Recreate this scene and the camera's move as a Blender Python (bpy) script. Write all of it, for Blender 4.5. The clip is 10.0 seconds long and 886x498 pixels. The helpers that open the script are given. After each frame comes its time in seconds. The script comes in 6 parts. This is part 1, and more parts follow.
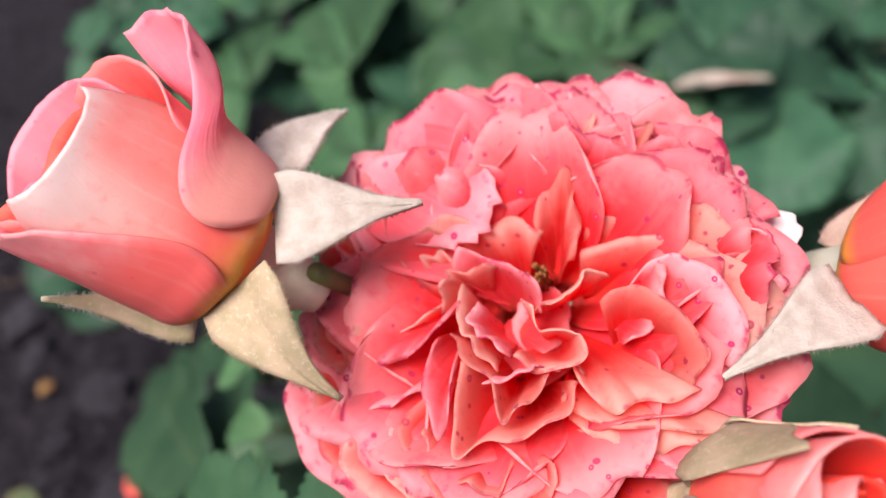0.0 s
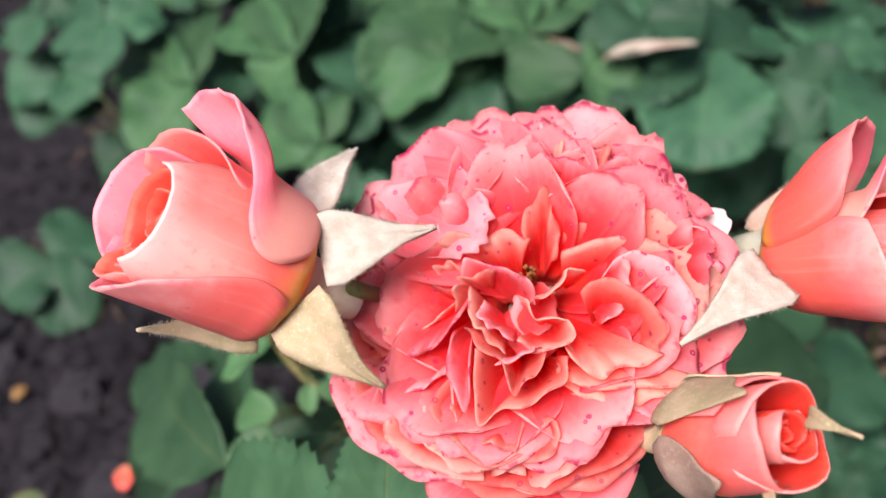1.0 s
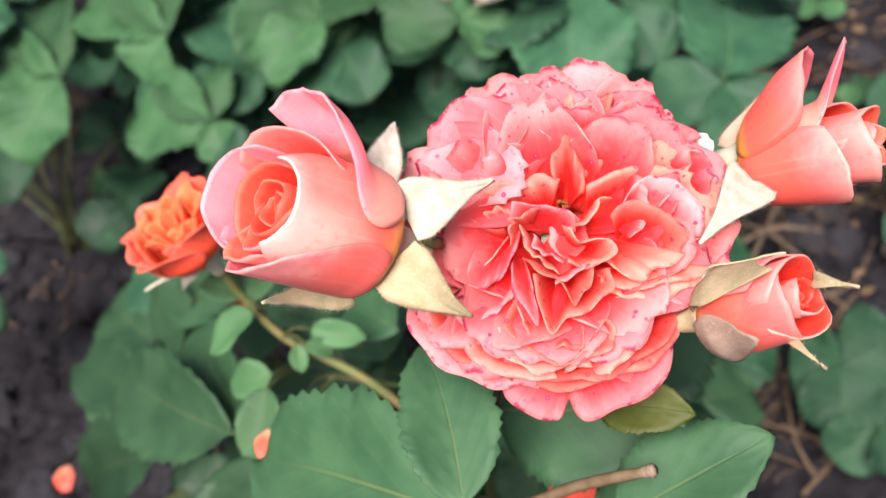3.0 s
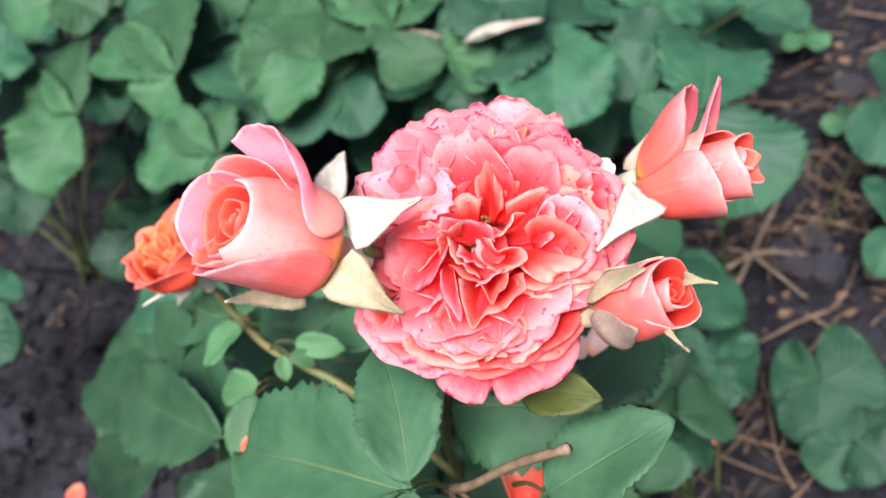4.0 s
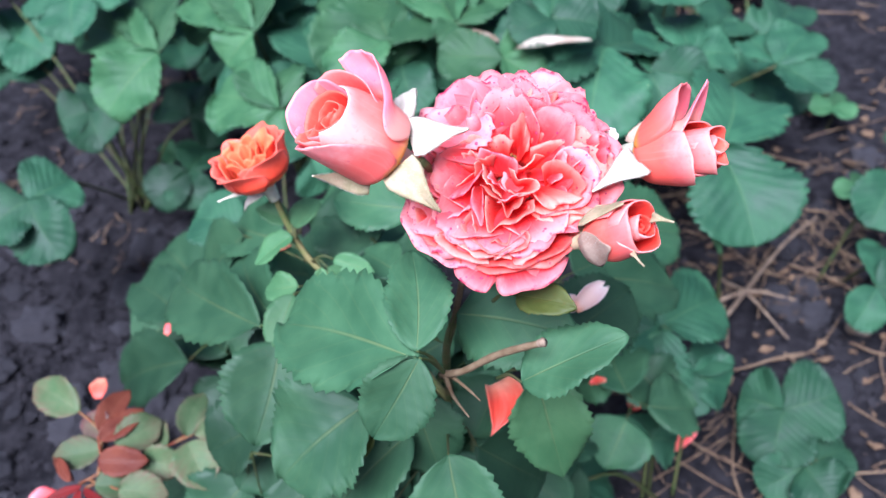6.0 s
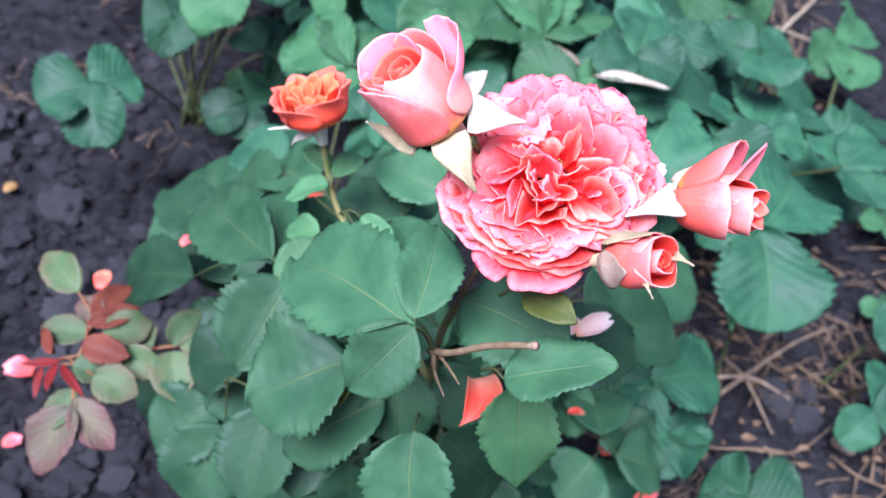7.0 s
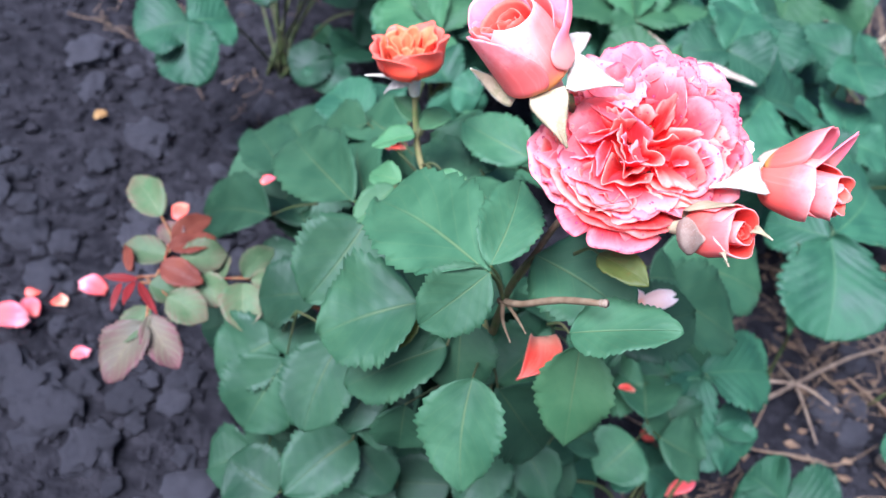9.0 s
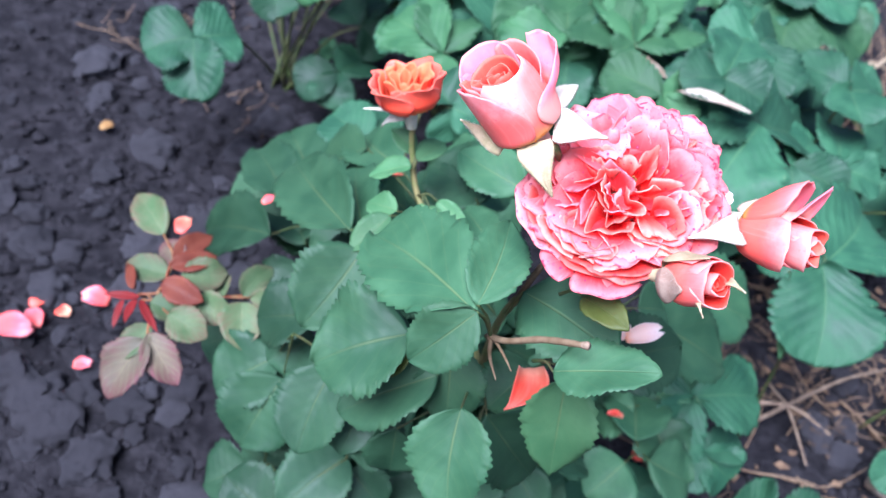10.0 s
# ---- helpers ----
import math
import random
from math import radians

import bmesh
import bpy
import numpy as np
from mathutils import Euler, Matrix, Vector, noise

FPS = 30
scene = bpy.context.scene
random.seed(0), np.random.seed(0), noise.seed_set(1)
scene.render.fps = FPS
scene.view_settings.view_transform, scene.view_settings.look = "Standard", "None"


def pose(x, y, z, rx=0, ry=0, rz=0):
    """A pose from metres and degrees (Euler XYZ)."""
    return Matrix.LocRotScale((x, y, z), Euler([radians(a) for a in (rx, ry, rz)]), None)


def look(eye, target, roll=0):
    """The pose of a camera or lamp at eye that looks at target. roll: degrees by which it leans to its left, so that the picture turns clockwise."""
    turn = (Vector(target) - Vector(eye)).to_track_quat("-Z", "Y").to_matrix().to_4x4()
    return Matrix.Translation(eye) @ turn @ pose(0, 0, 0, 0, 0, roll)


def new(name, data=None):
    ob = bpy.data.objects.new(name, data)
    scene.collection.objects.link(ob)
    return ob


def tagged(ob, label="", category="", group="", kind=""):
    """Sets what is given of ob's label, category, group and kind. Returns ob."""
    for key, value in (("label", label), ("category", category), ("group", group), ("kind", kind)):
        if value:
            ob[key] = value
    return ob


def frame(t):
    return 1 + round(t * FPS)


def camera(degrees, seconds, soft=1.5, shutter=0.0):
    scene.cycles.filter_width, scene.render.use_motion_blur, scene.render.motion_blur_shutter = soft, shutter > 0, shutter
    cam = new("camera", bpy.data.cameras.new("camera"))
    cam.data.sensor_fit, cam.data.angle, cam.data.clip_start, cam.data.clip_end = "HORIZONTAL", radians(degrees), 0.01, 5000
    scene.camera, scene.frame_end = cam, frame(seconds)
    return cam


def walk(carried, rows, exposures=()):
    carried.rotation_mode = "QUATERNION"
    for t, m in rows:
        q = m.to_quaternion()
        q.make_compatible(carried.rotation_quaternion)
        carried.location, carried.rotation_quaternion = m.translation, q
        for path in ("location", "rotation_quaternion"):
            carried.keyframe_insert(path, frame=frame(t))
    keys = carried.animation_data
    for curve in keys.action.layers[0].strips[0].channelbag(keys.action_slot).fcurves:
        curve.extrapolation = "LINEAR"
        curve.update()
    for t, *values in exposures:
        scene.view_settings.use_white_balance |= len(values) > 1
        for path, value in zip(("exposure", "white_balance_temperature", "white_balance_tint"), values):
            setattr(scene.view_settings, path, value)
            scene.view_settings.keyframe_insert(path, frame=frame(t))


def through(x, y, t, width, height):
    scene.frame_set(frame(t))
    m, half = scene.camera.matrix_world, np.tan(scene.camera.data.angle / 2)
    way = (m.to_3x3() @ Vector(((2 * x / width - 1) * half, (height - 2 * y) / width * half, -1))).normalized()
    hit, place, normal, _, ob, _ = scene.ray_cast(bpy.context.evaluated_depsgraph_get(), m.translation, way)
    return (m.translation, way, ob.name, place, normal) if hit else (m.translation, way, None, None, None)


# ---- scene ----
cam = camera(52.3, 10.0)
PATH = [
    (0.0, (0.0838, 0.1123, 0.7560), (-0.0304, 0.4813, 0.4385), -8.38),
    (0.5, (0.0818, 0.0978, 0.7724), (-0.0151, 0.4622, 0.4440), -10.16),
    (1.0, (0.0788, 0.0876, 0.7910), (-0.0050, 0.4482, 0.4549), -10.51),
    (1.5, (0.0607, 0.0665, 0.8120), (-0.0132, 0.4249, 0.4714), -12.09),
    (2.0, (0.0285, 0.0695, 0.8163), (-0.0087, 0.4226, 0.4643), -10.41),
    (2.5, (0.0200, 0.0735, 0.8159), (0.0059, 0.4182, 0.4540), -9.70),
    (3.0, (0.0323, 0.0596, 0.8254), (0.0264, 0.3998, 0.4591), -10.60),
    (4.3, (0.0593, 0.0170, 0.8503), (0.0457, 0.3740, 0.5005), -11.94),
    (4.5, (0.0613, 0.0159, 0.8500), (0.0467, 0.3733, 0.5007), -11.81),
    (5.0, (0.0673, 0.0103, 0.8475), (0.0515, 0.3692, 0.4998), -11.59),
    (5.5, (0.0547, -0.0396, 0.8750), (0.0364, 0.3190, 0.5271), -10.93),
    (5.7, (0.0507, -0.0593, 0.8863), (0.0319, 0.2995, 0.5386), -8.26),
    (6.8, (0.0494, -0.0763, 0.8776), (0.0170, 0.2836, 0.5320), 11.76),
    (7.0, (0.0528, -0.0812, 0.8808), (0.0190, 0.2784, 0.5350), 13.18),
    (7.5, (0.0533, -0.0856, 0.8769), (0.0141, 0.2700, 0.5276), 15.29),
    (8.0, (0.0549, -0.0819, 0.8714), (0.0105, 0.2684, 0.5175), 16.11),
    (8.5, (0.0359, -0.1016, 0.8789), (-0.0145, 0.2450, 0.5221), 16.99),
    (9.0, (0.0482, -0.1062, 0.8794), (-0.0103, 0.2371, 0.5206), 16.87),
    (9.5, (0.0478, -0.0995, 0.8931), (-0.0128, 0.2428, 0.5337), 16.75),
    (10.0, (0.0487, -0.1034, 0.9038), (-0.0122, 0.2402, 0.5456), 17.69),
]
EXPOSURES = [(0.0, 0.56, 6420, 22), (1.5, 0.86, 6560, 16), (2.5, 0.98, 6650, 13), (3.2, 1.02, 6550, 12), (4.3, 1.15, 5760, 12), (5.5, 1.23, 5330, 14), (7.0, 1.43, 5160, 15), (10.0, 1.54, 5120, 15)]
walk(cam, [(t, look(eye, target, roll)) for t, eye, target, roll in PATH], EXPOSURES)
FOCUS = new("focus_mark")
FOCUS.location = (0.062, 0.212, 0.655)
cam.data.dof.use_dof = True
cam.data.dof.focus_object = FOCUS
cam.data.dof.aperture_fstop = 12.5

# ---- light: an overcast sky ----
world = bpy.data.worlds.new("overcast_sky")
scene.world = world
world.use_nodes = True
sky = world.node_tree.nodes.new("ShaderNodeTexSky")
sky.sky_type = "NISHITA"
sky.sun_disc = False
sky.sun_elevation = radians(55)
sky.sun_rotation = radians(200)
sky.air_density = 1.0
sky.dust_density = 4.0
world.node_tree.links.new(sky.outputs[0], world.node_tree.nodes["Background"].inputs[0])
world.node_tree.nodes["Background"].inputs[1].default_value = 0.058
sun = new("sun", bpy.data.lights.new("sun", "SUN"))
sun.data.energy = 4.4
sun.data.angle = radians(32)
sun.data.color = (1.0, 0.97, 0.93)
sun.matrix_world = look((-0.6, -1.2, 3.0), (0.05, 0.25, 0.3))

# ---- node helpers ----
def blank(name):
    m = bpy.data.materials.new(name)
    m.use_nodes = True
    return m, m.node_tree, m.node_tree.nodes["Principled BSDF"]


def feed(nt, socket, x):
    if isinstance(x, bpy.types.NodeSocket):
        nt.links.new(x, socket)
    elif isinstance(x, tuple) and len(x) == 3:
        socket.default_value = (*x, 1.0)
    else:
        socket.default_value = x


def calc(nt, op, a, b=0.0, c=0.0):
    n = nt.nodes.new("ShaderNodeMath")
    n.operation = op
    for s, x in zip(n.inputs, (a, b, c)):
        feed(nt, s, x)
    return n.outputs[0]


def blend(nt, fac, a, b, how="MIX"):
    n = nt.nodes.new("ShaderNodeMix")
    n.data_type = "RGBA"
    n.blend_type = how
    feed(nt, n.inputs[0], fac)
    feed(nt, n.inputs[6], a)
    feed(nt, n.inputs[7], b)
    return n.outputs[2]


def step(nt, x, lo, hi, a=0.0, b=1.0):
    n = nt.nodes.new("ShaderNodeMapRange")
    n.interpolation_type = "SMOOTHSTEP"
    for s, v in zip(n.inputs, (x, lo, hi, a, b)):
        feed(nt, s, v)
    return n.outputs[0]


def fbm(nt, vec, scale, detail=3.0, rough=0.55):
    n = nt.nodes.new("ShaderNodeTexNoise")
    nt.links.new(vec, n.inputs["Vector"])
    n.inputs["Scale"].default_value = scale
    n.inputs["Detail"].default_value = detail
    n.inputs["Roughness"].default_value = rough
    return n.outputs[0]


def coords(nt):
    """Object-space place, u and v of the sheet, and the object's random number, which also shifts the place."""
    tc = nt.nodes.new("ShaderNodeTexCoord")
    info = nt.nodes.new("ShaderNodeObjectInfo")
    sep = nt.nodes.new("ShaderNodeSeparateXYZ")
    nt.links.new(tc.outputs["UV"], sep.inputs[0])
    shift = nt.nodes.new("ShaderNodeVectorMath")
    shift.operation = "ADD"
    nt.links.new(tc.outputs["Object"], shift.inputs[0])
    nt.links.new(calc(nt, "MULTIPLY", info.outputs["Random"], 3.0), shift.inputs[1])
    return shift.outputs[0], sep.outputs[0], sep.outputs[1], info.outputs["Random"]


def relief(nt, bsdf, height, strength, distance):
    b = nt.nodes.new("ShaderNodeBump")
    b.inputs["Strength"].default_value = strength
    b.inputs["Distance"].default_value = distance
    nt.links.new(height, b.inputs["Height"])
    nt.links.new(b.outputs[0], bsdf.inputs["Normal"])
    return b.outputs[0]


def let_light_through(m, nt, bsdf, colour, amount, normal=None):
    tr = nt.nodes.new("ShaderNodeBsdfTranslucent")
    feed(nt, tr.inputs[0], colour)
    mx = nt.nodes.new("ShaderNodeMixShader")
    mx.inputs[0].default_value = amount
    nt.links.new(bsdf.outputs[0], mx.inputs[1])
    nt.links.new(tr.outputs[0], mx.inputs[2])
    nt.links.new(mx.outputs[0], nt.nodes["Material Output"].inputs[0])


# ---- materials ----
def petal_mat(name, base, mid, tip, pale, spots=1.0, pale_amount=0.6, through=0.3, rough=0.5, foot=0.3, blush=0.48, sides=0.0):
    m, nt, bs = blank(name)
    at, u, v, rnd = coords(nt)
    n1 = fbm(nt, at, 90.0)
    n2 = fbm(nt, at, 420.0, 4.0)
    uu = calc(nt, "ADD", u, calc(nt, "MULTIPLY", calc(nt, "SUBTRACT", n1, 0.5), 0.2))
    uu = calc(nt, "ADD", uu, step(nt, rnd, 0.0, 1.0, -0.1, 0.06))
    col = blend(nt, step(nt, uu, foot * 0.2, foot), base, mid)
    col = blend(nt, step(nt, uu, blush, blush + 0.36), col, tip)
    rim = step(nt, uu, blush + 0.22, 1.0)
    col = blend(nt, calc(nt, "MULTIPLY", rim, calc(nt, "MULTIPLY", step(nt, rnd, 0.0, 1.0, 0.45, 0.9), pale_amount)), col, pale)
    if sides:
        # coral flanks either side of a pale streak, partly shade put into the colour
        flank = step(nt, calc(nt, "ADD", calc(nt, "ABSOLUTE", calc(nt, "SUBTRACT", v, 0.68)), calc(nt, "MULTIPLY", calc(nt, "SUBTRACT", n1, 0.5), 0.05)), 0.1, 0.34, 0.0, sides)
        flank = calc(nt, "MULTIPLY", flank, step(nt, u, 0.72, 1.0, 1.0, 0.25))
        col = blend(nt, calc(nt, "MULTIPLY", flank, step(nt, u, 0.1, 0.3)), col, mid)
    broad = fbm(nt, at, 62.0, 4.0, 0.6)
    patch = calc(nt, "MULTIPLY", step(nt, broad, 0.5, 0.72), step(nt, u, 0.3, 0.85))
    col = blend(nt, calc(nt, "MULTIPLY", patch, 0.1 if sides else 0.5 * pale_amount), col, pale)
    # fine lengthwise veins
    vein = nt.nodes.new("ShaderNodeCombineXYZ")
    nt.links.new(calc(nt, "MULTIPLY", u, 2.0), vein.inputs[0])
    nt.links.new(calc(nt, "MULTIPLY", v, 26.0), vein.inputs[1])
    nt.links.new(calc(nt, "MULTIPLY", rnd, 40.0), vein.inputs[2])
    n3 = fbm(nt, vein.outputs[0], 1.0, 2.0)
    col = blend(nt, calc(nt, "MULTIPLY", step(nt, n3, 0.5, 0.75), 0.1), col, pale)
    col = blend(nt, calc(nt, "MULTIPLY", step(nt, n2, 0.5, 0.8), 0.34), col, mid)
    # a thin light rim with burnt bits
    edge = calc(nt, "MAXIMUM", step(nt, u, 0.95, 1.0), step(nt, calc(nt, "ABSOLUTE", calc(nt, "SUBTRACT", v, 0.5)), 0.47, 0.5))
    col = blend(nt, calc(nt, "MULTIPLY", edge, 0.1), col, pale)
    if spots:
        vo = nt.nodes.new("ShaderNodeTexVoronoi")
        nt.links.new(at, vo.inputs["Vector"])
        vo.inputs["Scale"].default_value = 340.0
        sep = nt.nodes.new("ShaderNodeSeparateColor")
        nt.links.new(vo.outputs["Color"], sep.inputs[0])
        size = step(nt, sep.outputs[0], 0.4, 1.0, 0.0, 0.24)
        size = calc(nt, "MULTIPLY", size, step(nt, u, 0.2, 0.55))
        ring = step(nt, calc(nt, "SUBTRACT", vo.outputs["Distance"], size), -0.02, 0.05, 1.0, 0.0)
        hole = step(nt, calc(nt, "SUBTRACT", vo.outputs["Distance"], calc(nt, "MULTIPLY", size, 0.4)), -0.03, 0.03, 1.0, 0.0)
        ring = calc(nt, "MULTIPLY", ring, step(nt, size, 0.01, 0.03))
        col = blend(nt, calc(nt, "MULTIPLY", ring, min(0.8 * spots, 0.95)), col, (0.6, 0.02, 0.15))
        col = blend(nt, calc(nt, "MULTIPLY", calc(nt, "MULTIPLY", hole, ring), 0.5 * spots), col, (0.85, 0.5, 0.5))
        blot = calc(nt, "MULTIPLY", step(nt, fbm(nt, at, 170.0, 5.0, 0.65), 0.56, 0.72), step(nt, u, 0.55, 0.95))
        col = blend(nt, calc(nt, "MULTIPLY", blot, min(0.4 * spots * spots, 0.75)), col, (0.88, 0.05, 0.17))
        burnt = calc(nt, "MULTIPLY", step(nt, u, 0.955, 0.985), step(nt, fbm(nt, at, 240.0), 0.5, 0.6))
        col = blend(nt, calc(nt, "MULTIPLY", burnt, min(0.65 * spots, 1.0)), col, (0.6, 0.03, 0.12))
    hsv = nt.nodes.new("ShaderNodeHueSaturation")
    nt.links.new(col, hsv.inputs["Color"])
    nt.links.new(step(nt, rnd, 0.0, 1.0, 0.89, 1.02), hsv.inputs["Value"])
    nt.links.new(hsv.outputs[0], bs.inputs["Base Color"])
    bs.inputs["Roughness"].default_value = rough
    bs.inputs["Specular IOR Level"].default_value = 0.3
    bs.inputs["Sheen Weight"].default_value = 0.05
    relief(nt, bs, calc(nt, "ADD", calc(nt, "MULTIPLY", n3, 0.45), calc(nt, "MULTIPLY", n2, 0.7)), 0.3, 0.0006)
    let_light_through(m, nt, bs, hsv.outputs[0], through)
    return m


def leaf_mat(name, dark, light, vein, ribs=7.0, through=0.1, rough=0.5, pleat=0.06, blush=None, flush=0.6, rib_tone=0.13):
    m, nt, bs = blank(name)
    at, u, v, rnd = coords(nt)
    side = calc(nt, "ABSOLUTE", calc(nt, "SUBTRACT", v, 0.5))
    n1 = fbm(nt, at, 34.0, 5.0, 0.62)
    n2 = fbm(nt, at, 260.0, 4.0)
    col = blend(nt, step(nt, n1, 0.3, 0.7), dark, light)
    col = blend(nt, calc(nt, "MULTIPLY", step(nt, n2, 0.5, 0.75), 0.35), col, dark)
    phase = calc(nt, "MULTIPLY", calc(nt, "SUBTRACT", u, calc(nt, "MULTIPLY", side, 0.84)), ribs * 6.2832)
    wave = calc(nt, "SINE", calc(nt, "ADD", phase, calc(nt, "MULTIPLY", n1, 1.2)))
    rib = step(nt, wave, 0.93, 1.0)
    mid = step(nt, side, 0.006, 0.02, 1.0, 0.0)
    lines = calc(nt, "MAXIMUM", calc(nt, "MULTIPLY", mid, step(nt, u, 0.0, 0.95, 0.8, 0.2)), calc(nt, "MULTIPLY", rib, rib_tone))
    col = blend(nt, calc(nt, "MULTIPLY", lines, 0.6), col, vein)
    if blush:
        edge = calc(nt, "MAXIMUM", step(nt, side, 0.1, 0.6), step(nt, u, 0.5, 1.1))
        edge = calc(nt, "ADD", calc(nt, "MULTIPLY", edge, flush), calc(nt, "MULTIPLY", rnd, 0.25))
        edge = calc(nt, "MULTIPLY", edge, step(nt, wave, 0.2, 1.0, 1.0, 0.5))
        col = blend(nt, calc(nt, "MULTIPLY", edge, step(nt, n1, 0.3, 0.6)), col, blush)
    hsv = nt.nodes.new("ShaderNodeHueSaturation")
    nt.links.new(col, hsv.inputs["Color"])
    nt.links.new(step(nt, rnd, 0.0, 1.0, 0.75, 1.25), hsv.inputs["Value"])
    nt.links.new(hsv.outputs[0], bs.inputs["Base Color"])
    nt.links.new(step(nt, n1, 0.3, 0.7, rough + 0.02, rough + 0.18), bs.inputs["Roughness"])
    bs.inputs["Specular IOR Level"].default_value = 0.3
    h = calc(nt, "ADD", calc(nt, "MULTIPLY", wave, pleat), calc(nt, "MULTIPLY", n2, 0.3))
    h = calc(nt, "SUBTRACT", h, mid)
    relief(nt, bs, h, 0.5, 0.0009)
    let_light_through(m, nt, bs, hsv.outputs[0], through)
    return m


def plain_mat(name, a, b, scale, rough=0.7, bump=0.4, deep=0.001, fine=None, gloss=0.25):
    m, nt, bs = blank(name)
    at, u, v, rnd = coords(nt)
    n1 = fbm(nt, at, scale, 4.0)
    n2 = fbm(nt, at, scale * 7.0, 5.0, 0.65)
    col = blend(nt, step(nt, n1, 0.3, 0.7), a, b)
    if fine:
        col = blend(nt, calc(nt, "MULTIPLY", step(nt, n2, 0.5, 0.75), 0.6), col, fine)
    hsv = nt.nodes.new("ShaderNodeHueSaturation")
    nt.links.new(col, hsv.inputs["Color"])
    nt.links.new(step(nt, rnd, 0.0, 1.0, 0.8, 1.2), hsv.inputs["Value"])
    nt.links.new(hsv.outputs[0], bs.inputs["Base Color"])
    bs.inputs["Roughness"].default_value = rough
    bs.inputs["Specular IOR Level"].default_value = gloss
    relief(nt, bs, calc(nt, "ADD", n1, calc(nt, "MULTIPLY", n2, 0.6)), bump, deep)
    return m


CORAL = petal_mat("coral_petal", (0.97, 0.07, 0.042), (0.97, 0.038, 0.048), (0.97, 0.15, 0.170), (0.97, 0.5, 0.499), spots=1.0, pale_amount=0.85, through=0.55, blush=0.5)
CORAL_BACK = petal_mat("coral_petal_reverse", (0.97, 0.18, 0.088), (0.97, 0.075, 0.074), (0.97, 0.21, 0.219), (0.97, 0.52, 0.502), spots=0.6, pale_amount=0.8, through=0.5, blush=0.5)
GUARD = petal_mat("pale_guard_petal", (0.97, 0.07, 0.052), (0.97, 0.05, 0.066), (0.97, 0.18, 0.216), (0.97, 0.5, 0.518), spots=1.4, pale_amount=0.9, through=0.48, blush=0.5)
FOLD = petal_mat("folded_petal", (0.97, 0.055, 0.03), (0.97, 0.05, 0.042), (0.97, 0.29, 0.24), (0.97, 0.68, 0.58), spots=0.9, pale_amount=1.1, through=0.72, blush=0.38)
CUP = petal_mat("cupped_petal", (0.97, 0.06, 0.033), (0.97, 0.042, 0.036), (0.97, 0.19, 0.165), (0.97, 0.68, 0.6), spots=0.7, pale_amount=1.1, through=0.7, blush=0.54)
SPOTTED = petal_mat("spotted_petal", (0.97, 0.1, 0.115), (0.97, 0.13, 0.159), (0.97, 0.23, 0.279), (0.97, 0.55, 0.568), spots=1.8, pale_amount=0.75, through=0.42)
BLEACHED = petal_mat("bleached_petal", (0.95, 0.6, 0.5), (0.85, 0.5, 0.48), (0.8, 0.62, 0.6), (0.85, 0.76, 0.74), spots=0.0, through=0.3)
BUD_IN = petal_mat("bud_petal_inside", (0.97, 0.25, 0.04), (0.97, 0.06, 0.03), (0.96, 0.085, 0.05), (0.97, 0.36, 0.26), spots=0.0, through=0.3, pale_amount=0.3)
BUD_DEEP = petal_mat("bud_heart_petal", (0.7, 0.03, 0.01), (0.8, 0.02, 0.01), (0.86, 0.035, 0.02), (0.95, 0.22, 0.13), spots=0.0, through=0.2, pale_amount=0.15)
BUD_OUT = petal_mat("bud_petal_outside", (0.97, 0.4, 0.062), (0.97, 0.19, 0.172), (0.97, 0.21, 0.224), (0.97, 0.46, 0.437), spots=0.35, pale_amount=0.4, foot=0.36)
BUD_PINK = petal_mat("bud_petal_pink", (0.97, 0.45, 0.167), (0.97, 0.42, 0.344), (0.97, 0.19, 0.260), (0.97, 0.5, 0.539), spots=0.5, pale_amount=0.5, foot=0.14, blush=0.38)
BUD_CREAM = petal_mat("bud_petal_cream", (0.97, 0.48, 0.08), (0.97, 0.15, 0.12), (0.97, 0.58, 0.5), (0.97, 0.9, 0.84), spots=0.0, pale_amount=1.8, foot=0.24, blush=0.18, sides=0.7)
BUD_SALMON = petal_mat("bud_petal_salmon", (0.97, 0.06, 0.03), (0.97, 0.09, 0.06), (0.97, 0.17, 0.15), (0.97, 0.4, 0.36), spots=0.0, pale_amount=0.4, foot=0.5, blush=0.6)
BUD_ROSY = petal_mat("bud_petal_rosy", (0.97, 0.42, 0.093), (0.97, 0.16, 0.140), (0.97, 0.27, 0.288), (0.97, 0.6, 0.558), spots=0.3, pale_amount=0.8, foot=0.2)
BUD_RED = petal_mat("bud_petal_red", (0.97, 0.42, 0.038), (0.97, 0.13, 0.095), (0.97, 0.18, 0.180), (0.97, 0.5, 0.446), spots=0.15, pale_amount=0.7, foot=0.26)
ORANGE = petal_mat("orange_petal", (0.97, 0.3, 0.08), (0.97, 0.1, 0.045), (0.97, 0.14, 0.09), (0.97, 0.34, 0.24), spots=0.0, pale_amount=0.35)
APRICOT = petal_mat("apricot_petal", (0.97, 0.32, 0.05), (0.97, 0.17, 0.04), (0.97, 0.19, 0.07), (0.97, 0.36, 0.17), spots=0.0, pale_amount=0.3)

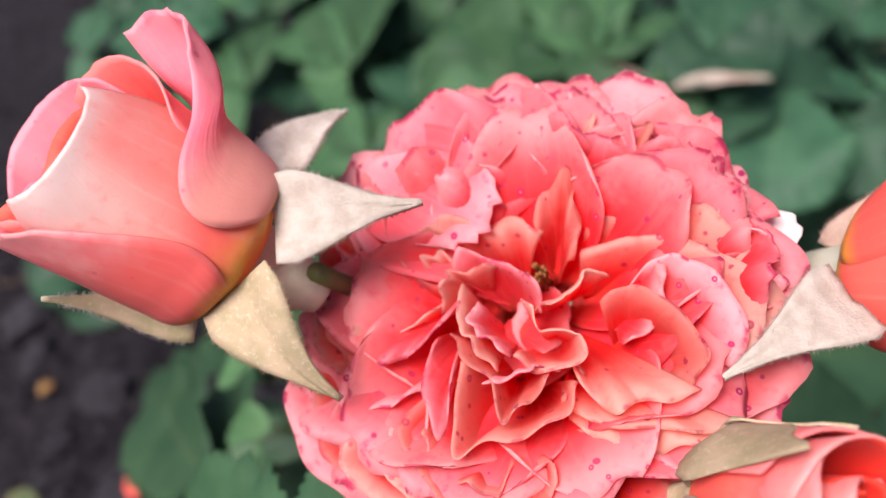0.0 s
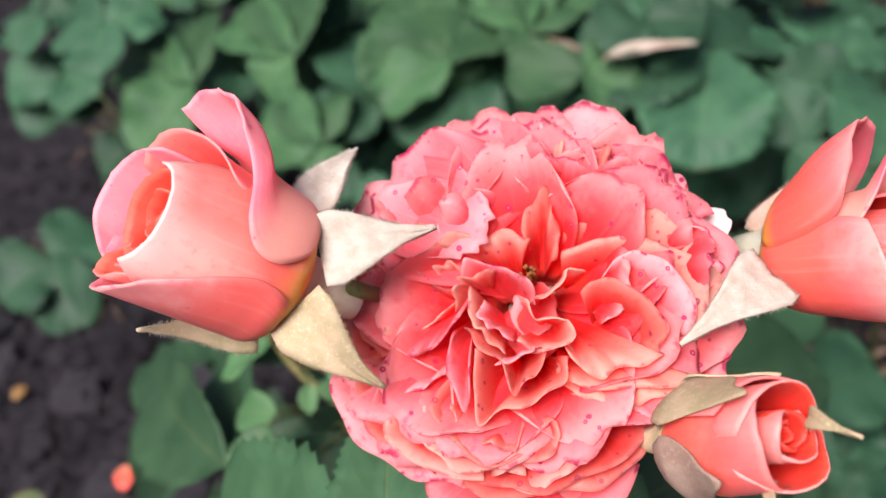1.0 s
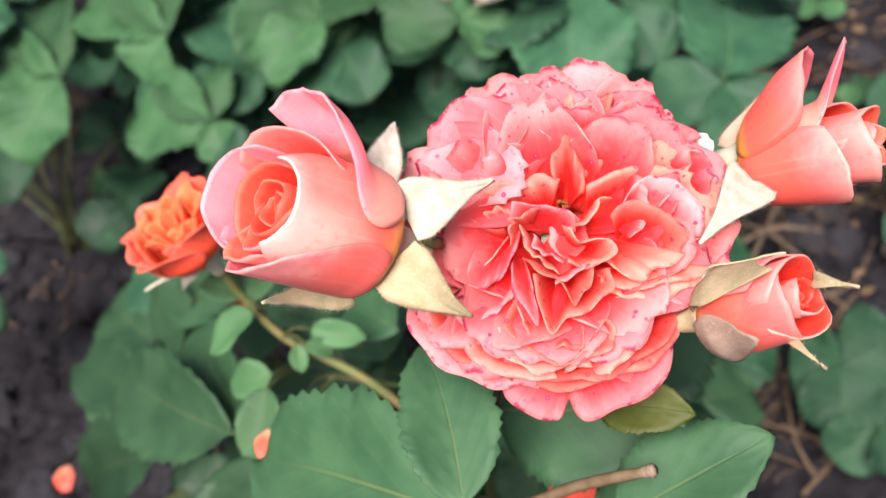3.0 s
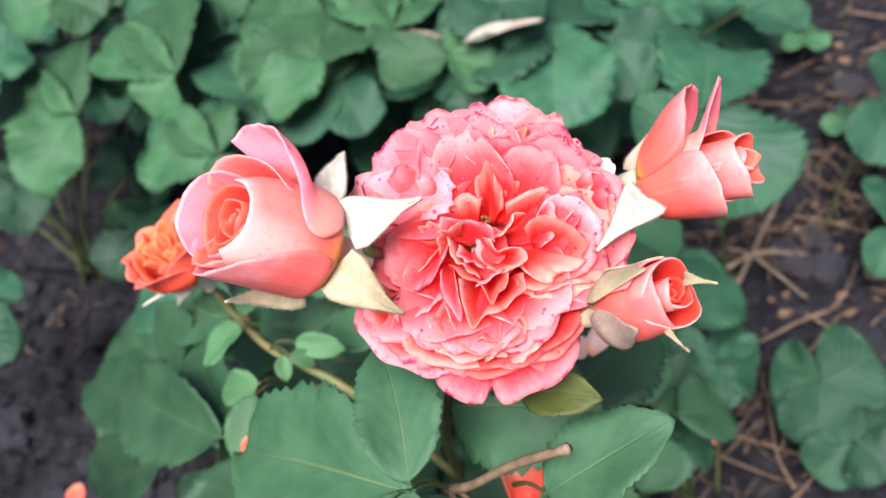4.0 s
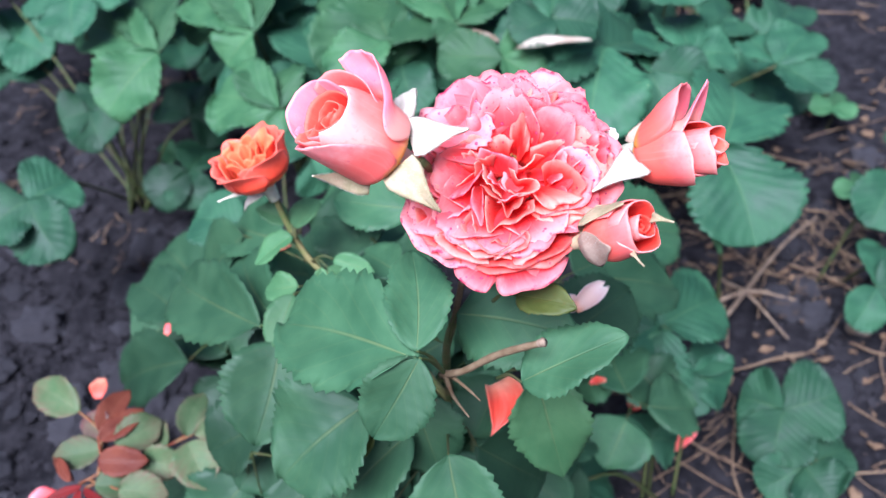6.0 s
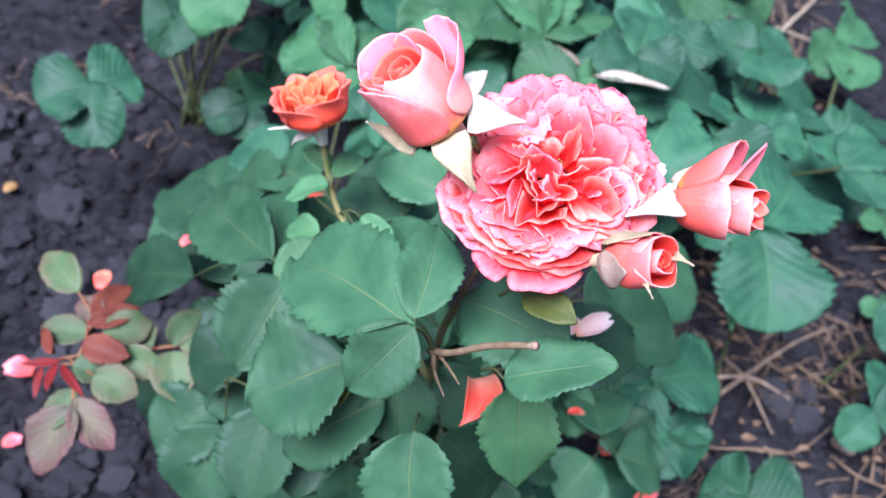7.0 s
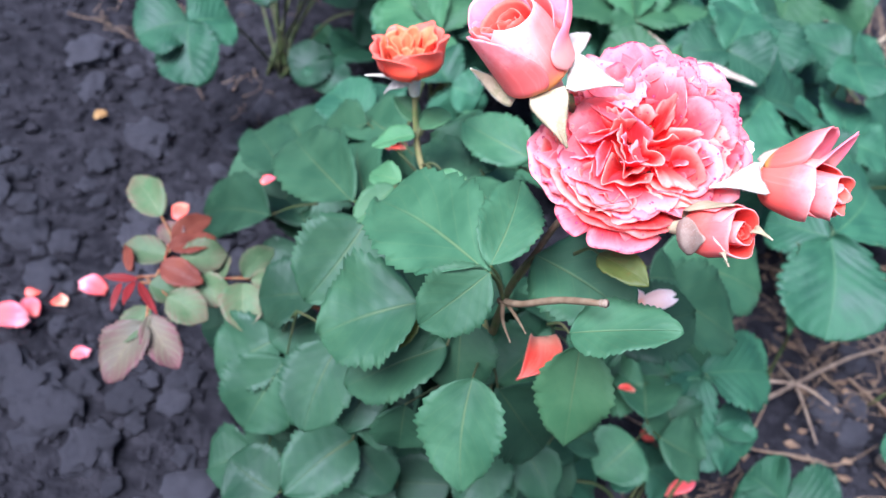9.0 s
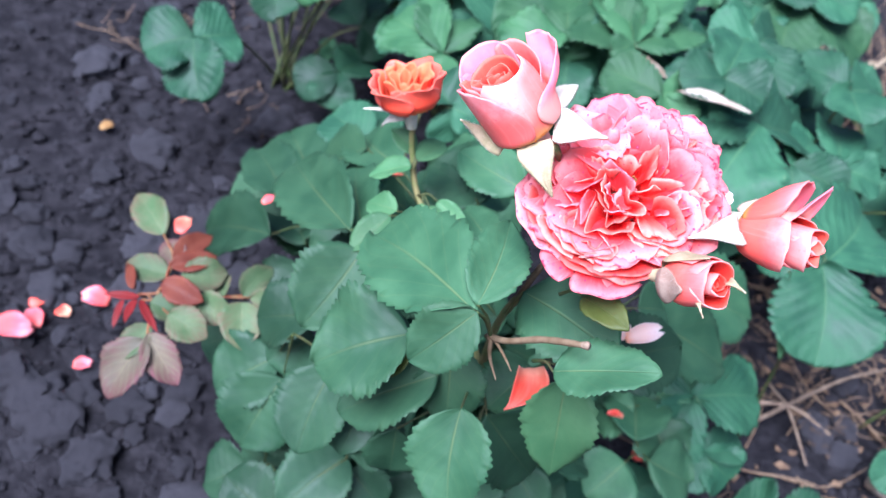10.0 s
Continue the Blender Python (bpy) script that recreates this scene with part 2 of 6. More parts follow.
FALLEN = petal_mat("fallen_petal", (0.95, 0.2, 0.16), (0.95, 0.12, 0.12), (0.95, 0.15, 0.2), (0.96, 0.5, 0.5), spots=0.3)
FALLEN_RED = petal_mat("fallen_red_petal", (0.95, 0.16, 0.12), (0.95, 0.1, 0.06), (0.95, 0.26, 0.16), (0.96, 0.62, 0.4), spots=0.0, pale_amount=0.9)
FALLEN_PALE = petal_mat("faded_petal", (0.97, 0.5, 0.3), (0.95, 0.66, 0.56), (0.93, 0.68, 0.64), (0.94, 0.84, 0.76), spots=0.3)
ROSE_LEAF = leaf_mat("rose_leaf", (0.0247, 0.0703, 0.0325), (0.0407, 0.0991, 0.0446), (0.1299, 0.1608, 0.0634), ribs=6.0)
# darkened copy of ROSE_LEAF: shade low in the bush put into the colour
ROSE_LEAF_DARK = leaf_mat("rose_leaf_shaded_dark", (0.0131, 0.0394, 0.0183), (0.0214, 0.0556, 0.0250), (0.0684, 0.0902, 0.0355), ribs=6.0)
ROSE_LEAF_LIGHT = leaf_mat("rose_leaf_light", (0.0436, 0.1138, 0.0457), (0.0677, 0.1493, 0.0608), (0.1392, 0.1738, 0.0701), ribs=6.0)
LEAF_BACK = leaf_mat("leaf_reverse", (0.056, 0.112, 0.0546), (0.077, 0.14, 0.0710), (0.14, 0.21, 0.0983), ribs=6.0, rough=0.6)
YELLOW_LEAF = leaf_mat("yellowing_leaf", (0.055, 0.07, 0.012), (0.085, 0.1, 0.018), (0.13, 0.14, 0.035), ribs=5.0)
YOUNG_LEAF = leaf_mat("young_leaf", (0.0546, 0.1012, 0.0396), (0.1012, 0.1540, 0.0686), (0.1760, 0.1936, 0.1056), ribs=6.0, blush=(0.1320, 0.0484, 0.0422), flush=0.6, through=0.25)
PURPLE_LEAF = leaf_mat("purple_young_leaf", (0.0936, 0.0792, 0.0540), (0.1368, 0.1152, 0.0720), (0.2304, 0.2088, 0.1152), ribs=6.0, blush=(0.1080, 0.0360, 0.0432), flush=1.0, through=0.25, rib_tone=0.3)
RED_LEAF = leaf_mat("red_leaf", (0.1, 0.018, 0.01), (0.16, 0.04, 0.02), (0.2, 0.07, 0.04), ribs=6.0, through=0.25)
CRIMSON_LEAF = leaf_mat("crimson_leaf", (0.1500, 0.0090, 0.0090), (0.2250, 0.0150, 0.0150), (0.2250, 0.0375, 0.0300), ribs=6.0, through=0.25)
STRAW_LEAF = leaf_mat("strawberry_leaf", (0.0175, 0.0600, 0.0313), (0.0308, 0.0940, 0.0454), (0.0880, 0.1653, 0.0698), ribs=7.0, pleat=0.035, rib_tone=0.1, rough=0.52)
# the strawberry leaf green again, scaled darker
STRAW_DARK = leaf_mat("strawberry_leaf_dark", (0.0111, 0.0392, 0.0195), (0.0195, 0.0613, 0.0283), (0.0557, 0.1079, 0.0435), ribs=7.0, pleat=0.035, rib_tone=0.1, rough=0.52)
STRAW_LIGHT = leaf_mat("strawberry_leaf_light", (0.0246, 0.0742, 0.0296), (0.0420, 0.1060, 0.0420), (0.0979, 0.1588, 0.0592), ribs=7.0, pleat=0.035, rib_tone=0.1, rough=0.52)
STRAW_BACK = leaf_mat("strawberry_leaf_reverse", (0.084, 0.14, 0.0692), (0.119, 0.175, 0.0904), (0.154, 0.21, 0.1064), ribs=7.0, rough=0.65)
SEPAL = plain_mat("felted_sepal", (0.46, 0.385, 0.31), (0.60, 0.53, 0.45), 260.0, rough=0.9, bump=0.8, deep=0.0006, fine=(0.54, 0.48, 0.40))
SEPAL_OUT = plain_mat("green_sepal", (0.3000, 0.2500, 0.1375), (0.4250, 0.3187, 0.2063), 160.0, rough=0.8, bump=0.5, deep=0.0004, fine=(0.5625, 0.4688, 0.3375))
STEM = plain_mat("rose_stem", (0.104, 0.136, 0.04), (0.192, 0.144, 0.064), 90.0, rough=0.55)
STEM_BROWN = plain_mat("brown_stem", (0.1024, 0.0640, 0.0352), (0.1664, 0.1152, 0.0704), 140.0, rough=0.7)
RED_STEM = plain_mat("red_stem", (0.1800, 0.0360, 0.0180), (0.1920, 0.1020, 0.0420), 90.0, rough=0.5)
PETIOLE = plain_mat("petiole", (0.0504, 0.0756, 0.0220), (0.0693, 0.0630, 0.0252), 60.0, rough=0.6)
CALYX = plain_mat("calyx_tube", (0.45, 0.42, 0.3), (0.51, 0.495, 0.39), 200.0, rough=0.7)
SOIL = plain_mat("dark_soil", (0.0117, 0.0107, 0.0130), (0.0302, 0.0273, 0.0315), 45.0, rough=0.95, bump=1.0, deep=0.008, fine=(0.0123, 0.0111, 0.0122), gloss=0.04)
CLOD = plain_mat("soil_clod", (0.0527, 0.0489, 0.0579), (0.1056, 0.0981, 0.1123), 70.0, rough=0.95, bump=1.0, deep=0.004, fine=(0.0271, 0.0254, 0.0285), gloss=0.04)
DRY = plain_mat("dry_leaf", (0.1913, 0.1339, 0.0956), (0.3187, 0.2677, 0.2231), 60.0, rough=0.8, bump=0.7, deep=0.001, fine=(0.1913, 0.1084, 0.0638))
STRAW = plain_mat("dry_straw", (0.1, 0.06, 0.04), (0.24, 0.16, 0.1), 40.0, rough=0.85)
PALE_STRAW = plain_mat("pale_straw", (0.25, 0.18, 0.12), (0.38, 0.3, 0.2), 50.0, rough=0.75)
GREY_SEPAL = plain_mat("grey_sepal", (0.27, 0.165, 0.125), (0.36, 0.25, 0.195), 200.0, rough=0.85, fine=(0.42, 0.37, 0.32))
FLAKE = plain_mat("dead_leaf_flake", (0.0630, 0.0350, 0.0210), (0.1400, 0.0875, 0.0525), 80.0, rough=0.85, fine=(0.1750, 0.1260, 0.0840))
OCHRE = plain_mat("ochre_scrap", (0.150, 0.075, 0.025), (0.210, 0.120, 0.045), 90.0, rough=0.85)
TWIG = plain_mat("twig_bark", (0.13, 0.085, 0.06), (0.24, 0.17, 0.12), 90.0, rough=0.8, fine=(0.28, 0.22, 0.17))
STAMEN = plain_mat("stamens", (0.225, 0.09, 0.0225), (0.135, 0.036, 0.0135), 300.0, rough=0.7)

# ---- geometry helpers ----
WORLD = {}


def part(name, mesh, mats, parent=None, label="", centre=True):
    """Links a mesh given in world places as an object with its origin in its middle."""
    for m in mats:
        mesh.materials.append(m)
    co = np.empty(len(mesh.vertices) * 3)
    mesh.vertices.foreach_get("co", co)
    co = co.reshape(-1, 3)
    mid = (co.min(0) + co.max(0)) / 2
    mesh.vertices.foreach_set("co", (co - mid).ravel())
    mesh.update()
    ob = new(name, mesh)
    w = Matrix.Translation(mid)
    ob.matrix_basis = w
    WORLD[ob] = w
    if parent:
        ob.parent = parent
        ob.matrix_parent_inverse = WORLD[parent].inverted()
    if label:
        ob["label"] = label
    return ob


def thing(name, place, label, category, group="", kind=""):
    ob = new(name)
    ob.empty_display_size = 0.02
    w = Matrix.Translation(place)
    ob.matrix_basis = w
    WORLD[ob] = w
    return tagged(ob, label, category, group, kind)


def sheet(name, P, thick):
    """A thin closed shell round a grid of points, with u along and v across; slot 0 on top, slot 1 below."""
    nu, nv = P.shape[0], P.shape[1]
    n = np.cross(np.gradient(P, axis=0), np.gradient(P, axis=1))
    n /= np.linalg.norm(n, axis=2, keepdims=True) + 1e-12
    top, low = P + n * thick / 2, P - n * thick / 2
    co = np.concatenate([top.reshape(-1, 3), low.reshape(-1, 3)])
    i, j = np.meshgrid(np.arange(nu - 1), np.arange(nv - 1), indexing="ij")
    a = (i * nv + j).ravel()
    up = np.stack([a, a + nv, a + nv + 1, a + 1], 1)
    dn = up[:, ::-1] + nu * nv
    ring = [k for k in range(nv)] + [k * nv + nv - 1 for k in range(1, nu)] + [(nu - 1) * nv + k for k in range(nv - 2, -1, -1)] + [k * nv for k in range(nu - 2, 0, -1)]
    ring = np.array(ring)
    nxt = np.roll(ring, -1)
    side = np.stack([ring, nxt, nxt + nu * nv, ring + nu * nv], 1)
    faces = np.concatenate([up, dn, side])
    me = bpy.data.meshes.new(name)
    me.from_pydata(co.tolist(), [], faces.tolist())
    me.polygons.foreach_set("material_index", np.r_[np.zeros(len(up)), np.ones(len(dn)), np.zeros(len(side))].astype(np.int32))
    me.polygons.foreach_set("use_smooth", np.ones(len(faces), dtype=bool))
    uu, vv = np.meshgrid(np.linspace(0, 1, nu), np.linspace(0, 1, nv), indexing="ij")
    uv = np.stack([uu.ravel(), vv.ravel()], 1)
    uv = np.concatenate([uv, uv])
    layer = me.uv_layers.new(name="uv")
    layer.uv.foreach_set("vector", uv[faces.ravel()].ravel())
    return me


def tube_points(points, steps=6):
    p = [np.array(q, float) for q in points]
    p = [2 * p[0] - p[1]] + p + [2 * p[-1] - p[-2]]
    out = []
    for k in range(1, len(p) - 2):
        for s in np.linspace(0, 1, steps, endpoint=False):
            a, b, c, d = p[k - 1:k + 3]
            out.append(0.5 * (2 * b + (c - a) * s + (2 * a - 5 * b + 4 * c - d) * s * s + (3 * b - a - 3 * c + d) * s ** 3))
    out.append(p[-2])
    return np.array(out)


def tube_data(points, r0, r1, sides=8, steps=6, lumps=0.0, seed=0):
    c = tube_points(points, steps)
    rng = np.random.RandomState(seed)
    d = np.gradient(c, axis=0)
    d /= np.linalg.norm(d, axis=1, keepdims=True) + 1e-12
    ref = np.array([0.31, 0.52, 0.79])
    x = np.cross(d, ref)
    x /= np.linalg.norm(x, axis=1, keepdims=True) + 1e-9
    y = np.cross(d, x)
    r = np.linspace(r0, r1, len(c))[:, None, None] * (1 + lumps * rng.randn(len(c), 1, 1))
    a = np.linspace(0, 2 * np.pi, sides, endpoint=False)[None, :, None]
    v = c[:, None] + r * (np.cos(a) * x[:, None] + np.sin(a) * y[:, None])
    k = len(c)
    faces = []
    for i in range(k - 1):
        for j in range(sides):
            jj = (j + 1) % sides
            faces.append((i * sides + j, i * sides + jj, (i + 1) * sides + jj, (i + 1) * sides + j))
    faces.append(tuple(range(sides - 1, -1, -1)))
    faces.append(tuple((k - 1) * sides + j for j in range(sides)))
    return v.reshape(-1, 3), faces


def from_data(name, blocks, smooth=True):
    """One mesh from several (points, faces) blocks."""
    co, faces, n = [], [], 0
    for v, f in blocks:
        co.extend(np.asarray(v).tolist())
        faces.extend([tuple(q + n for q in g) for g in f])
        n += len(v)
    me = bpy.data.meshes.new(name)
    me.from_pydata(co, [], faces)
    me.polygons.foreach_set("use_smooth", np.full(len(faces), smooth))
    return me


def tube(name, points, r0, r1, mat, parent=None, label="", lumps=0.0, seed=0, sides=8):
    return part(name, from_data(name, [tube_data(points, r0, r1, sides, lumps=lumps, seed=seed)]), [mat], parent, label)


def waves(x, rng, count=4, low=1.0, high=5.0):
    y = np.zeros_like(x)
    for _ in range(count):
        f = rng.uniform(low, high)
        y += np.sin(x * f * np.pi + rng.uniform(0, 6.28)) / f ** 0.5
    return y / count ** 0.5


def frame_of(axis, right):
    z = Vector(axis).normalized()
    x = (Vector(right) - z * z.dot(Vector(right))).normalized()
    return np.array([x, z.cross(x), z])


# ---- leaves ----
def leaflet_points(base, tip, width, facing, seed, teeth=17, tooth=0.09, fold=0.25, droop=0.12, round_tip=0.5, nu=36, nv=9, wave=0.03, ribs=0, pleat=0.0, pointed=False, point=0.74):
    """A toothed oval leaflet from base to tip: folded along its midrib, bent down towards the tip."""
    rng = np.random.RandomState(seed)
    base, tip = np.array(base, float), np.array(tip, float)
    d = tip - base
    length = np.linalg.norm(d)
    d /= length
    n = np.array(facing, float) + rng.randn(3) * 0.12
    n -= d * n.dot(d)
    n /= np.linalg.norm(n)
    s = np.cross(n, d)
    u = np.linspace(0, 1, nu)[:, None]
    v = np.linspace(-1, 1, nv)[None, :]
    prof = np.sin(np.pi * u ** (0.62 + 0.3 * round_tip)) ** (0.62 - 0.22 * round_tip)
    if pointed:
        prof = u ** 0.6 * np.clip(1 - u, 0, 1) ** point * (0.6 + point) ** (0.6 + point) / (0.6 ** 0.6 * point ** point) * (1 - 0.12 * np.exp(-((u - 0.93) / 0.05) ** 2))
    if round_tip > 0.9:
        prof = u ** 0.62 * np.clip(1 - u, 0, 1) ** 0.42 / 0.508
    prof = np.clip(prof, 0.02, 1)
    cut = (u * teeth) % 1.0
    cut = np.sqrt(np.clip(1 - (1.6 * cut - 1) ** 2, 0, 1)) if round_tip > 0.9 else cut
    saw = 1 + tooth * (1.5 * cut - 0.5) * (u > 0.08) * (u < 0.985)
    half = width / 2 * prof * (1 + (saw - 1) * np.abs(v) ** 4)
    lat = half * v
    hgt = np.abs(lat) * fold - droop * length * (u ** 2) + droop * length * 0.5 * u
    hgt = hgt + width * wave * waves(u + 0 * v, rng, 3, 1.0, 4.0) * np.abs(v) * np.sign(v + 1e-9) + width * wave * waves(u + 0.4 * v, rng, 3, 1.5, 4.0) * v ** 2
    hgt = hgt + pleat * width * np.sin(2 * np.pi * ribs * (u - 0.42 * np.abs(v))) * np.clip(np.abs(v) * 2.5, 0, 1) * np.clip((u - 0.04) * 8, 0, 1)
    along = u * length * np.ones_like(v)
    bend = 0.04 * length * np.sin(np.pi * u) * rng.uniform(-1, 1)
    return base + along[..., None] * d + (lat + bend)[..., None] * s + hgt[..., None] * n


COUNT = [0]


def seed_next():
    COUNT[0] += 1
    return COUNT[0] * 7 + 3


def rose_leaflet(parent, base, tip, width, mat=None, facing=(-0.05, -0.45, 0.9), **kw):
    P = leaflet_points(base, tip, width, facing, seed_next(), **{"pointed": True, "pleat": 0.004, "ribs": 7, "teeth": 20, "tooth": 0.11, "fold": 0.34, "wave": 0.06, "droop": 0.18, **kw})
    return part("leaflet", sheet("leaflet", P, 0.0004), [mat or ROSE_LEAF, LEAF_BACK], parent)


def rose_leaf(parent, foot, *leaflets, mat=None, stalk=None, label="", facing=(-0.05, -0.45, 0.9), **kw):
    """A compound leaf: its stalk runs from the foot to the leaflets' bases, which are its children."""
    blocks = []
    for base, tip, width in leaflets:
        f, b = np.array(foot), np.array(base)
        blocks.append(tube_data([f, (f + b) / 2 + np.array((0, 0, 0.004)), b], 0.0011, 0.0006, 6))
    ob = part("leaf", from_data("leaf_stalk", blocks), [stalk or PETIOLE], parent, label)
    for base, tip, width in leaflets:
        rose_leaflet(ob, base, tip, width, mat, facing, **kw)
    return ob


# ---- the rose bush: stems, bloom and buds ----
bush = thing("rose_bush", (0.02, 0.33, 0.0), "rose bush with coral blooms and dark green leaves in bare soil", "rose bush")
CM = 0.01


def petal_points(L, W, t0, t1, cup, seed, rim=0.35, notch=0.06, curl=0.0, ruffle=0.05, ragged=0.02, nu=15, nv=15, narrow=0.3):
    """A petal in its own frame: x outward, y across, z along the flower's axis; concave towards the axis. Tilt goes from t0 to t1 degrees above the face."""
    rng = np.random.RandomState(seed)
    v = np.linspace(-1, 1, nv)[None, :]
    k = np.linspace(0, 1, nu)[:, None]
    end = 1 - rim * np.abs(v) ** 2.4 - notch * np.exp(-((v - rng.uniform(-0.2, 0.2)) / 0.16) ** 2) + ragged * waves(v, rng, 5, 2.0, 9.0)
    u = k * end
    fine = np.linspace(0, 1.1, 60)
    th = np.radians(t0 + (t1 - t0) * fine ** 1.1 + curl * np.clip((fine - 0.72) / 0.28, 0, 1.3) ** 2)
    r = np.concatenate([[0], np.cumsum(np.cos(th[:-1]) * np.diff(fine))]) * L
    z = np.concatenate([[0], np.cumsum(np.sin(th[:-1]) * np.diff(fine))]) * L
    R, Z, T = np.interp(u, fine, r), np.interp(u, fine, z), np.interp(u, fine, th)
    prof = narrow + (1 - narrow) * np.clip(np.sin(np.clip(u, 0, 1) ** 0.8 * np.pi * 0.62), 0, 1)
    prof = prof * (1 - 0.22 * np.clip((k - 0.62) / 0.38, 0, 1) ** 2)
    half = W / 2 * prof
    c = max(np.radians(cup), 0.02) / 2
    lat = half / c * np.sin(v * c)
    inn = half / c * (1 - np.cos(v * c))
    wob = ruffle * W * (u ** 1.5) * (waves(v + 0.5 * u, rng, 4, 0.8, 2.6) * (0.45 + 0.55 * np.abs(v)) + 0.12 * waves(v * 1.0 + u, rng, 3, 3.0, 6.0))
    inn = inn + wob
    x = R - np.sin(T) * inn
    zz = Z + np.cos(T) * inn
    return np.stack([x, lat, zz], -1)


def turned(P, az):
    a = math.radians(az)
    return np.stack([P[..., 0] * math.cos(a) - P[..., 1] * math.sin(a), P[..., 0] * math.sin(a) + P[..., 1] * math.cos(a), P[..., 2]], -1)


BLOOM_AT = np.array((0.0636, 0.2253, 0.6460))
BLOOM_CM = 0.01135
BLOOM_AXES = frame_of((-0.092, -0.496, 0.864), (0.982, -0.189, -0.004))
hip = tube_data([BLOOM_AT - BLOOM_AXES[2] * 0.034, BLOOM_AT - BLOOM_AXES[2] * 0.026, BLOOM_AT - BLOOM_AXES[2] * 0.016], 0.004, 0.008, 12)
bloom = part("bloom", from_data("hip", [hip]), [CALYX], bush, "large fully open quartered coral-pink rose bloom with spotted petals")


def bloom_petal(az, hub, L, W, t0, t1, cup, mat=None, back=None, roll=0.0, seed=None, **kw):
    """A petal of the bloom, sizes in centimetres in the bloom's own frame."""
    P = petal_points(L, W, t0, t1, cup, seed_next() if seed is None else seed, **kw)
    if roll:
        a = math.radians(roll)
        P = np.stack([P[..., 0], P[..., 1] * math.cos(a) - P[..., 2] * math.sin(a), P[..., 1] * math.sin(a) + P[..., 2] * math.cos(a)], -1)
    P = turned(P, az) + np.array(hub)
    Q = BLOOM_AT + (P * BLOOM_CM) @ BLOOM_AXES
    return part("petal", sheet("petal", Q, 0.00028), [mat or CORAL, back or CORAL_BACK], bloom)


rng = np.random.RandomState(5)


def ring(count, start, hub_r, hub_z, L, W, t0, t1, cup, mat, skip=(), jitter=1.0, **kw):
    for k in range(count):
        if k in skip:
            continue
        az = start + 360.0 * k / count + rng.uniform(-7, 7) * jitter
        a = math.radians(az)
        hub = (hub_r * math.cos(a), hub_r * math.sin(a), hub_z + rng.uniform(-0.1, 0.1))
        bloom_petal(az, hub, L * reach(az) * rng.uniform(0.9, 1.04), W * rng.uniform(0.85, 1.12), t0 + rng.uniform(-5, 5), t1 + rng.uniform(-7, 7) * jitter, cup * rng.uniform(0.6, 1.3), mat, CORAL_BACK, roll=rng.uniform(-9, 9), **kw)


# the outermost petals, each with its bearing, reach and width, and the fuller rows inside them
LOBES = [(-165, 4.2, 2.9), (-146, 4.35, 3.2), (-128, 4.25, 3.0), (-62, 3.9, 2.6), (-38, 3.5, 2.6), (-14, 4.0, 3.0), (4, 4.1, 3.2), (27, 4.0, 2.9), (46, 4.0, 2.7), (64, 4.45, 2.7), (82, 4.6, 3.3), (99, 4.5, 2.8), (117, 4.6, 3.3), (136, 4.5, 2.8), (154, 4.6, 3.3), (177, 4.15, 3.0)]
BEARINGS = [a for a, r, w in LOBES]
REACHES = [r for a, r, w in LOBES]


def reach(az):
    """How far the bloom's edge lies from its middle at a bearing, against the usual 4.3."""
    return float(np.interp((az + 165) % 360 - 165, BEARINGS + [195], REACHES + [4.2])) / 4.3


for k, (az, far, wide) in enumerate(LOBES):
    a = math.radians(az)
    bloom_petal(az, (0.7 * math.cos(a), 0.7 * math.sin(a), -1.6 - 0.12 * (k % 2)), (far - 0.7) / 0.945, wide, 30 + rng.uniform(-4, 4), 6 + rng.uniform(-5, 5), 34, GUARD if k % 3 else CORAL, CORAL_BACK, roll=rng.uniform(-6, 6), ruffle=0.09, curl=-20, rim=0.34, notch=0.05)
ring(10, 9, 0.8, -1.4, 3.35, 3.4, 42, 10, 45, GUARD, ruffle=0.1, curl=-24, rim=0.4)
ring(9, 28, 0.8, -1.3, 3.0, 3.2, 48, 16, 50, CORAL, ruffle=0.11, curl=-26, rim=0.4)


def fan(az0, az1, count, L, W, t0, t1, z, at=(-0.1, 0.75), mat=None, **kw):
    """A row of petals that lean outward from the bloom's heart between two bearings."""
    for k in range(count):
        az = az0 + (az1 - az0) * (k + 0.5) / count + rng.uniform(-8, 8)
        a = math.radians(az)
        keys = {"ruffle": 0.11, "curl": -26, "rim": 0.36, "nv": 19, "narrow": 0.4, **kw}
        bloom_petal(az, (at[0] + 0.25 * math.cos(a), at[1] + 0.25 * math.sin(a), z + rng.uniform(-0.08, 0.08)), L * rng.uniform(0.9, 1.05), W * rng.uniform(0.85, 1.1), t0 + rng.uniform(-4, 4), t1 + rng.uniform(-8, 8),
                    rng.uniform(45, 85), mat or CORAL, CORAL_BACK, roll=rng.uniform(-10, 10), **keys)


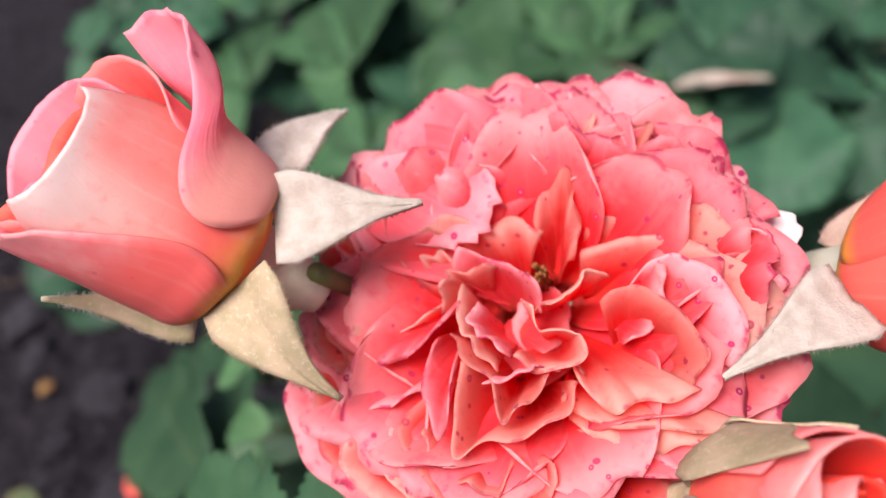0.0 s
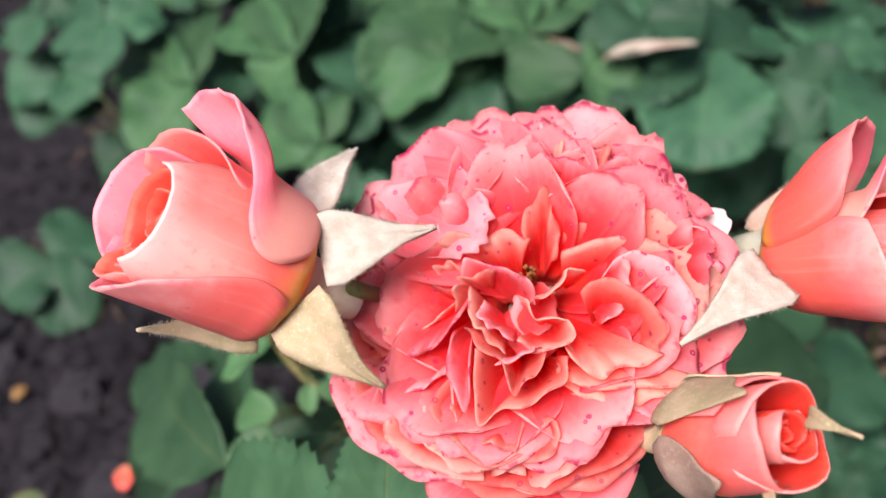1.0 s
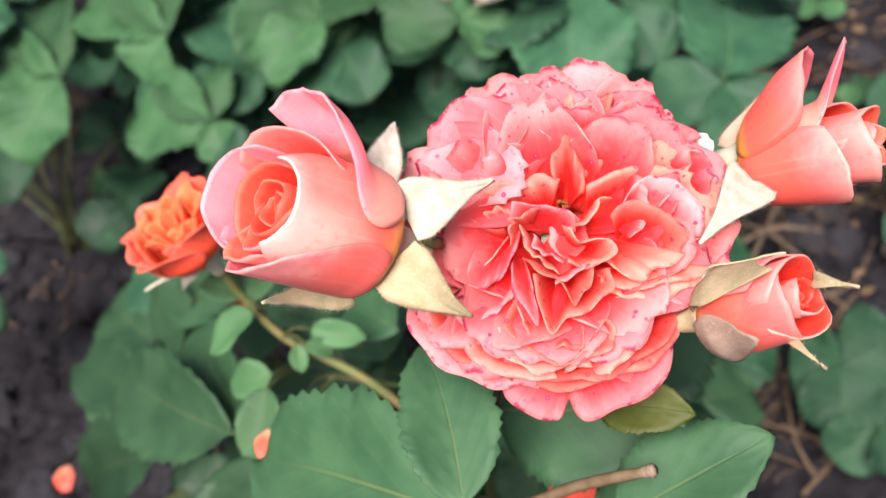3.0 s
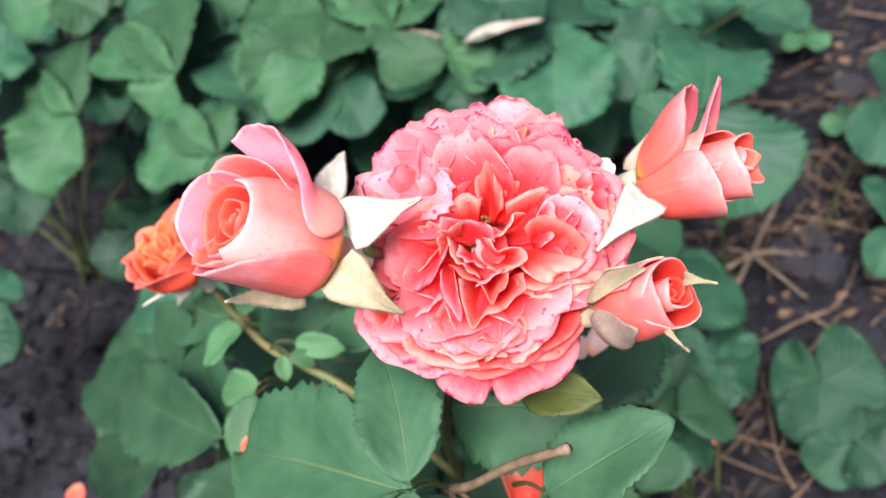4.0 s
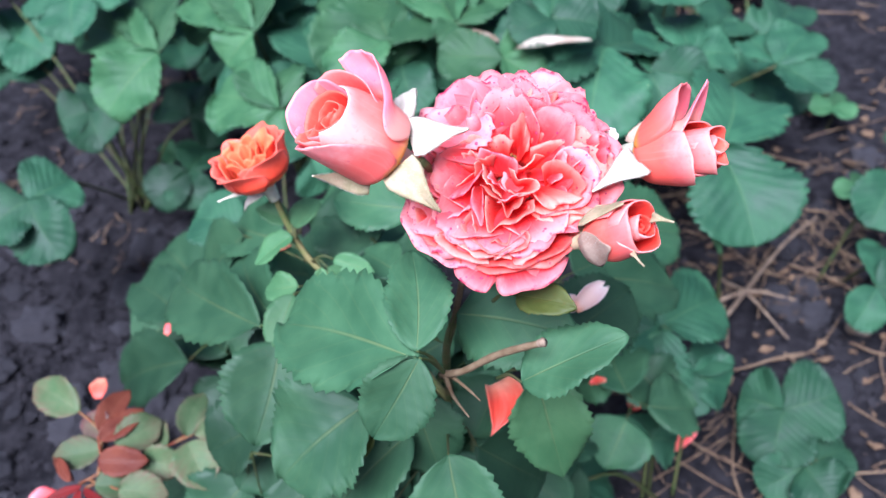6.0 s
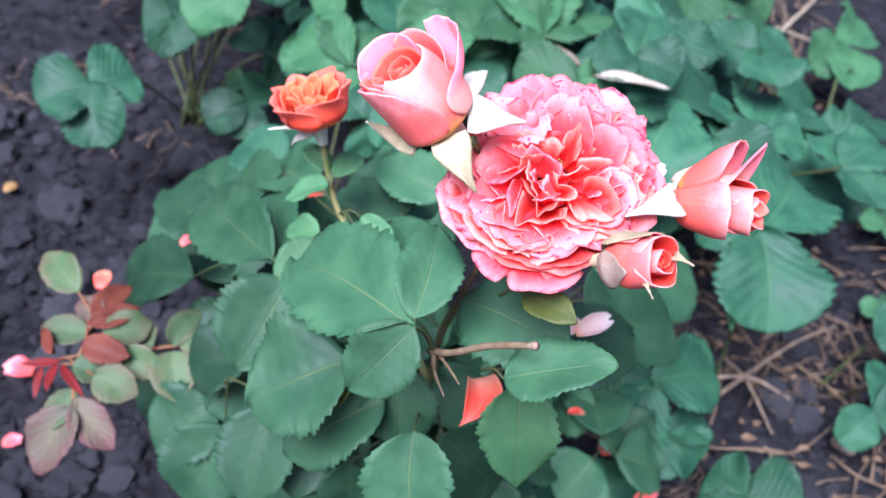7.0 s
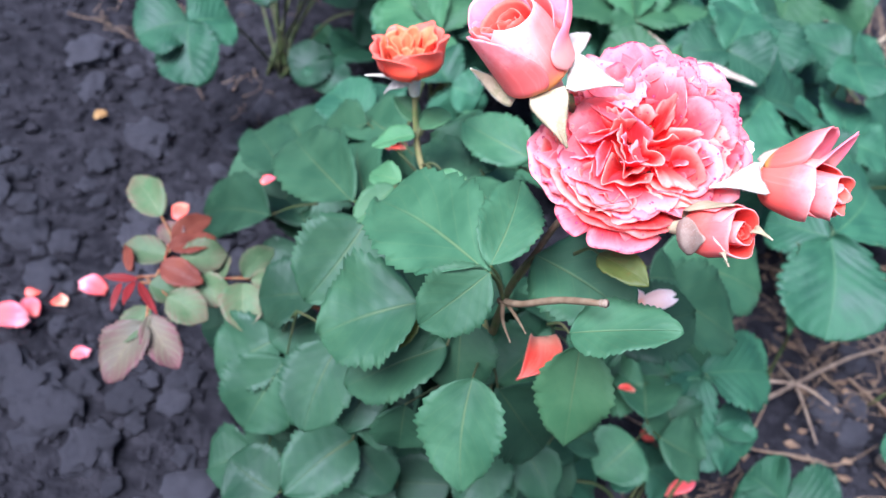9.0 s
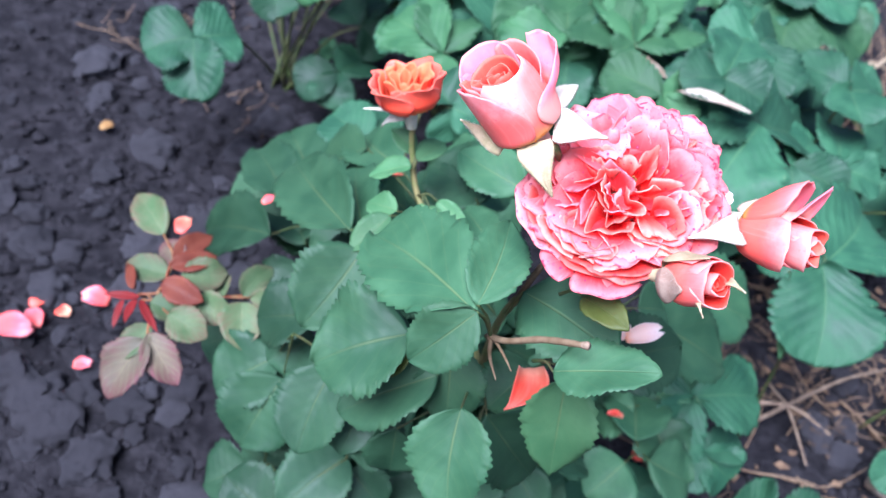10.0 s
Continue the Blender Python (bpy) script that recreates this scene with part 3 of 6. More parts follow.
def fold(root, rim, high, mat=None, cup=0.62, lip=0.07, wave=0.085, crimp=0.035):
    """An inner petal: it rises steeply from a root deep in the bloom and leans out to a wavy rim through the given places."""
    rn = np.random.RandomState(seed_next())
    R = tube_points([(x, y, 0.0) for x, y in rim], 8)
    R[:, :2] += 0.03 * np.stack([waves(np.linspace(0, 1, len(R)), rn, 4, 4.0, 12.0), waves(np.linspace(0, 1, len(R)), rn, 4, 4.0, 12.0)], 1)
    v = np.linspace(-1, 1, len(R))[None, :]
    u = np.linspace(0, 1, 18)[:, None]
    top = high - 0.3 * np.abs(v[0]) ** 3
    base = np.array(root) + 0.16 * (R[:, :2] - R[:, :2].mean(0))
    out = R[:, :2] - base
    size = np.linalg.norm(out, axis=1, keepdims=True) + 1e-6
    roll = np.clip((u - 0.78) / 0.22, 0, 1) ** 2
    xy = base[None] + out[None] * (cup * (1 - (1 - u) ** 1.8) + (1 - cup) * u ** 1.45)[..., None] + (out / size)[None] * (lip * roll + wave * u ** 1.5 * waves(v * 1.3 + 0.5 * u, rn, 4, 0.8, 3.4))[..., None]
    z = -1.15 + (top + 1.15) * (cup * u ** 1.6 + (1 - cup) * (1 - (1 - u) ** 1.9)) - lip * 1.2 * roll * (1 + 0.6 * waves(v, rn, 3, 0.5, 2.0)) + wave * 1.5 * u ** 2 * waves(v + 0.3 * u, rn, 4, 1.0, 4.0) + crimp * u ** 6 * waves(v, rn, 5, 5.0, 12.0)
    P = np.concatenate([xy, z[..., None]], -1)
    Q = BLOOM_AT + (P * BLOOM_CM) @ BLOOM_AXES
    return part("petal", sheet("petal", Q, 0.00028), [mat or FOLD, mat or FOLD], bloom)


# under the upper side: a row that opens outward from the heart
fan(-20, 175, 7, 3.3, 3.3, 38, 0, -1.45, mat=GUARD, ruffle=0.1)
# flat spotted petals of the upper left, one flopped over towards the heart
bloom_petal(142, (-1.0, 1.2, -0.25), 2.9, 3.0, 16, -8, 30, SPOTTED, CORAL_BACK, ruffle=0.12, narrow=0.6)
bloom_petal(166, (-1.1, 0.9, -0.2), 2.8, 2.4, 16, -10, 30, SPOTTED, CORAL_BACK, ruffle=0.12, narrow=0.6)
bloom_petal(118, (-0.6, 1.6, -0.35), 2.4, 2.6, 18, -4, 30, SPOTTED, CORAL_BACK, ruffle=0.12, narrow=0.6)
bloom_petal(-18, (-3.5, 2.0, -0.3), 2.8, 2.4, 24, -4, 24, SPOTTED, CORAL_BACK, ruffle=0.14, narrow=0.75, ragged=0.05)
# short ruffled petals that break up the upper side
for k in range(20):
    az = 4 + 168 * ((k * 0.618) % 1.0) + rng.uniform(-5, 5)
    a, far = math.radians(az), 1.3 + 1.6 * ((k * 0.37) % 1.0)
    bloom_petal(az + rng.uniform(-25, 25), (far * math.cos(a), 0.5 + far * math.sin(a) * 0.95, -0.35 - 0.13 * far), rng.uniform(0.9, 1.4), rng.uniform(1.3, 2.1), rng.uniform(40, 75), rng.uniform(0, 30), rng.uniform(10, 40), GUARD if k % 2 else CORAL, CORAL_BACK, roll=rng.uniform(-12, 12), ruffle=0.28, curl=-30, rim=0.3, narrow=0.55, nv=19, ragged=0.04)
# two bleached petals at the edge
bloom_petal(36, (2.7, 1.75, -0.75), 1.05, 1.0, 10, -5, 30, BLEACHED, BLEACHED, ruffle=0.1, narrow=0.5)
bloom_petal(22, (3.2, 1.15, -0.85), 0.85, 0.8, 10, 0, 30, BLEACHED, BLEACHED, ruffle=0.1, narrow=0.5)
# the lower guards and cups, from the outside in
fold((-0.14, -2.58), ((-1.68, -3.47), (-1.58, -3.92), (-1.00, -4.28), (-0.57, -4.36), (-0.26, -4.23), (-0.08, -3.91)), -0.75, GUARD, cup=0.5, wave=0.05)
fold((0.12, -2.45), ((-0.08, -3.92), (0.10, -4.26), (0.39, -4.37), (0.99, -4.20), (1.79, -3.74), (2.23, -3.22), (2.39, -2.63)), -0.70, GUARD, cup=0.5, wave=0.05)
fold((-1.59, -1.47), ((-3.96, -1.01), (-3.93, -1.78), (-3.67, -2.55), (-3.00, -3.18), (-2.18, -3.52), (-1.38, -3.62), (-0.64, -3.58)), -0.55, GUARD, cup=0.5)
fold((-1.59, -1.47), ((-3.49, -1.41), (-3.30, -2.11), (-2.83, -2.82), (-2.16, -3.27), (-1.42, -3.45)), -0.30, CUP)
fold((0.41, -1.78), ((-0.90, -3.63), (-0.31, -3.72), (0.61, -3.57), (1.27, -3.26), (1.80, -3.08), (2.30, -2.66), (2.56, -2.27), (2.71, -1.74)), -0.40, CUP)
fold((-0.92, -1.96), ((-1.69, -1.88), (-1.88, -2.30), (-2.36, -2.64), (-2.31, -2.96), (-1.86, -3.30), (-1.08, -3.47), (-0.36, -3.48)), 0.00, CUP)
fold((0.40, -1.85), ((-0.66, -3.45), (-0.10, -3.54), (0.54, -3.48), (1.13, -3.26), (1.72, -2.90), (2.28, -2.47), (2.46, -1.97)), -0.10, CUP)
fold((-0.26, -1.97), ((-1.64, -1.73), (-1.70, -2.26), (-1.51, -2.85), (-1.00, -3.28), (-0.29, -3.26), (0.42, -3.14)), 0.15, CUP)
fold((0.00, -1.98), ((1.16, -1.58), (1.42, -2.05), (1.54, -2.50), (1.32, -2.95), (0.86, -3.33), (0.22, -3.47)), 0.10, CUP)
fold((-0.32, -1.90), ((-1.32, -1.61), (-1.41, -2.21), (-1.18, -2.67), (-0.73, -2.98), (-0.28, -3.11), (0.23, -2.95), (0.62, -2.70)), 0.25, CUP)
fold((0.01, -1.91), ((0.49, -2.27), (0.82, -2.16), (0.96, -2.51), (0.87, -2.83), (0.36, -3.07), (-0.16, -3.18)), 0.25, CUP)
fold((-0.68, -1.83), ((-1.01, -1.93), (-1.09, -2.27), (-0.91, -2.48), (-0.59, -2.53), (-0.33, -2.43)), 0.25, CUP)
fold((-0.12, -1.84), ((-0.42, -2.37), (-0.34, -2.76), (-0.02, -2.78), (0.24, -2.68), (0.33, -2.35)), 0.32, CUP)
# tongues and the swirl of the heart
fold((-1.19, -0.38), ((-1.37, -0.92), (-1.32, -1.39), (-1.08, -1.83), (-0.77, -2.16), (-0.81, -1.60), (-0.93, -1.09)), 0.50, GUARD, cup=0.3)
fold((-0.10, -0.96), ((-0.80, -1.04), (-0.66, -1.86), (-0.44, -2.49), (0.00, -2.08), (0.52, -1.76), (0.92, -1.41), (0.88, -0.95)), 0.48, cup=0.75)
fold((-0.29, -0.68), ((-1.08, -0.72), (-0.61, -1.00), (-0.19, -1.34), (0.09, -1.76), (0.35, -1.51), (0.50, -0.96)), 0.60)
fold((-0.23, -0.82), ((-0.32, -1.32), (-0.10, -1.23), (0.29, -0.99), (0.58, -0.87)), 0.64, GUARD)
fold((-0.62, -0.26), ((-1.10, 0.09), (-0.93, -0.42), (-0.67, -0.77), (-0.25, -1.02)), 0.60)
fold((-0.48, -0.26), ((-0.80, -0.13), (-0.68, -0.49), (-0.41, -0.70), (-0.13, -0.77)), 0.60, GUARD)
fold((0.08, -0.21), ((-0.09, -0.03), (0.29, -0.39), (0.70, -0.33), (0.97, -0.44), (0.91, -0.78), (0.42, -0.95), (-0.04, -0.80)), 0.66)
fold((-0.54, 0.16), ((-1.33, 0.23), (-1.17, 0.47), (-0.84, 0.51), (-0.38, 0.51), (0.01, 0.26), (0.09, -0.06)), 0.55, GUARD)
fold((-1.02, 0.18), ((-1.30, -0.33), (-1.31, 0.07), (-1.11, 0.28), (-0.74, 0.40)), 0.55)
# the right quarter
fold((0.33, -0.01), ((0.92, -0.73), (1.11, -1.10), (1.50, -1.23), (1.82, -1.03), (2.33, -1.01), (2.53, -0.62)), 0.42, cup=0.35)
fold((0.71, -0.57), ((0.73, -1.27), (1.19, -1.41), (1.69, -1.49), (2.34, -1.31), (2.85, -1.19), (3.26, -0.94)), 0.20, cup=0.35)
fold((0.84, -0.71), ((0.91, -1.43), (1.31, -1.64), (1.82, -1.67), (2.47, -1.55), (2.98, -1.36), (3.43, -1.07)), 0.05, cup=0.35)
fold((0.97, -0.78), ((0.91, -1.61), (1.32, -1.76), (1.89, -1.91), (2.11, -1.78), (2.60, -1.78), (2.92, -1.51), (3.45, -1.23)), -0.10, GUARD, cup=0.35)
fold((0.21, 0.49), ((0.04, -0.04), (0.41, 0.13), (0.71, 0.58), (0.97, 0.67)), 0.58)
fold((1.38, -0.25), ((1.03, 0.21), (1.38, 0.53), (1.89, 0.42), (2.39, 0.12), (2.63, -0.36), (2.47, -0.77)), 0.42, cup=0.45)
fold((1.28, 0.31), ((1.34, 0.68), (1.67, 1.05), (2.13, 1.12), (2.69, 0.82), (3.07, 0.32), (3.01, -0.24)), 0.32, GUARD, cup=0.4)
fold((0.75, 0.61), ((0.47, 1.10), (1.17, 1.38), (1.83, 1.49), (2.47, 1.34), (3.10, 1.02), (3.37, 0.47), (3.24, -0.09)), 0.22, cup=0.4)
fold((0.63, 0.82), ((0.46, 1.65), (1.06, 1.87), (1.73, 2.00), (2.38, 1.90), (3.04, 1.48), (3.41, 0.91), (3.51, 0.22)), 0.10, cup=0.4, wave=0.13, crimp=0.05)
fold((0.50, 0.97), ((0.45, 2.08), (0.81, 2.35), (1.49, 2.64), (2.28, 2.40), (3.08, 2.07), (3.62, 1.49), (3.78, 0.76)), -0.02, GUARD, cup=0.4, wave=0.13, crimp=0.05)
# the upper side
fold((0.57, 1.25), ((1.02, 2.46), (1.11, 3.06), (1.42, 3.31), (2.06, 3.26), (2.61, 2.84), (3.18, 2.21)), -0.10, GUARD, cup=0.4, wave=0.15, crimp=0.055)
fold((0.26, 1.26), ((0.41, 2.44), (0.49, 3.07), (0.82, 3.46), (1.10, 3.06), (1.00, 2.41)), 0.05, cup=0.4, wave=0.15, crimp=0.055)
fold((-0.02, 0.92), ((-0.38, 1.42), (-0.18, 1.89), (0.03, 2.22), (0.20, 1.91), (0.32, 1.39), (0.34, 0.91)), 0.30, cup=0.3, wave=0.13, crimp=0.05)
fold((-0.24, 1.28), ((-0.88, 2.50), (-0.63, 3.03), (-0.34, 3.30), (0.05, 3.36), (0.24, 2.91), (0.36, 2.38)), 0.05, cup=0.4, wave=0.15, crimp=0.055)
fold((-0.55, 1.58), ((-1.09, 2.64), (-1.04, 3.17), (-0.89, 3.64), (-0.49, 3.79), (-0.11, 3.50)), -0.08, GUARD, cup=0.4, wave=0.15, crimp=0.055)
fold((-0.92, 1.74), ((-1.82, 2.56), (-1.75, 3.06), (-1.44, 3.13), (-1.00, 3.00), (-0.77, 2.51)), 0.00, cup=0.4, wave=0.15, crimp=0.055)
fold((-0.57, 0.56), ((-2.17, 0.77), (-1.81, 0.99), (-1.11, 1.17), (-0.57, 1.31), (-0.20, 1.14)), 0.30, cup=0.3, wave=0.13, crimp=0.05)
# the left quarter
fold((-1.49, 0.26), ((-1.96, 0.23), (-1.82, 0.45), (-1.52, 0.51), (-1.30, 0.32)), 0.30, CUP)
fold((-1.57, -0.37), ((-3.43, -0.04), (-2.93, 0.24), (-2.49, 0.38), (-2.22, 0.23), (-1.92, 0.06), (-1.51, 0.13)), 0.12, CUP)
fold((-1.54, -0.09), ((-2.93, -0.24), (-2.79, -0.82), (-2.56, -0.99), (-2.16, -0.92), (-1.79, -0.58), (-1.45, -0.09)), 0.18, CUP)
fold((-1.36, 0.12), ((-2.65, -1.52), (-2.07, -1.44), (-1.67, -1.17), (-1.37, -0.77), (-1.12, -0.07)), 0.42, GUARD, cup=0.3)
fold((-1.58, -0.71), ((-2.78, -1.62), (-2.52, -2.02), (-2.09, -2.10), (-1.67, -1.93), (-1.40, -1.57), (-1.32, -1.25)), 0.25, GUARD)
fold((-1.95, -0.21), ((-3.58, -0.29), (-3.36, -0.94), (-2.92, -1.36), (-2.49, -1.24), (-2.17, -1.05)), 0.00, CUP)
fold((-2.12, -0.35), ((-3.75, -0.25), (-3.60, -1.05), (-3.15, -1.54), (-2.78, -1.64)), -0.15, CUP)
fold((-1.70, 0.20), ((-4.00, -0.21), (-3.87, 0.41), (-3.21, 0.67), (-2.51, 0.70), (-1.93, 0.40)), -0.05, CUP)
bloom_petal(0, (-0.4, 0.0, -0.75), 0.9, 1.3, 10, 0, 20, CORAL, CORAL_BACK)
bloom_petal(180, (0.4, 0.0, -0.8), 0.9, 1.3, 10, 0, 20, CORAL, CORAL_BACK)
bloom_petal(-90, (0.0, 0.2, -0.82), 1.3, 1.6, 5, 0, 20, CORAL, CORAL_BACK)
blocks = []
for k in range(16):
    a, d = rng.uniform(0, 6.283), rng.uniform(0.02, 0.14)
    p = np.array((-0.1 + d * math.cos(a), 0.62 + d * math.sin(a), -0.75))
    q = p + np.array((rng.uniform(-0.1, 0.1), rng.uniform(-0.1, 0.1), rng.uniform(0.5, 0.8)))
    blocks.append(tube_data([BLOOM_AT + p * BLOOM_CM @ BLOOM_AXES, BLOOM_AT + (p + q) / 2 * BLOOM_CM @ BLOOM_AXES, BLOOM_AT + q * BLOOM_CM @ BLOOM_AXES], 0.0003, 0.0004, 5, 3))
part("stamen_tuft", from_data("stamen_tuft", blocks), [STAMEN], bloom, "small tuft of brown and yellow stamens")


# ---- buds ----
def wrap_points(az, span, r, H, seed, z0=0.0, belly=0.45, top=0.75, flare=0.0, tip=0.12, spiral=0.08, rim=0.3, ruffle=0.03, foot=0.25, curl=0.0, skew=0.0, nu=18, nv=17):
    """A bud petal wrapped round the bud's axis: radius r at the belly, top times r at the lip, flared outward by flare times r."""
    rn = np.random.RandomState(seed)
    v = np.linspace(-1, 1, nv)[None, :]
    k = np.linspace(0, 1, nu)[:, None]
    end = 1 - rim * np.abs(v) ** 2.2 + tip * np.exp(-((v - skew) / 0.25) ** 2) + 0.012 * waves(v, rn, 5, 2, 8)
    u = k * end
    prof = np.interp(u, [0, 0.08, 0.22, belly, 0.75, 1.0, 1.25], [foot * 0.6, foot + 0.22, 0.82, 1.0, (1 + top) / 2 * 0.99, top, top * 0.95])
    prof = prof + flare * np.clip((u - 0.55) / 0.45, 0, 1.3) ** 2
    R = r * prof * (1 + spiral * v) + r * ruffle * u ** 2 * waves(v + 0.3 * u, rn, 4, 1, 4)
    A = math.radians(az) + np.radians(span) / 2 * v * (0.55 + 0.45 * np.clip(u * 2.2, 0, 1))
    Z = z0 + H * u - curl * H * np.clip((u - 0.7) / 0.3, 0, 1.4) ** 2
    return np.stack([R * np.cos(A), R * np.sin(A), Z + 0 * v], -1)


def on_bud(az, r, z):
    return np.array((r * math.cos(math.radians(az)), r * math.sin(math.radians(az)), z))


class Bud:
    """A bud on the bush: its calyx is the part, petals and sepals its pieces. Sizes in centimetres, z along the axis, x towards `right`."""

    def __init__(self, at, axis, right, label, calyx=0.55, hip_len=0.9, unit=0.01, lift=0.0):
        self.unit = unit
        self.at = np.array(at, float)
        self.axes = frame_of(axis, right)
        z = self.axes[2]
        hip = tube_data([self.at - z * hip_len * CM, self.at - z * hip_len * 0.55 * CM, self.at + z * (lift * 0.6 - 0.1) * CM, self.at + z * (0.15 + lift) * CM], calyx * 0.45 * CM, calyx * 0.9 * CM, 14)
        self.ob = part("bud", from_data("calyx", [hip]), [SEPAL_OUT if calyx < 0.7 else CALYX], bush, label)

    def place(self, p):
        return self.at + (np.asarray(p) * self.unit) @ self.axes

    def wrap(self, az, span, r, H, inside, outside, **kw):
        P = wrap_points(az, span, r, H, seed_next(), **kw)
        # the sheet's top must look towards the axis
        return part("petal", sheet("petal", self.place(P)[:, ::-1], 0.0005), [outside, inside], self.ob)

    def laid(self, rows, inside, outside, ruffle=0.03, end=0.12):
        """A petal laid out row by row from foot to lip: bearings of its two sides, then radius and height at one side, the middle and the other."""
        rn = np.random.RandomState(seed_next())
        G = np.array(rows, float)
        M = tube_points(G, 6)
        v = np.linspace(-1, 1, 19)[None, :]
        k = np.linspace(0, 1, len(M))[:, None]
        far = len(M) - 1
        k = k * (1 - end * np.abs(v) ** 3 + 0.012 * waves(v, rn, 5, 2, 8)) * far
        C = np.stack([np.interp(k, np.arange(far + 1), M[:, c]) for c in range(8)], -1)
        A = np.radians((C[..., 0] + C[..., 1]) / 2 + (C[..., 1] - C[..., 0]) / 2 * v)
        low, high = v * (v - 1) / 2, v * (v + 1) / 2
        R = C[..., 2] * low + C[..., 3] * (1 - v * v) + C[..., 4] * high
        Z = C[..., 5] * low + C[..., 6] * (1 - v * v) + C[..., 7] * high
        R = R + ruffle * (k / far) ** 2 * waves(v + 0.4 * k / far, rn, 4, 1, 4)
        P = self.place(np.stack([R * np.cos(A), R * np.sin(A), Z], -1))
        return part("petal", sheet("petal", P[:, ::-1], 0.0005), [outside, inside], self.ob)

    def sepal(self, base, tip, width, inside=None, outside=None, facing=None, bow=0.15, fold=0.2, hairs=420, label=""):
        """A tapering felted sepal between two world places, with a fringe of fine hairs."""
        rn = np.random.RandomState(seed_next())
        base, tip = np.array(base, float), np.array(tip, float)
        d = tip - base
        length = np.linalg.norm(d)
        d /= length
        n = np.array(facing if facing is not None else self.axes[2], float)
        n -= d * n.dot(d)
        n /= np.linalg.norm(n)
        s = np.cross(n, d)
        u = np.linspace(0, 1, 22)[:, None]
        v = np.linspace(-1, 1, 9)[None, :]
        prof = np.interp(u, [0, 0.15, 0.32, 0.5, 0.7, 0.85, 1.0], [0.96, 1.0, 0.8, 0.52, 0.26, 0.14, 0.04])
        lat = width / 2 * prof * v
        h = bow * length * np.sin(np.pi * u ** 0.9) + fold * np.abs(lat) + 0.03 * width * waves(u + v, rn, 3, 1, 4)
        P = base + (u * length)[..., None] * d + lat[..., None] * s + h[..., None] * n
        me = sheet("sepal", P, 0.0006)
        ob = part("sepal", me, [inside or SEPAL, outside or SEPAL_OUT], self.ob, label)
        blocks = []
        for _ in range(hairs):
            i, e = rn.randint(1, 19), rn.choice((0, 8))
            f = rn.uniform()
            root = P[i, e] * (1 - f) + P[i + 1, e] * f
            out = s * (1 if e == 8 else -1) * rn.uniform(0.3, 1.0) + d * rn.uniform(-0.2, 0.7) + n * rn.uniform(-0.5, 0.5)
            end = root + out / np.linalg.norm(out) * rn.uniform(0.0004, 0.0013)
            w = d * 0.00006
            blocks.append((np.array([root - w, root + w, end, root + n * 0.00008]), [(0, 1, 2), (1, 3, 2), (3, 0, 2)]))
        if blocks:
            extra = from_data("hairs", blocks)
            bm = bmesh.new()
            bm.from_mesh(ob.data)
            extra.transform(Matrix.Translation(-WORLD[ob].translation))
            bm.from_mesh(extra)
            bm.to_mesh(ob.data)
            bm.free()
            bpy.data.meshes.remove(extra)
        return ob


# the half-open bud
b = Bud((0.0180, 0.2240, 0.6525), (-0.68, -0.165, 0.715), (0.12, -0.71, 0.69), "half-open coral-pink rosebud with a cream petal and felted sepals", calyx=0.82, unit=0.0114, lift=0.6)
for k in range(8):
    f = k / 7
    b.wrap(40 + k * 137, 260 - 60 * f, 0.1 + 0.55 * f ** 1.1, 3.0 + 0.6 * f ** 0.7, BUD_DEEP, BUD_DEEP if k < 3 else BUD_IN, top=0.94, flare=0.08 * f, tip=0.02, spiral=0.16, rim=0.08, foot=0.5)
b.wrap(170, 170, 0.95, 3.1, BUD_IN, BUD_IN, z0=0.65, top=0.98, flare=0.1, tip=0.02, spiral=0.1, rim=0.12, foot=0.4)
b.wrap(-70, 150, 1.02, 3.08, BUD_IN, BUD_OUT, z0=0.65, top=0.95, flare=0.06, tip=0.02, spiral=0.1, rim=0.14, foot=0.4)
# the cream petal, with a pointed corner
b.laid([(-55, 75, 0.8, 0.85, 0.8, 0.68, 0.66, 0.68), (-75, 82, 1.26, 1.32, 1.28, 1.0, 1.0, 1.0), (-80, 84, 1.34, 1.4, 1.4, 1.8, 1.8, 1.8), (-78, 82, 1.28, 1.38, 1.34, 2.8, 2.7, 2.8), (-58, 72, 1.24, 1.4, 1.2, 3.5, 3.35, 3.5), (-38, 64, 1.2, 1.44, 1.08, 3.95, 3.7, 3.9)], BUD_IN, BUD_CREAM, ruffle=0.02, end=0.0)
# the petals behind: the broad pink one, the salmon one and the small crumpled ones
b.laid([(150, 220, 0.8, 0.85, 0.8, 0.68, 0.68, 0.68), (138, 235, 1.3, 1.33, 1.3, 1.2, 1.2, 1.2), (130, 242, 1.42, 1.45, 1.4, 2.2, 2.2, 2.2), (126, 242, 1.46, 1.52, 1.4, 3.3, 3.4, 3.3), (132, 230, 1.5, 1.62, 1.45, 4.0, 4.25, 4.05)], BUD_PINK, BUD_PINK, ruffle=0.07, end=0.1)
b.laid([(70, 150, 0.8, 0.85, 0.8, 0.68, 0.68, 0.68), (60, 160, 1.26, 1.3, 1.28, 1.2, 1.2, 1.2), (54, 165, 1.3, 1.4, 1.35, 2.0, 2.0, 2.0), (58, 160, 1.42, 1.54, 1.4, 2.6, 2.9, 3.0), (72, 150, 1.6, 1.72, 1.48, 2.95, 3.65, 4.05)], BUD_SALMON, BUD_OUT, ruffle=0.05, end=0.05)
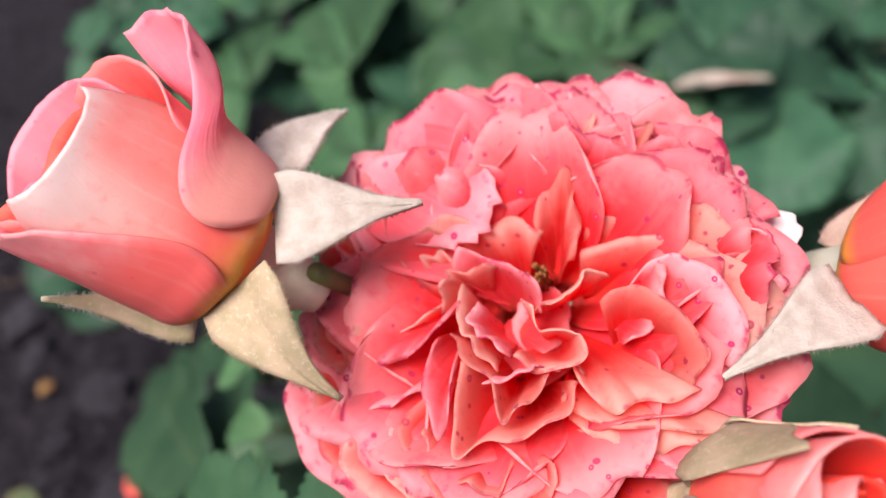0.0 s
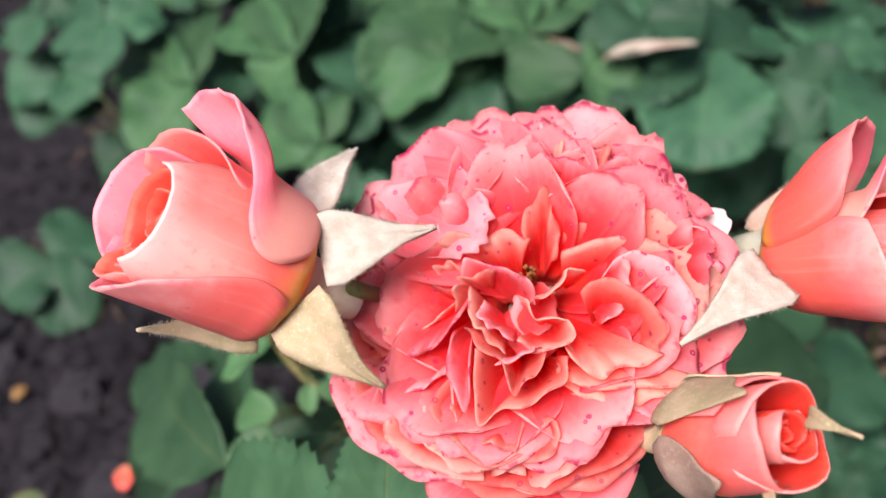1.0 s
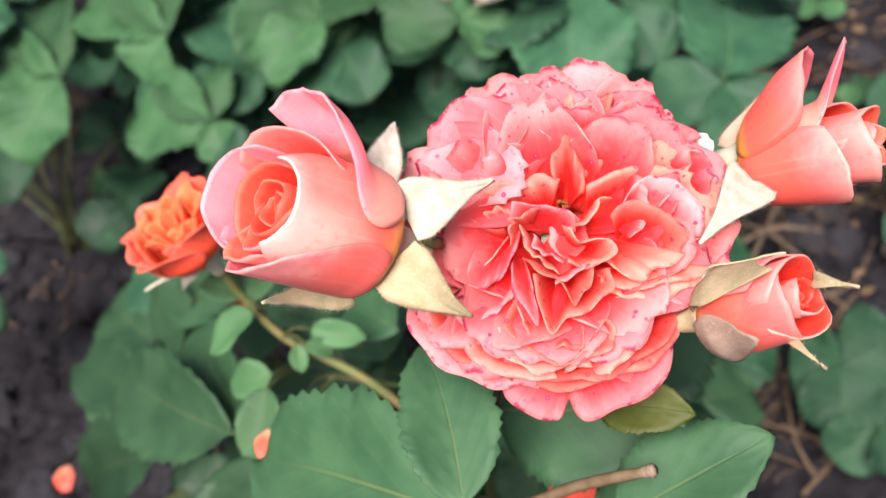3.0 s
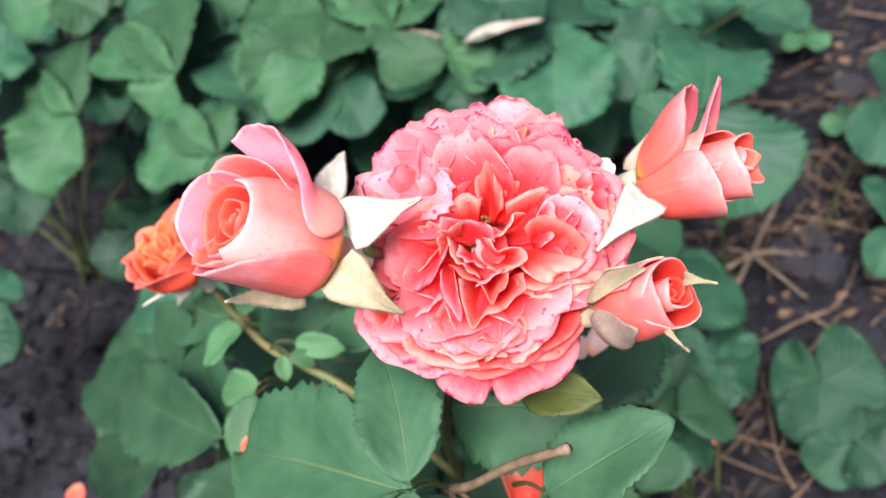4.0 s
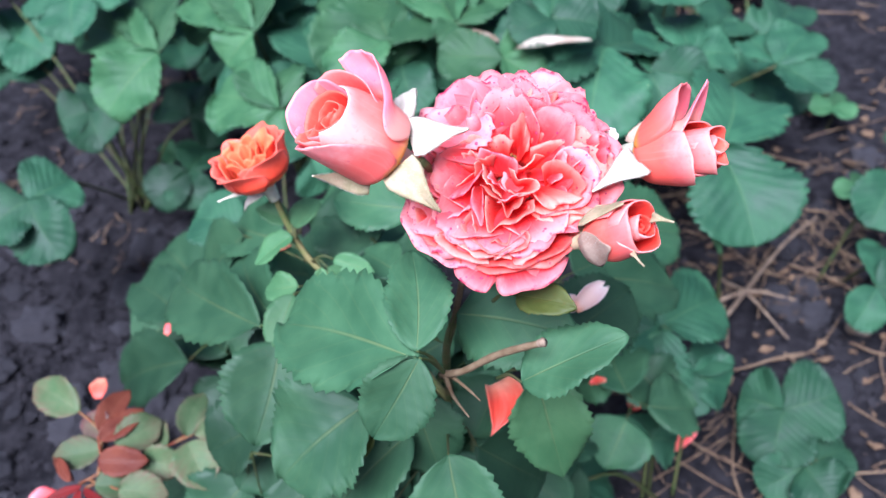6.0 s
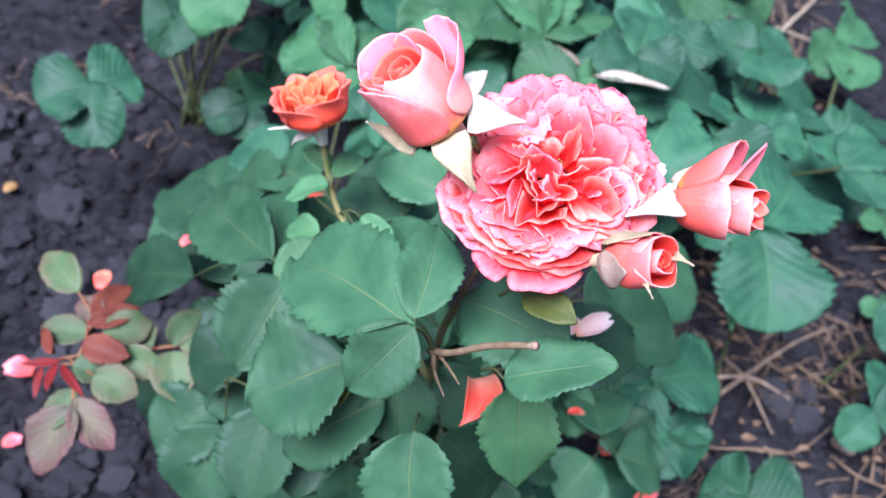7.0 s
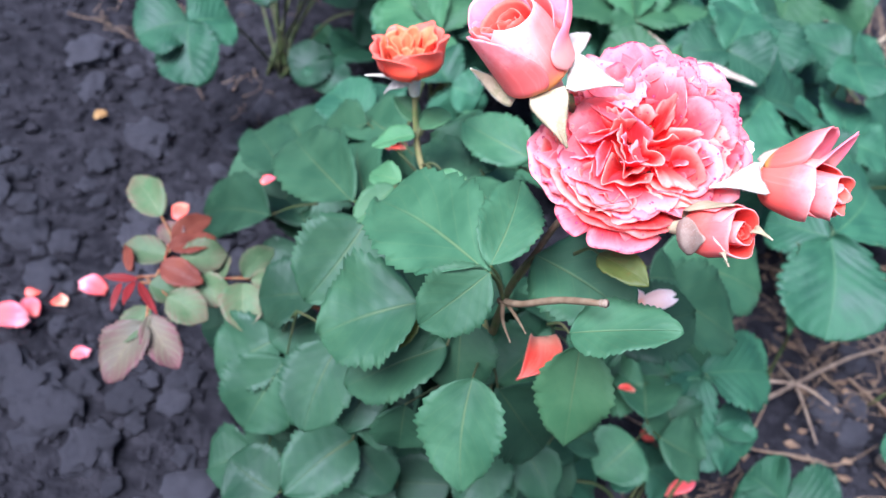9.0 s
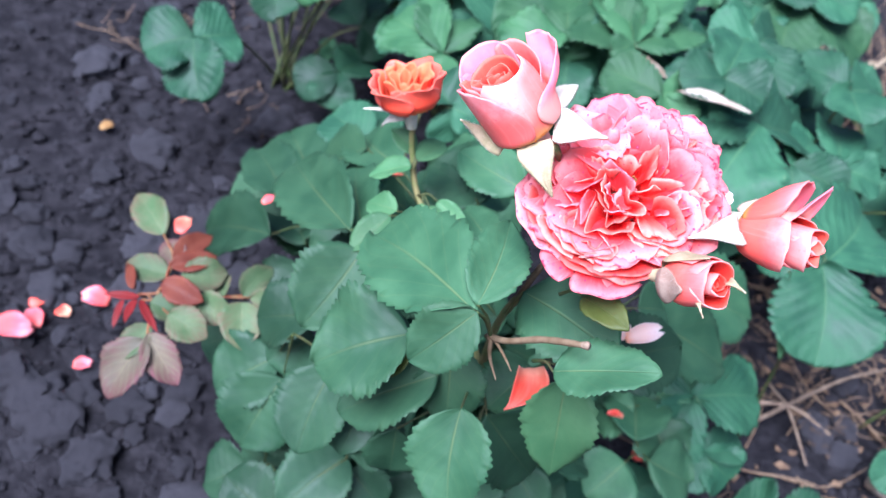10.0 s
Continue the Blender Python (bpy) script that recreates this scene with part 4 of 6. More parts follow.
b.laid([(-175, -105, 0.8, 0.85, 0.8, 0.7, 0.7, 0.7), (-178, -100, 1.25, 1.3, 1.25, 1.7, 1.7, 1.7), (-172, -105, 1.25, 1.34, 1.3, 2.8, 2.8, 2.8), (-165, -110, 1.15, 1.42, 1.3, 3.5, 3.8, 3.6)], BUD_PINK, BUD_PINK, ruffle=0.1)
b.laid([(-160, -95, 0.8, 0.85, 0.8, 0.7, 0.7, 0.7), (-160, -60, 1.1, 1.15, 1.16, 1.6, 1.6, 1.6), (-155, -52, 1.05, 1.2, 1.2, 2.8, 2.8, 2.8), (-140, -58, 0.95, 1.28, 1.22, 3.6, 4.0, 3.9)], BUD_IN, BUD_SALMON, ruffle=0.1)
# the lower petal with its long lip
b.laid([(-120, -35, 0.8, 0.88, 0.85, 0.68, 0.66, 0.7), (-145, -12, 1.36, 1.42, 1.4, 1.05, 1.05, 1.05), (-148, -4, 1.42, 1.48, 1.47, 1.6, 1.6, 1.6), (-144, -9, 1.44, 1.5, 1.5, 2.3, 2.3, 2.2), (-132, -24, 1.42, 1.52, 1.52, 3.1, 3.1, 3.0), (-114, -40, 1.42, 1.54, 1.54, 3.75, 4.0, 3.7)], BUD_PINK, BUD_ROSY, ruffle=0.05, end=0.06)
# the tall petal that leans away, with a rounded lobe in front
b.laid([(46, 80, 1.2, 1.26, 1.2, 0.86, 0.82, 0.86), (27, 102, 1.4, 1.45, 1.38, 1.04, 1.0, 1.0), (14, 116, 1.5, 1.54, 1.46, 1.4, 1.35, 1.4), (10, 120, 1.54, 1.6, 1.5, 1.76, 1.7, 1.8), (15, 118, 1.57, 1.68, 1.56, 2.14, 1.98, 2.15), (31, 112, 1.6, 1.84, 1.68, 2.4, 2.15, 2.45), (54, 114, 1.76, 2.08, 1.8, 2.52, 2.35, 2.9), (68, 115, 2.0, 2.35, 2.0, 2.74, 2.7, 3.4), (75, 114, 2.3, 2.58, 2.2, 3.02, 3.4, 3.85)], BUD_PINK, BUD_PINK, ruffle=0.06, end=0.03)
b.sepal(b.place(on_bud(100, 1.3, 0.95)), (0.0218, 0.2612, 0.6637), 0.0100, facing=(0.3, -0.45, 0.8), bow=0.1)
b.sepal(b.place(on_bud(40, 1.12, 0.72)), (0.0455, 0.2285, 0.6660), 0.0160, facing=(0.1, -0.6, 0.8), bow=0.05)
b.sepal(b.place(on_bud(-18, 1.1, 0.74)), (0.034, 0.204, 0.643), 0.0165, facing=(-0.2, -0.7, 0.6), inside=SEPAL_OUT, outside=SEPAL)
b.sepal(b.place(on_bud(-95, 1.2, 0.75)), (-0.016, 0.205, 0.661), 0.011, facing=(0.1, 0.6, -0.6))

# the bud with pointed petals
b = Bud((0.117, 0.246, 0.639), (0.80, -0.42, 0.42), (-0.2, -0.73, 0.65), "half-closed coral rosebud with two pointed petals and felted sepals", calyx=0.8, lift=0.3)
for k in range(6):
    b.wrap(60 + k * 137, 230, 0.25 + 0.14 * k, 3.4, BUD_IN, BUD_RED, z0=0.4 + 0.1 * (k % 2), top=0.95, flare=0.12, tip=0.05, spiral=0.14, rim=0.18, foot=0.5, ruffle=0.06)
b.wrap(150, 170, 1.25, 2.9, BUD_IN, BUD_RED, z0=0.42, top=0.9, tip=0.08, rim=0.2, foot=0.6)
b.wrap(-130, 150, 1.2, 2.8, BUD_IN, BUD_RED, z0=0.42, top=0.9, tip=0.05, rim=0.25, foot=0.6)
# the inner petal with the long thin tip, and the outer one that flares to a point
b.laid([(-140, -20, 0.7, 0.8, 0.7, 0.5, 0.5, 0.5), (-140, -20, 1.1, 1.15, 1.15, 1.6, 1.6, 1.6), (-130, -22, 1.2, 1.32, 1.25, 2.5, 2.5, 2.5), (-112, -46, 1.5, 1.7, 1.5, 2.85, 2.85, 2.95), (-98, -68, 2.1, 2.25, 2.0, 3.2, 3.2, 3.2), (-88, -80, 2.65, 2.75, 2.6, 3.5, 3.55, 3.5)], BUD_PINK, BUD_PINK, ruffle=0.06, end=0.05)
b.laid([(-140, -20, 0.9, 0.95, 0.9, 0.42, 0.4, 0.42), (-150, -8, 1.24, 1.36, 1.26, 0.7, 0.68, 0.75), (-142, -14, 1.5, 1.8, 1.38, 1.3, 1.15, 1.5), (-122, -34, 2.0, 2.3, 1.5, 2.0, 1.7, 2.3), (-95, -62, 2.6, 2.75, 2.1, 2.6, 2.55, 2.55)], BUD_PINK, BUD_RED, ruffle=0.06, end=0.0)
# the broad front petal
b.laid([(-20, 70, 0.9, 0.95, 0.9, 0.42, 0.4, 0.42), (-26, 102, 1.24, 1.32, 1.24, 0.85, 0.8, 0.85), (-32, 112, 1.4, 1.44, 1.46, 2.0, 1.9, 2.0), (-28, 98, 1.42, 1.62, 1.4, 2.8, 2.8, 2.6), (-16, 76, 1.44, 1.82, 1.4, 3.25, 3.4, 2.9)], BUD_PINK, BUD_RED, ruffle=0.07, end=0.2)
b.sepal((0.1160, 0.2305, 0.6475), (0.0951, 0.2113, 0.6472), 0.0145, facing=(-0.2, -0.6, 0.8), bow=0.06)
b.sepal((0.1179, 0.2479, 0.6413), (0.1305, 0.2587, 0.6579), 0.012, facing=(-0.3, -0.6, 0.6), inside=GREY_SEPAL, outside=GREY_SEPAL, bow=0.1)
b.sepal((0.121, 0.238, 0.634), (0.144, 0.222, 0.652), 0.009, facing=(-0.2, 0.7, 0.5), outside=SEPAL_OUT)

# the small bud with its spiral open
b = Bud((0.0930, 0.1995, 0.6315), (0.62, -0.42, 0.66), (-0.29, -0.56, 0.77), "small tight coral rosebud with green-edged sepals", calyx=0.5, unit=0.0095)
for k in range(7):
    f = k / 6
    b.wrap(20 + k * 137, 240 - 40 * f, 0.1 + 0.45 * f, 2.9 + 0.45 * f ** 0.6, BUD_DEEP, BUD_DEEP if k < 5 else BUD_RED, top=0.92, flare=0.06, tip=0.02, spiral=0.15, rim=0.1, foot=0.5)
b.wrap(-100, 200, 0.98, 3.3, BUD_DEEP, BUD_RED, top=0.88, flare=0.1, tip=0.03, rim=0.15)
b.wrap(10, 200, 1.1, 3.2, BUD_DEEP, BUD_RED, top=0.86, tip=0.03, rim=0.15)
b.wrap(130, 190, 1.15, 3.1, BUD_DEEP, BUD_RED, top=0.9, flare=0.06, tip=0.05, rim=0.2)
b.wrap(250, 180, 1.18, 3.0, BUD_DEEP, BUD_RED, top=0.9, tip=0.05, rim=0.2)
b.wrap(38, 84, 1.24, 1.95, SEPAL, GREY_SEPAL, top=0.92, flare=0.12, tip=0.2, rim=0.45)
b.wrap(-52, 84, 1.28, 2.6, SEPAL, SEPAL_OUT, top=0.9, flare=0.06, tip=0.3, rim=0.6, skew=0.4)
b.wrap(-110, 60, 1.24, 2.0, SEPAL, SEPAL_OUT, top=0.84, flare=0.1, tip=0.4, rim=0.6)
b.sepal((0.1154, 0.1902, 0.6520), (0.1218, 0.1819, 0.6573), 0.004, facing=(-0.4, -0.5, 0.7), inside=SEPAL_OUT, outside=SEPAL_OUT, hairs=30)
b.sepal((0.1091, 0.1826, 0.6410), (0.1101, 0.1676, 0.6484), 0.003, facing=(-0.4, -0.5, 0.7), inside=SEPAL_OUT, outside=SEPAL_OUT, hairs=30)

# the orange half-open rose
b = Bud((-0.081, 0.352, 0.535), (-0.32, 0.05, 0.95), (0.9, -0.1, -0.1), "half-open orange rose with apricot inner petals on its stalk", calyx=0.72, hip_len=1.3)
for k in range(13):
    f = k / 12
    b.wrap(k * 137, 170 - 80 * f, 0.3 + 1.35 * f, 2.5 + 0.35 * math.sin(k * 2.3), APRICOT, APRICOT if k < 9 else ORANGE, top=1.0, flare=0.16 + 0.12 * math.cos(k * 1.7), tip=0.05, spiral=0.12, rim=0.28, foot=0.45, ruffle=0.24)
for k in range(6):
    b.wrap(k * 60 + 20, 100, 2.05, 2.35 + 0.4 * (0.5 + 0.5 * math.sin(k * 2.6)), ORANGE, ORANGE, top=1.03, flare=0.1 + 0.16 * (k % 3 == 1), tip=0.08, rim=0.34, foot=0.2, ruffle=0.13, curl=0.05 * (k % 2))
b.sepal((-0.082, 0.349, 0.533), (-0.098, 0.352, 0.512), 0.008, facing=(-0.4, -0.6, 0.5), outside=SEPAL, hairs=20)
b.sepal((-0.082, 0.347, 0.534), (-0.108, 0.338, 0.532), 0.006, facing=(0.0, -0.5, 0.8), hairs=20)

# stalks
tube("stem", [(0.02, 0.33, 0.0), (0.025, 0.32, 0.2), (0.03, 0.30, 0.36), (0.03, 0.27, 0.47), (0.036, 0.24, 0.535)], 0.0038, 0.0022, STEM, bush, lumps=0.05, seed=3)
tube("stem", [(0.036, 0.24, 0.535), (0.045, 0.245, 0.575), (0.062, 0.238, 0.60), (0.066, 0.236, 0.618)], 0.0018, 0.0016, STEM_BROWN, bush, seed=4)
tube("stem", [(0.05, 0.245, 0.58), (0.035, 0.245, 0.62), (0.026, 0.222, 0.655)], 0.0016, 0.0018, STEM, bush, seed=5)
tube("stem", [(0.05, 0.246, 0.58), (0.09, 0.262, 0.60), (0.111, 0.249, 0.636)], 0.0016, 0.0018, STEM, bush, seed=6)
tube("stem", [(0.05, 0.245, 0.58), (0.075, 0.222, 0.60), (0.087, 0.203, 0.626)], 0.0016, 0.0018, STEM, bush, seed=7)
tube("stem", [(0.03, 0.29, 0.40), (-0.02, 0.325, 0.45), (-0.058, 0.345, 0.472), (-0.072, 0.352, 0.50), (-0.0785, 0.3535, 0.527)], 0.0026, 0.0019, STEM, bush, seed=8)
cut = tube("cut_stem", [(0.031, 0.206, 0.535), (0.042, 0.198, 0.548), (0.058, 0.190, 0.570), (0.076, 0.181, 0.589)], 0.0020, 0.0016, STEM_BROWN, bush, "brown pruned stem with a pale cut end", lumps=0.06, seed=9)
tube("cut_end", [(0.0752, 0.1814, 0.5881), (0.0762, 0.1809, 0.5892), (0.0773, 0.1804, 0.5904)], 0.0018, 0.0015, DRY, cut, "pale splintered cut end", lumps=0.15, seed=12, sides=10)
tube("dry_tip", [(0.033, 0.205, 0.536), (0.037, 0.19, 0.54), (0.045, 0.169, 0.552)], 0.0016, 0.0003, STEM_BROWN, bush, lumps=0.1, seed=10)
tube("dry_tip", [(0.036, 0.203, 0.538), (0.044, 0.19, 0.545), (0.05, 0.178, 0.552)], 0.0012, 0.0003, STEM_BROWN, bush, lumps=0.1, seed=11)


# ---- the bush's leaves ----
rose_leaf(bush, (0.033, 0.205, 0.537), ((0.021, 0.185, 0.573), (-0.059, 0.243, 0.535), 0.057), ((0.022, 0.187, 0.576), (0.017, 0.242, 0.588), 0.030), ((0.023, 0.185, 0.573), (0.001, 0.164, 0.540), 0.033))
rose_leaf(bush, (0.034, 0.235, 0.525), ((0.0382, 0.237, 0.545), (0.0959, 0.2136, 0.556), 0.052), mat=ROSE_LEAF, fold=0.12, droop=0.1)
rose_leaf(bush, (0.056, 0.218, 0.575), ((0.0657, 0.2019, 0.596), (0.0890, 0.1875, 0.6055), 0.016), mat=YELLOW_LEAF)
rose_leaf(bush, (0.058, 0.2, 0.54), ((0.0686, 0.1825, 0.56), (0.1103, 0.185, 0.5923), 0.032), mat=ROSE_LEAF, fold=0.2)
rose_leaf(bush, (0.064, 0.236, 0.500), ((0.080, 0.233, 0.500), (0.0985, 0.207, 0.436), 0.043), mat=ROSE_LEAF_LIGHT, point=1.0)
rose_leaf(bush, (0.031, 0.239, 0.440), ((0.033, 0.203, 0.470), (0.053, 0.161, 0.420), 0.049), point=0.95)
rose_leaf(bush, (0.037, 0.273, 0.400), ((0.048, 0.242, 0.420), (0.098, 0.254, 0.360), 0.052), ((-0.003, 0.228, 0.380), (0.004, 0.218, 0.340), 0.040), mat=ROSE_LEAF_DARK)
rose_leaf(bush, (0.009, 0.246, 0.470), ((-0.012, 0.220, 0.490), (-0.061, 0.196, 0.455), 0.065), ((0.011, 0.224, 0.460), (-0.039, 0.195, 0.420), 0.050), ((0.011, 0.242, 0.470), (0.028, 0.215, 0.430), 0.042))
rose_leaf(bush, (-0.009, 0.231, 0.480), ((-0.015, 0.224, 0.480), (-0.013, 0.204, 0.465), 0.014), mat=YELLOW_LEAF)
rose_leaf(bush, (-0.071, 0.328, 0.440), ((-0.073, 0.290, 0.460), (-0.088, 0.240, 0.420), 0.060), ((-0.090, 0.306, 0.455), (-0.190, 0.404, 0.400), 0.056), ((-0.084, 0.317, 0.450), (-0.145, 0.435, 0.400), 0.044))
rose_leaf(bush, (-0.155, 0.408, 0.330), ((-0.208, 0.449, 0.300), (-0.282, 0.518, 0.280), 0.053), ((-0.202, 0.419, 0.280), (-0.303, 0.455, 0.200), 0.067), mat=ROSE_LEAF_DARK)
rose_leaf(bush, (-0.056, 0.340, 0.450), ((-0.065, 0.322, 0.475), (-0.090, 0.328, 0.465), 0.019), ((-0.067, 0.315, 0.475), (-0.081, 0.285, 0.460), 0.021), mat=ROSE_LEAF_LIGHT)
rose_leaf(bush, (-0.059, 0.345, 0.475), ((-0.047, 0.334, 0.480), (-0.035, 0.332, 0.470), 0.009), ((-0.044, 0.342, 0.480), (-0.018, 0.335, 0.475), 0.014), ((-0.051, 0.334, 0.480), (-0.051, 0.324, 0.470), 0.009), mat=ROSE_LEAF_LIGHT)
rose_leaf(bush, (-0.067, 0.345, 0.495), ((-0.072, 0.355, 0.500), (-0.092, 0.358, 0.510), 0.015), ((-0.067, 0.349, 0.500), (-0.058, 0.381, 0.500), 0.017), ((-0.070, 0.348, 0.495), (-0.096, 0.338, 0.480), 0.019), mat=ROSE_LEAF_LIGHT)
rose_leaf(bush, (0.008, 0.401, 0.460), ((-0.017, 0.404, 0.450), (-0.078, 0.421, 0.440), 0.057), ((0.004, 0.391, 0.480), (-0.054, 0.409, 0.475), 0.040), ((-0.008, 0.445, 0.420), (-0.049, 0.415, 0.420), 0.031))
# low leaves in ROSE_LEAF_DARK carry the shade of those above in their colour
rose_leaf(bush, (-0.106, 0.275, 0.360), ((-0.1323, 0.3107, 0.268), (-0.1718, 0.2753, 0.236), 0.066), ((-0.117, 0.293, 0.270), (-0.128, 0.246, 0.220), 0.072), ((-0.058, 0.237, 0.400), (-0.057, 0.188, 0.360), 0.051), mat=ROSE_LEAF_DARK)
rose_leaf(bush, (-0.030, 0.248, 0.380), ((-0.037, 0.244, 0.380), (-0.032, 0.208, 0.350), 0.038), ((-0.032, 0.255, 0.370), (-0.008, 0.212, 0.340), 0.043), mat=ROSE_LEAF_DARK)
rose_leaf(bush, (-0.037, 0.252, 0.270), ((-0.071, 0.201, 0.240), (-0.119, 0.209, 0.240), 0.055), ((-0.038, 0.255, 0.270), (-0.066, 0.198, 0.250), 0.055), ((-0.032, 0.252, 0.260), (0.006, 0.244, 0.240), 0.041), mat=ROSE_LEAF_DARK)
rose_leaf(bush, (0.099, 0.370, 0.420), ((0.118, 0.400, 0.400), (0.212, 0.435, 0.360), 0.069), ((0.126, 0.456, 0.380), (0.233, 0.525, 0.340), 0.078), ((0.114, 0.370, 0.440), (0.135, 0.393, 0.430), 0.038), mat=ROSE_LEAF)
rose_leaf(bush, (0.085, 0.285, 0.445), ((0.092, 0.290, 0.455), (0.148, 0.336, 0.462), 0.055), mat=ROSE_LEAF_DARK)
rose_leaf(bush, (0.254, 0.617, 0.330), ((0.274, 0.663, 0.280), (0.301, 0.612, 0.220), 0.016), mat=ROSE_LEAF_LIGHT)
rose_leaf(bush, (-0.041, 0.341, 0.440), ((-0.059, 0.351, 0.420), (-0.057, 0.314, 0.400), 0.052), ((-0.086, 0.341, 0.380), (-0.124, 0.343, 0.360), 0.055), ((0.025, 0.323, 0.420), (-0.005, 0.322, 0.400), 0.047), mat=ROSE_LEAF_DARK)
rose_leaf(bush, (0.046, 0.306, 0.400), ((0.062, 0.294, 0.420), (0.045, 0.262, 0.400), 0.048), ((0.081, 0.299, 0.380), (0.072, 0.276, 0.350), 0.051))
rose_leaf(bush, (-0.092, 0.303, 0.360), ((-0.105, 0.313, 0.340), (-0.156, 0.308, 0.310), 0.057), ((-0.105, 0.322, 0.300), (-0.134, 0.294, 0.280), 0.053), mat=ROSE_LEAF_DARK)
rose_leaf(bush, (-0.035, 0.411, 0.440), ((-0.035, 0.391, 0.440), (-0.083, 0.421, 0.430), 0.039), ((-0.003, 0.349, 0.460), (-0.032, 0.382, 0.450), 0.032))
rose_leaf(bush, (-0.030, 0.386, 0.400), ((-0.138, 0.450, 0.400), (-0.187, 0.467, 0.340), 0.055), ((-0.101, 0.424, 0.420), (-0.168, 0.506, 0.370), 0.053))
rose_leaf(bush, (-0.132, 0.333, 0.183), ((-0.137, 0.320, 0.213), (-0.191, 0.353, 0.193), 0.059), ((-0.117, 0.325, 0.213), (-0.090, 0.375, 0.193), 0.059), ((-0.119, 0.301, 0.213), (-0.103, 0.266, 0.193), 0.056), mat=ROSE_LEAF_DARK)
rose_leaf(bush, (-0.077, 0.489, 0.270), ((-0.075, 0.479, 0.300), (-0.096, 0.570, 0.280), 0.063), ((-0.058, 0.457, 0.300), (-0.014, 0.459, 0.280), 0.060), ((-0.078, 0.447, 0.300), (-0.107, 0.417, 0.280), 0.059))
rose_leaf(bush, (0.087, 0.511, 0.219), ((0.073, 0.477, 0.249), (0.028, 0.468, 0.229), 0.062), ((0.086, 0.502, 0.249), (0.091, 0.594, 0.229), 0.066), ((0.097, 0.476, 0.249), (0.140, 0.465, 0.229), 0.062))
rose_leaf(bush, (-0.231, 0.571, 0.203), ((-0.220, 0.523, 0.233), (-0.232, 0.474, 0.213), 0.067), ((-0.233, 0.557, 0.233), (-0.298, 0.633, 0.213), 0.072), ((-0.206, 0.550, 0.233), (-0.166, 0.599, 0.213), 0.070))
rose_leaf(bush, (-0.059, 0.562, 0.281), ((-0.058, 0.550, 0.311), (-0.077, 0.653, 0.291), 0.066), ((-0.040, 0.525, 0.311), (0.006, 0.527, 0.291), 0.062), ((-0.061, 0.515, 0.311), (-0.091, 0.483, 0.291), 0.061))
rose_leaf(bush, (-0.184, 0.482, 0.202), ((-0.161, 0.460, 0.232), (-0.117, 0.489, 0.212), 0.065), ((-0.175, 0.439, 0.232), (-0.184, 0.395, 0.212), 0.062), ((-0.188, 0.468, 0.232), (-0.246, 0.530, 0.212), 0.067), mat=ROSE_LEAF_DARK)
rose_leaf(bush, (0.196, 0.522, 0.166), ((0.197, 0.514, 0.196), (0.227, 0.601, 0.176), 0.068), ((0.198, 0.484, 0.196), (0.232, 0.456, 0.176), 0.063), ((0.177, 0.490, 0.196), (0.131, 0.482, 0.176), 0.065))
rose_leaf(bush, (-0.054, 0.594, 0.272), ((-0.048, 0.541, 0.302), (-0.049, 0.491, 0.282), 0.062), ((-0.063, 0.571, 0.302), (-0.118, 0.633, 0.282), 0.067), ((-0.039, 0.574, 0.302), (-0.002, 0.645, 0.282), 0.067))
rose_leaf(bush, (-0.086, 0.526, 0.275), ((-0.070, 0.509, 0.305), (-0.041, 0.579, 0.285), 0.064), ((-0.073, 0.478, 0.305), (-0.057, 0.436, 0.285), 0.060), ((-0.093, 0.498, 0.305), (-0.150, 0.527, 0.285), 0.063))
rose_leaf(bush, (-0.136, 0.512, 0.239), ((-0.131, 0.504, 0.269), (-0.148, 0.599, 0.249), 0.067), ((-0.114, 0.477, 0.269), (-0.070, 0.468, 0.249), 0.062), ((-0.137, 0.472, 0.269), (-0.173, 0.446, 0.249), 0.062))
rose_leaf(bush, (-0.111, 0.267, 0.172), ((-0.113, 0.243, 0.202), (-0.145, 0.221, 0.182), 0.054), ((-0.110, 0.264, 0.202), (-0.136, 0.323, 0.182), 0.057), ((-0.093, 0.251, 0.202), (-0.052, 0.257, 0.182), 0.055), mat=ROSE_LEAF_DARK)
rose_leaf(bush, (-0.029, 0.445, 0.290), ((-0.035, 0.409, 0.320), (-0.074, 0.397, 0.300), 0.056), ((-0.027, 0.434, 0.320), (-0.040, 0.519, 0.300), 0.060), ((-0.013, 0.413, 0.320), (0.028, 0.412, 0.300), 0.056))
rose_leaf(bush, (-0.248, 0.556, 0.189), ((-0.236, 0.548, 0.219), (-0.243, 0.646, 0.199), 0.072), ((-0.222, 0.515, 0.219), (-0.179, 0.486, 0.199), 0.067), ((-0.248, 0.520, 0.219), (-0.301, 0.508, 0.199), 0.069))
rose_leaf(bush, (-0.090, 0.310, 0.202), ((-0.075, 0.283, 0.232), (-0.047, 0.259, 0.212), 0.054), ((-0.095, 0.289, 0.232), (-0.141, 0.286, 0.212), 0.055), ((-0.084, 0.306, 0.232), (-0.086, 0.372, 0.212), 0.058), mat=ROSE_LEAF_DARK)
rose_leaf(bush, (0.196, 0.454, 0.174), ((0.186, 0.446, 0.204), (0.176, 0.523, 0.184), 0.064), ((0.203, 0.431, 0.204), (0.254, 0.446, 0.184), 0.061), ((0.182, 0.416, 0.204), (0.161, 0.378, 0.184), 0.060))
rose_leaf(bush, (0.076, 0.465, 0.231), ((0.068, 0.454, 0.261), (0.043, 0.528, 0.241), 0.062), ((0.088, 0.442, 0.261), (0.136, 0.468, 0.241), 0.060), ((0.071, 0.423, 0.261), (0.058, 0.383, 0.241), 0.058))
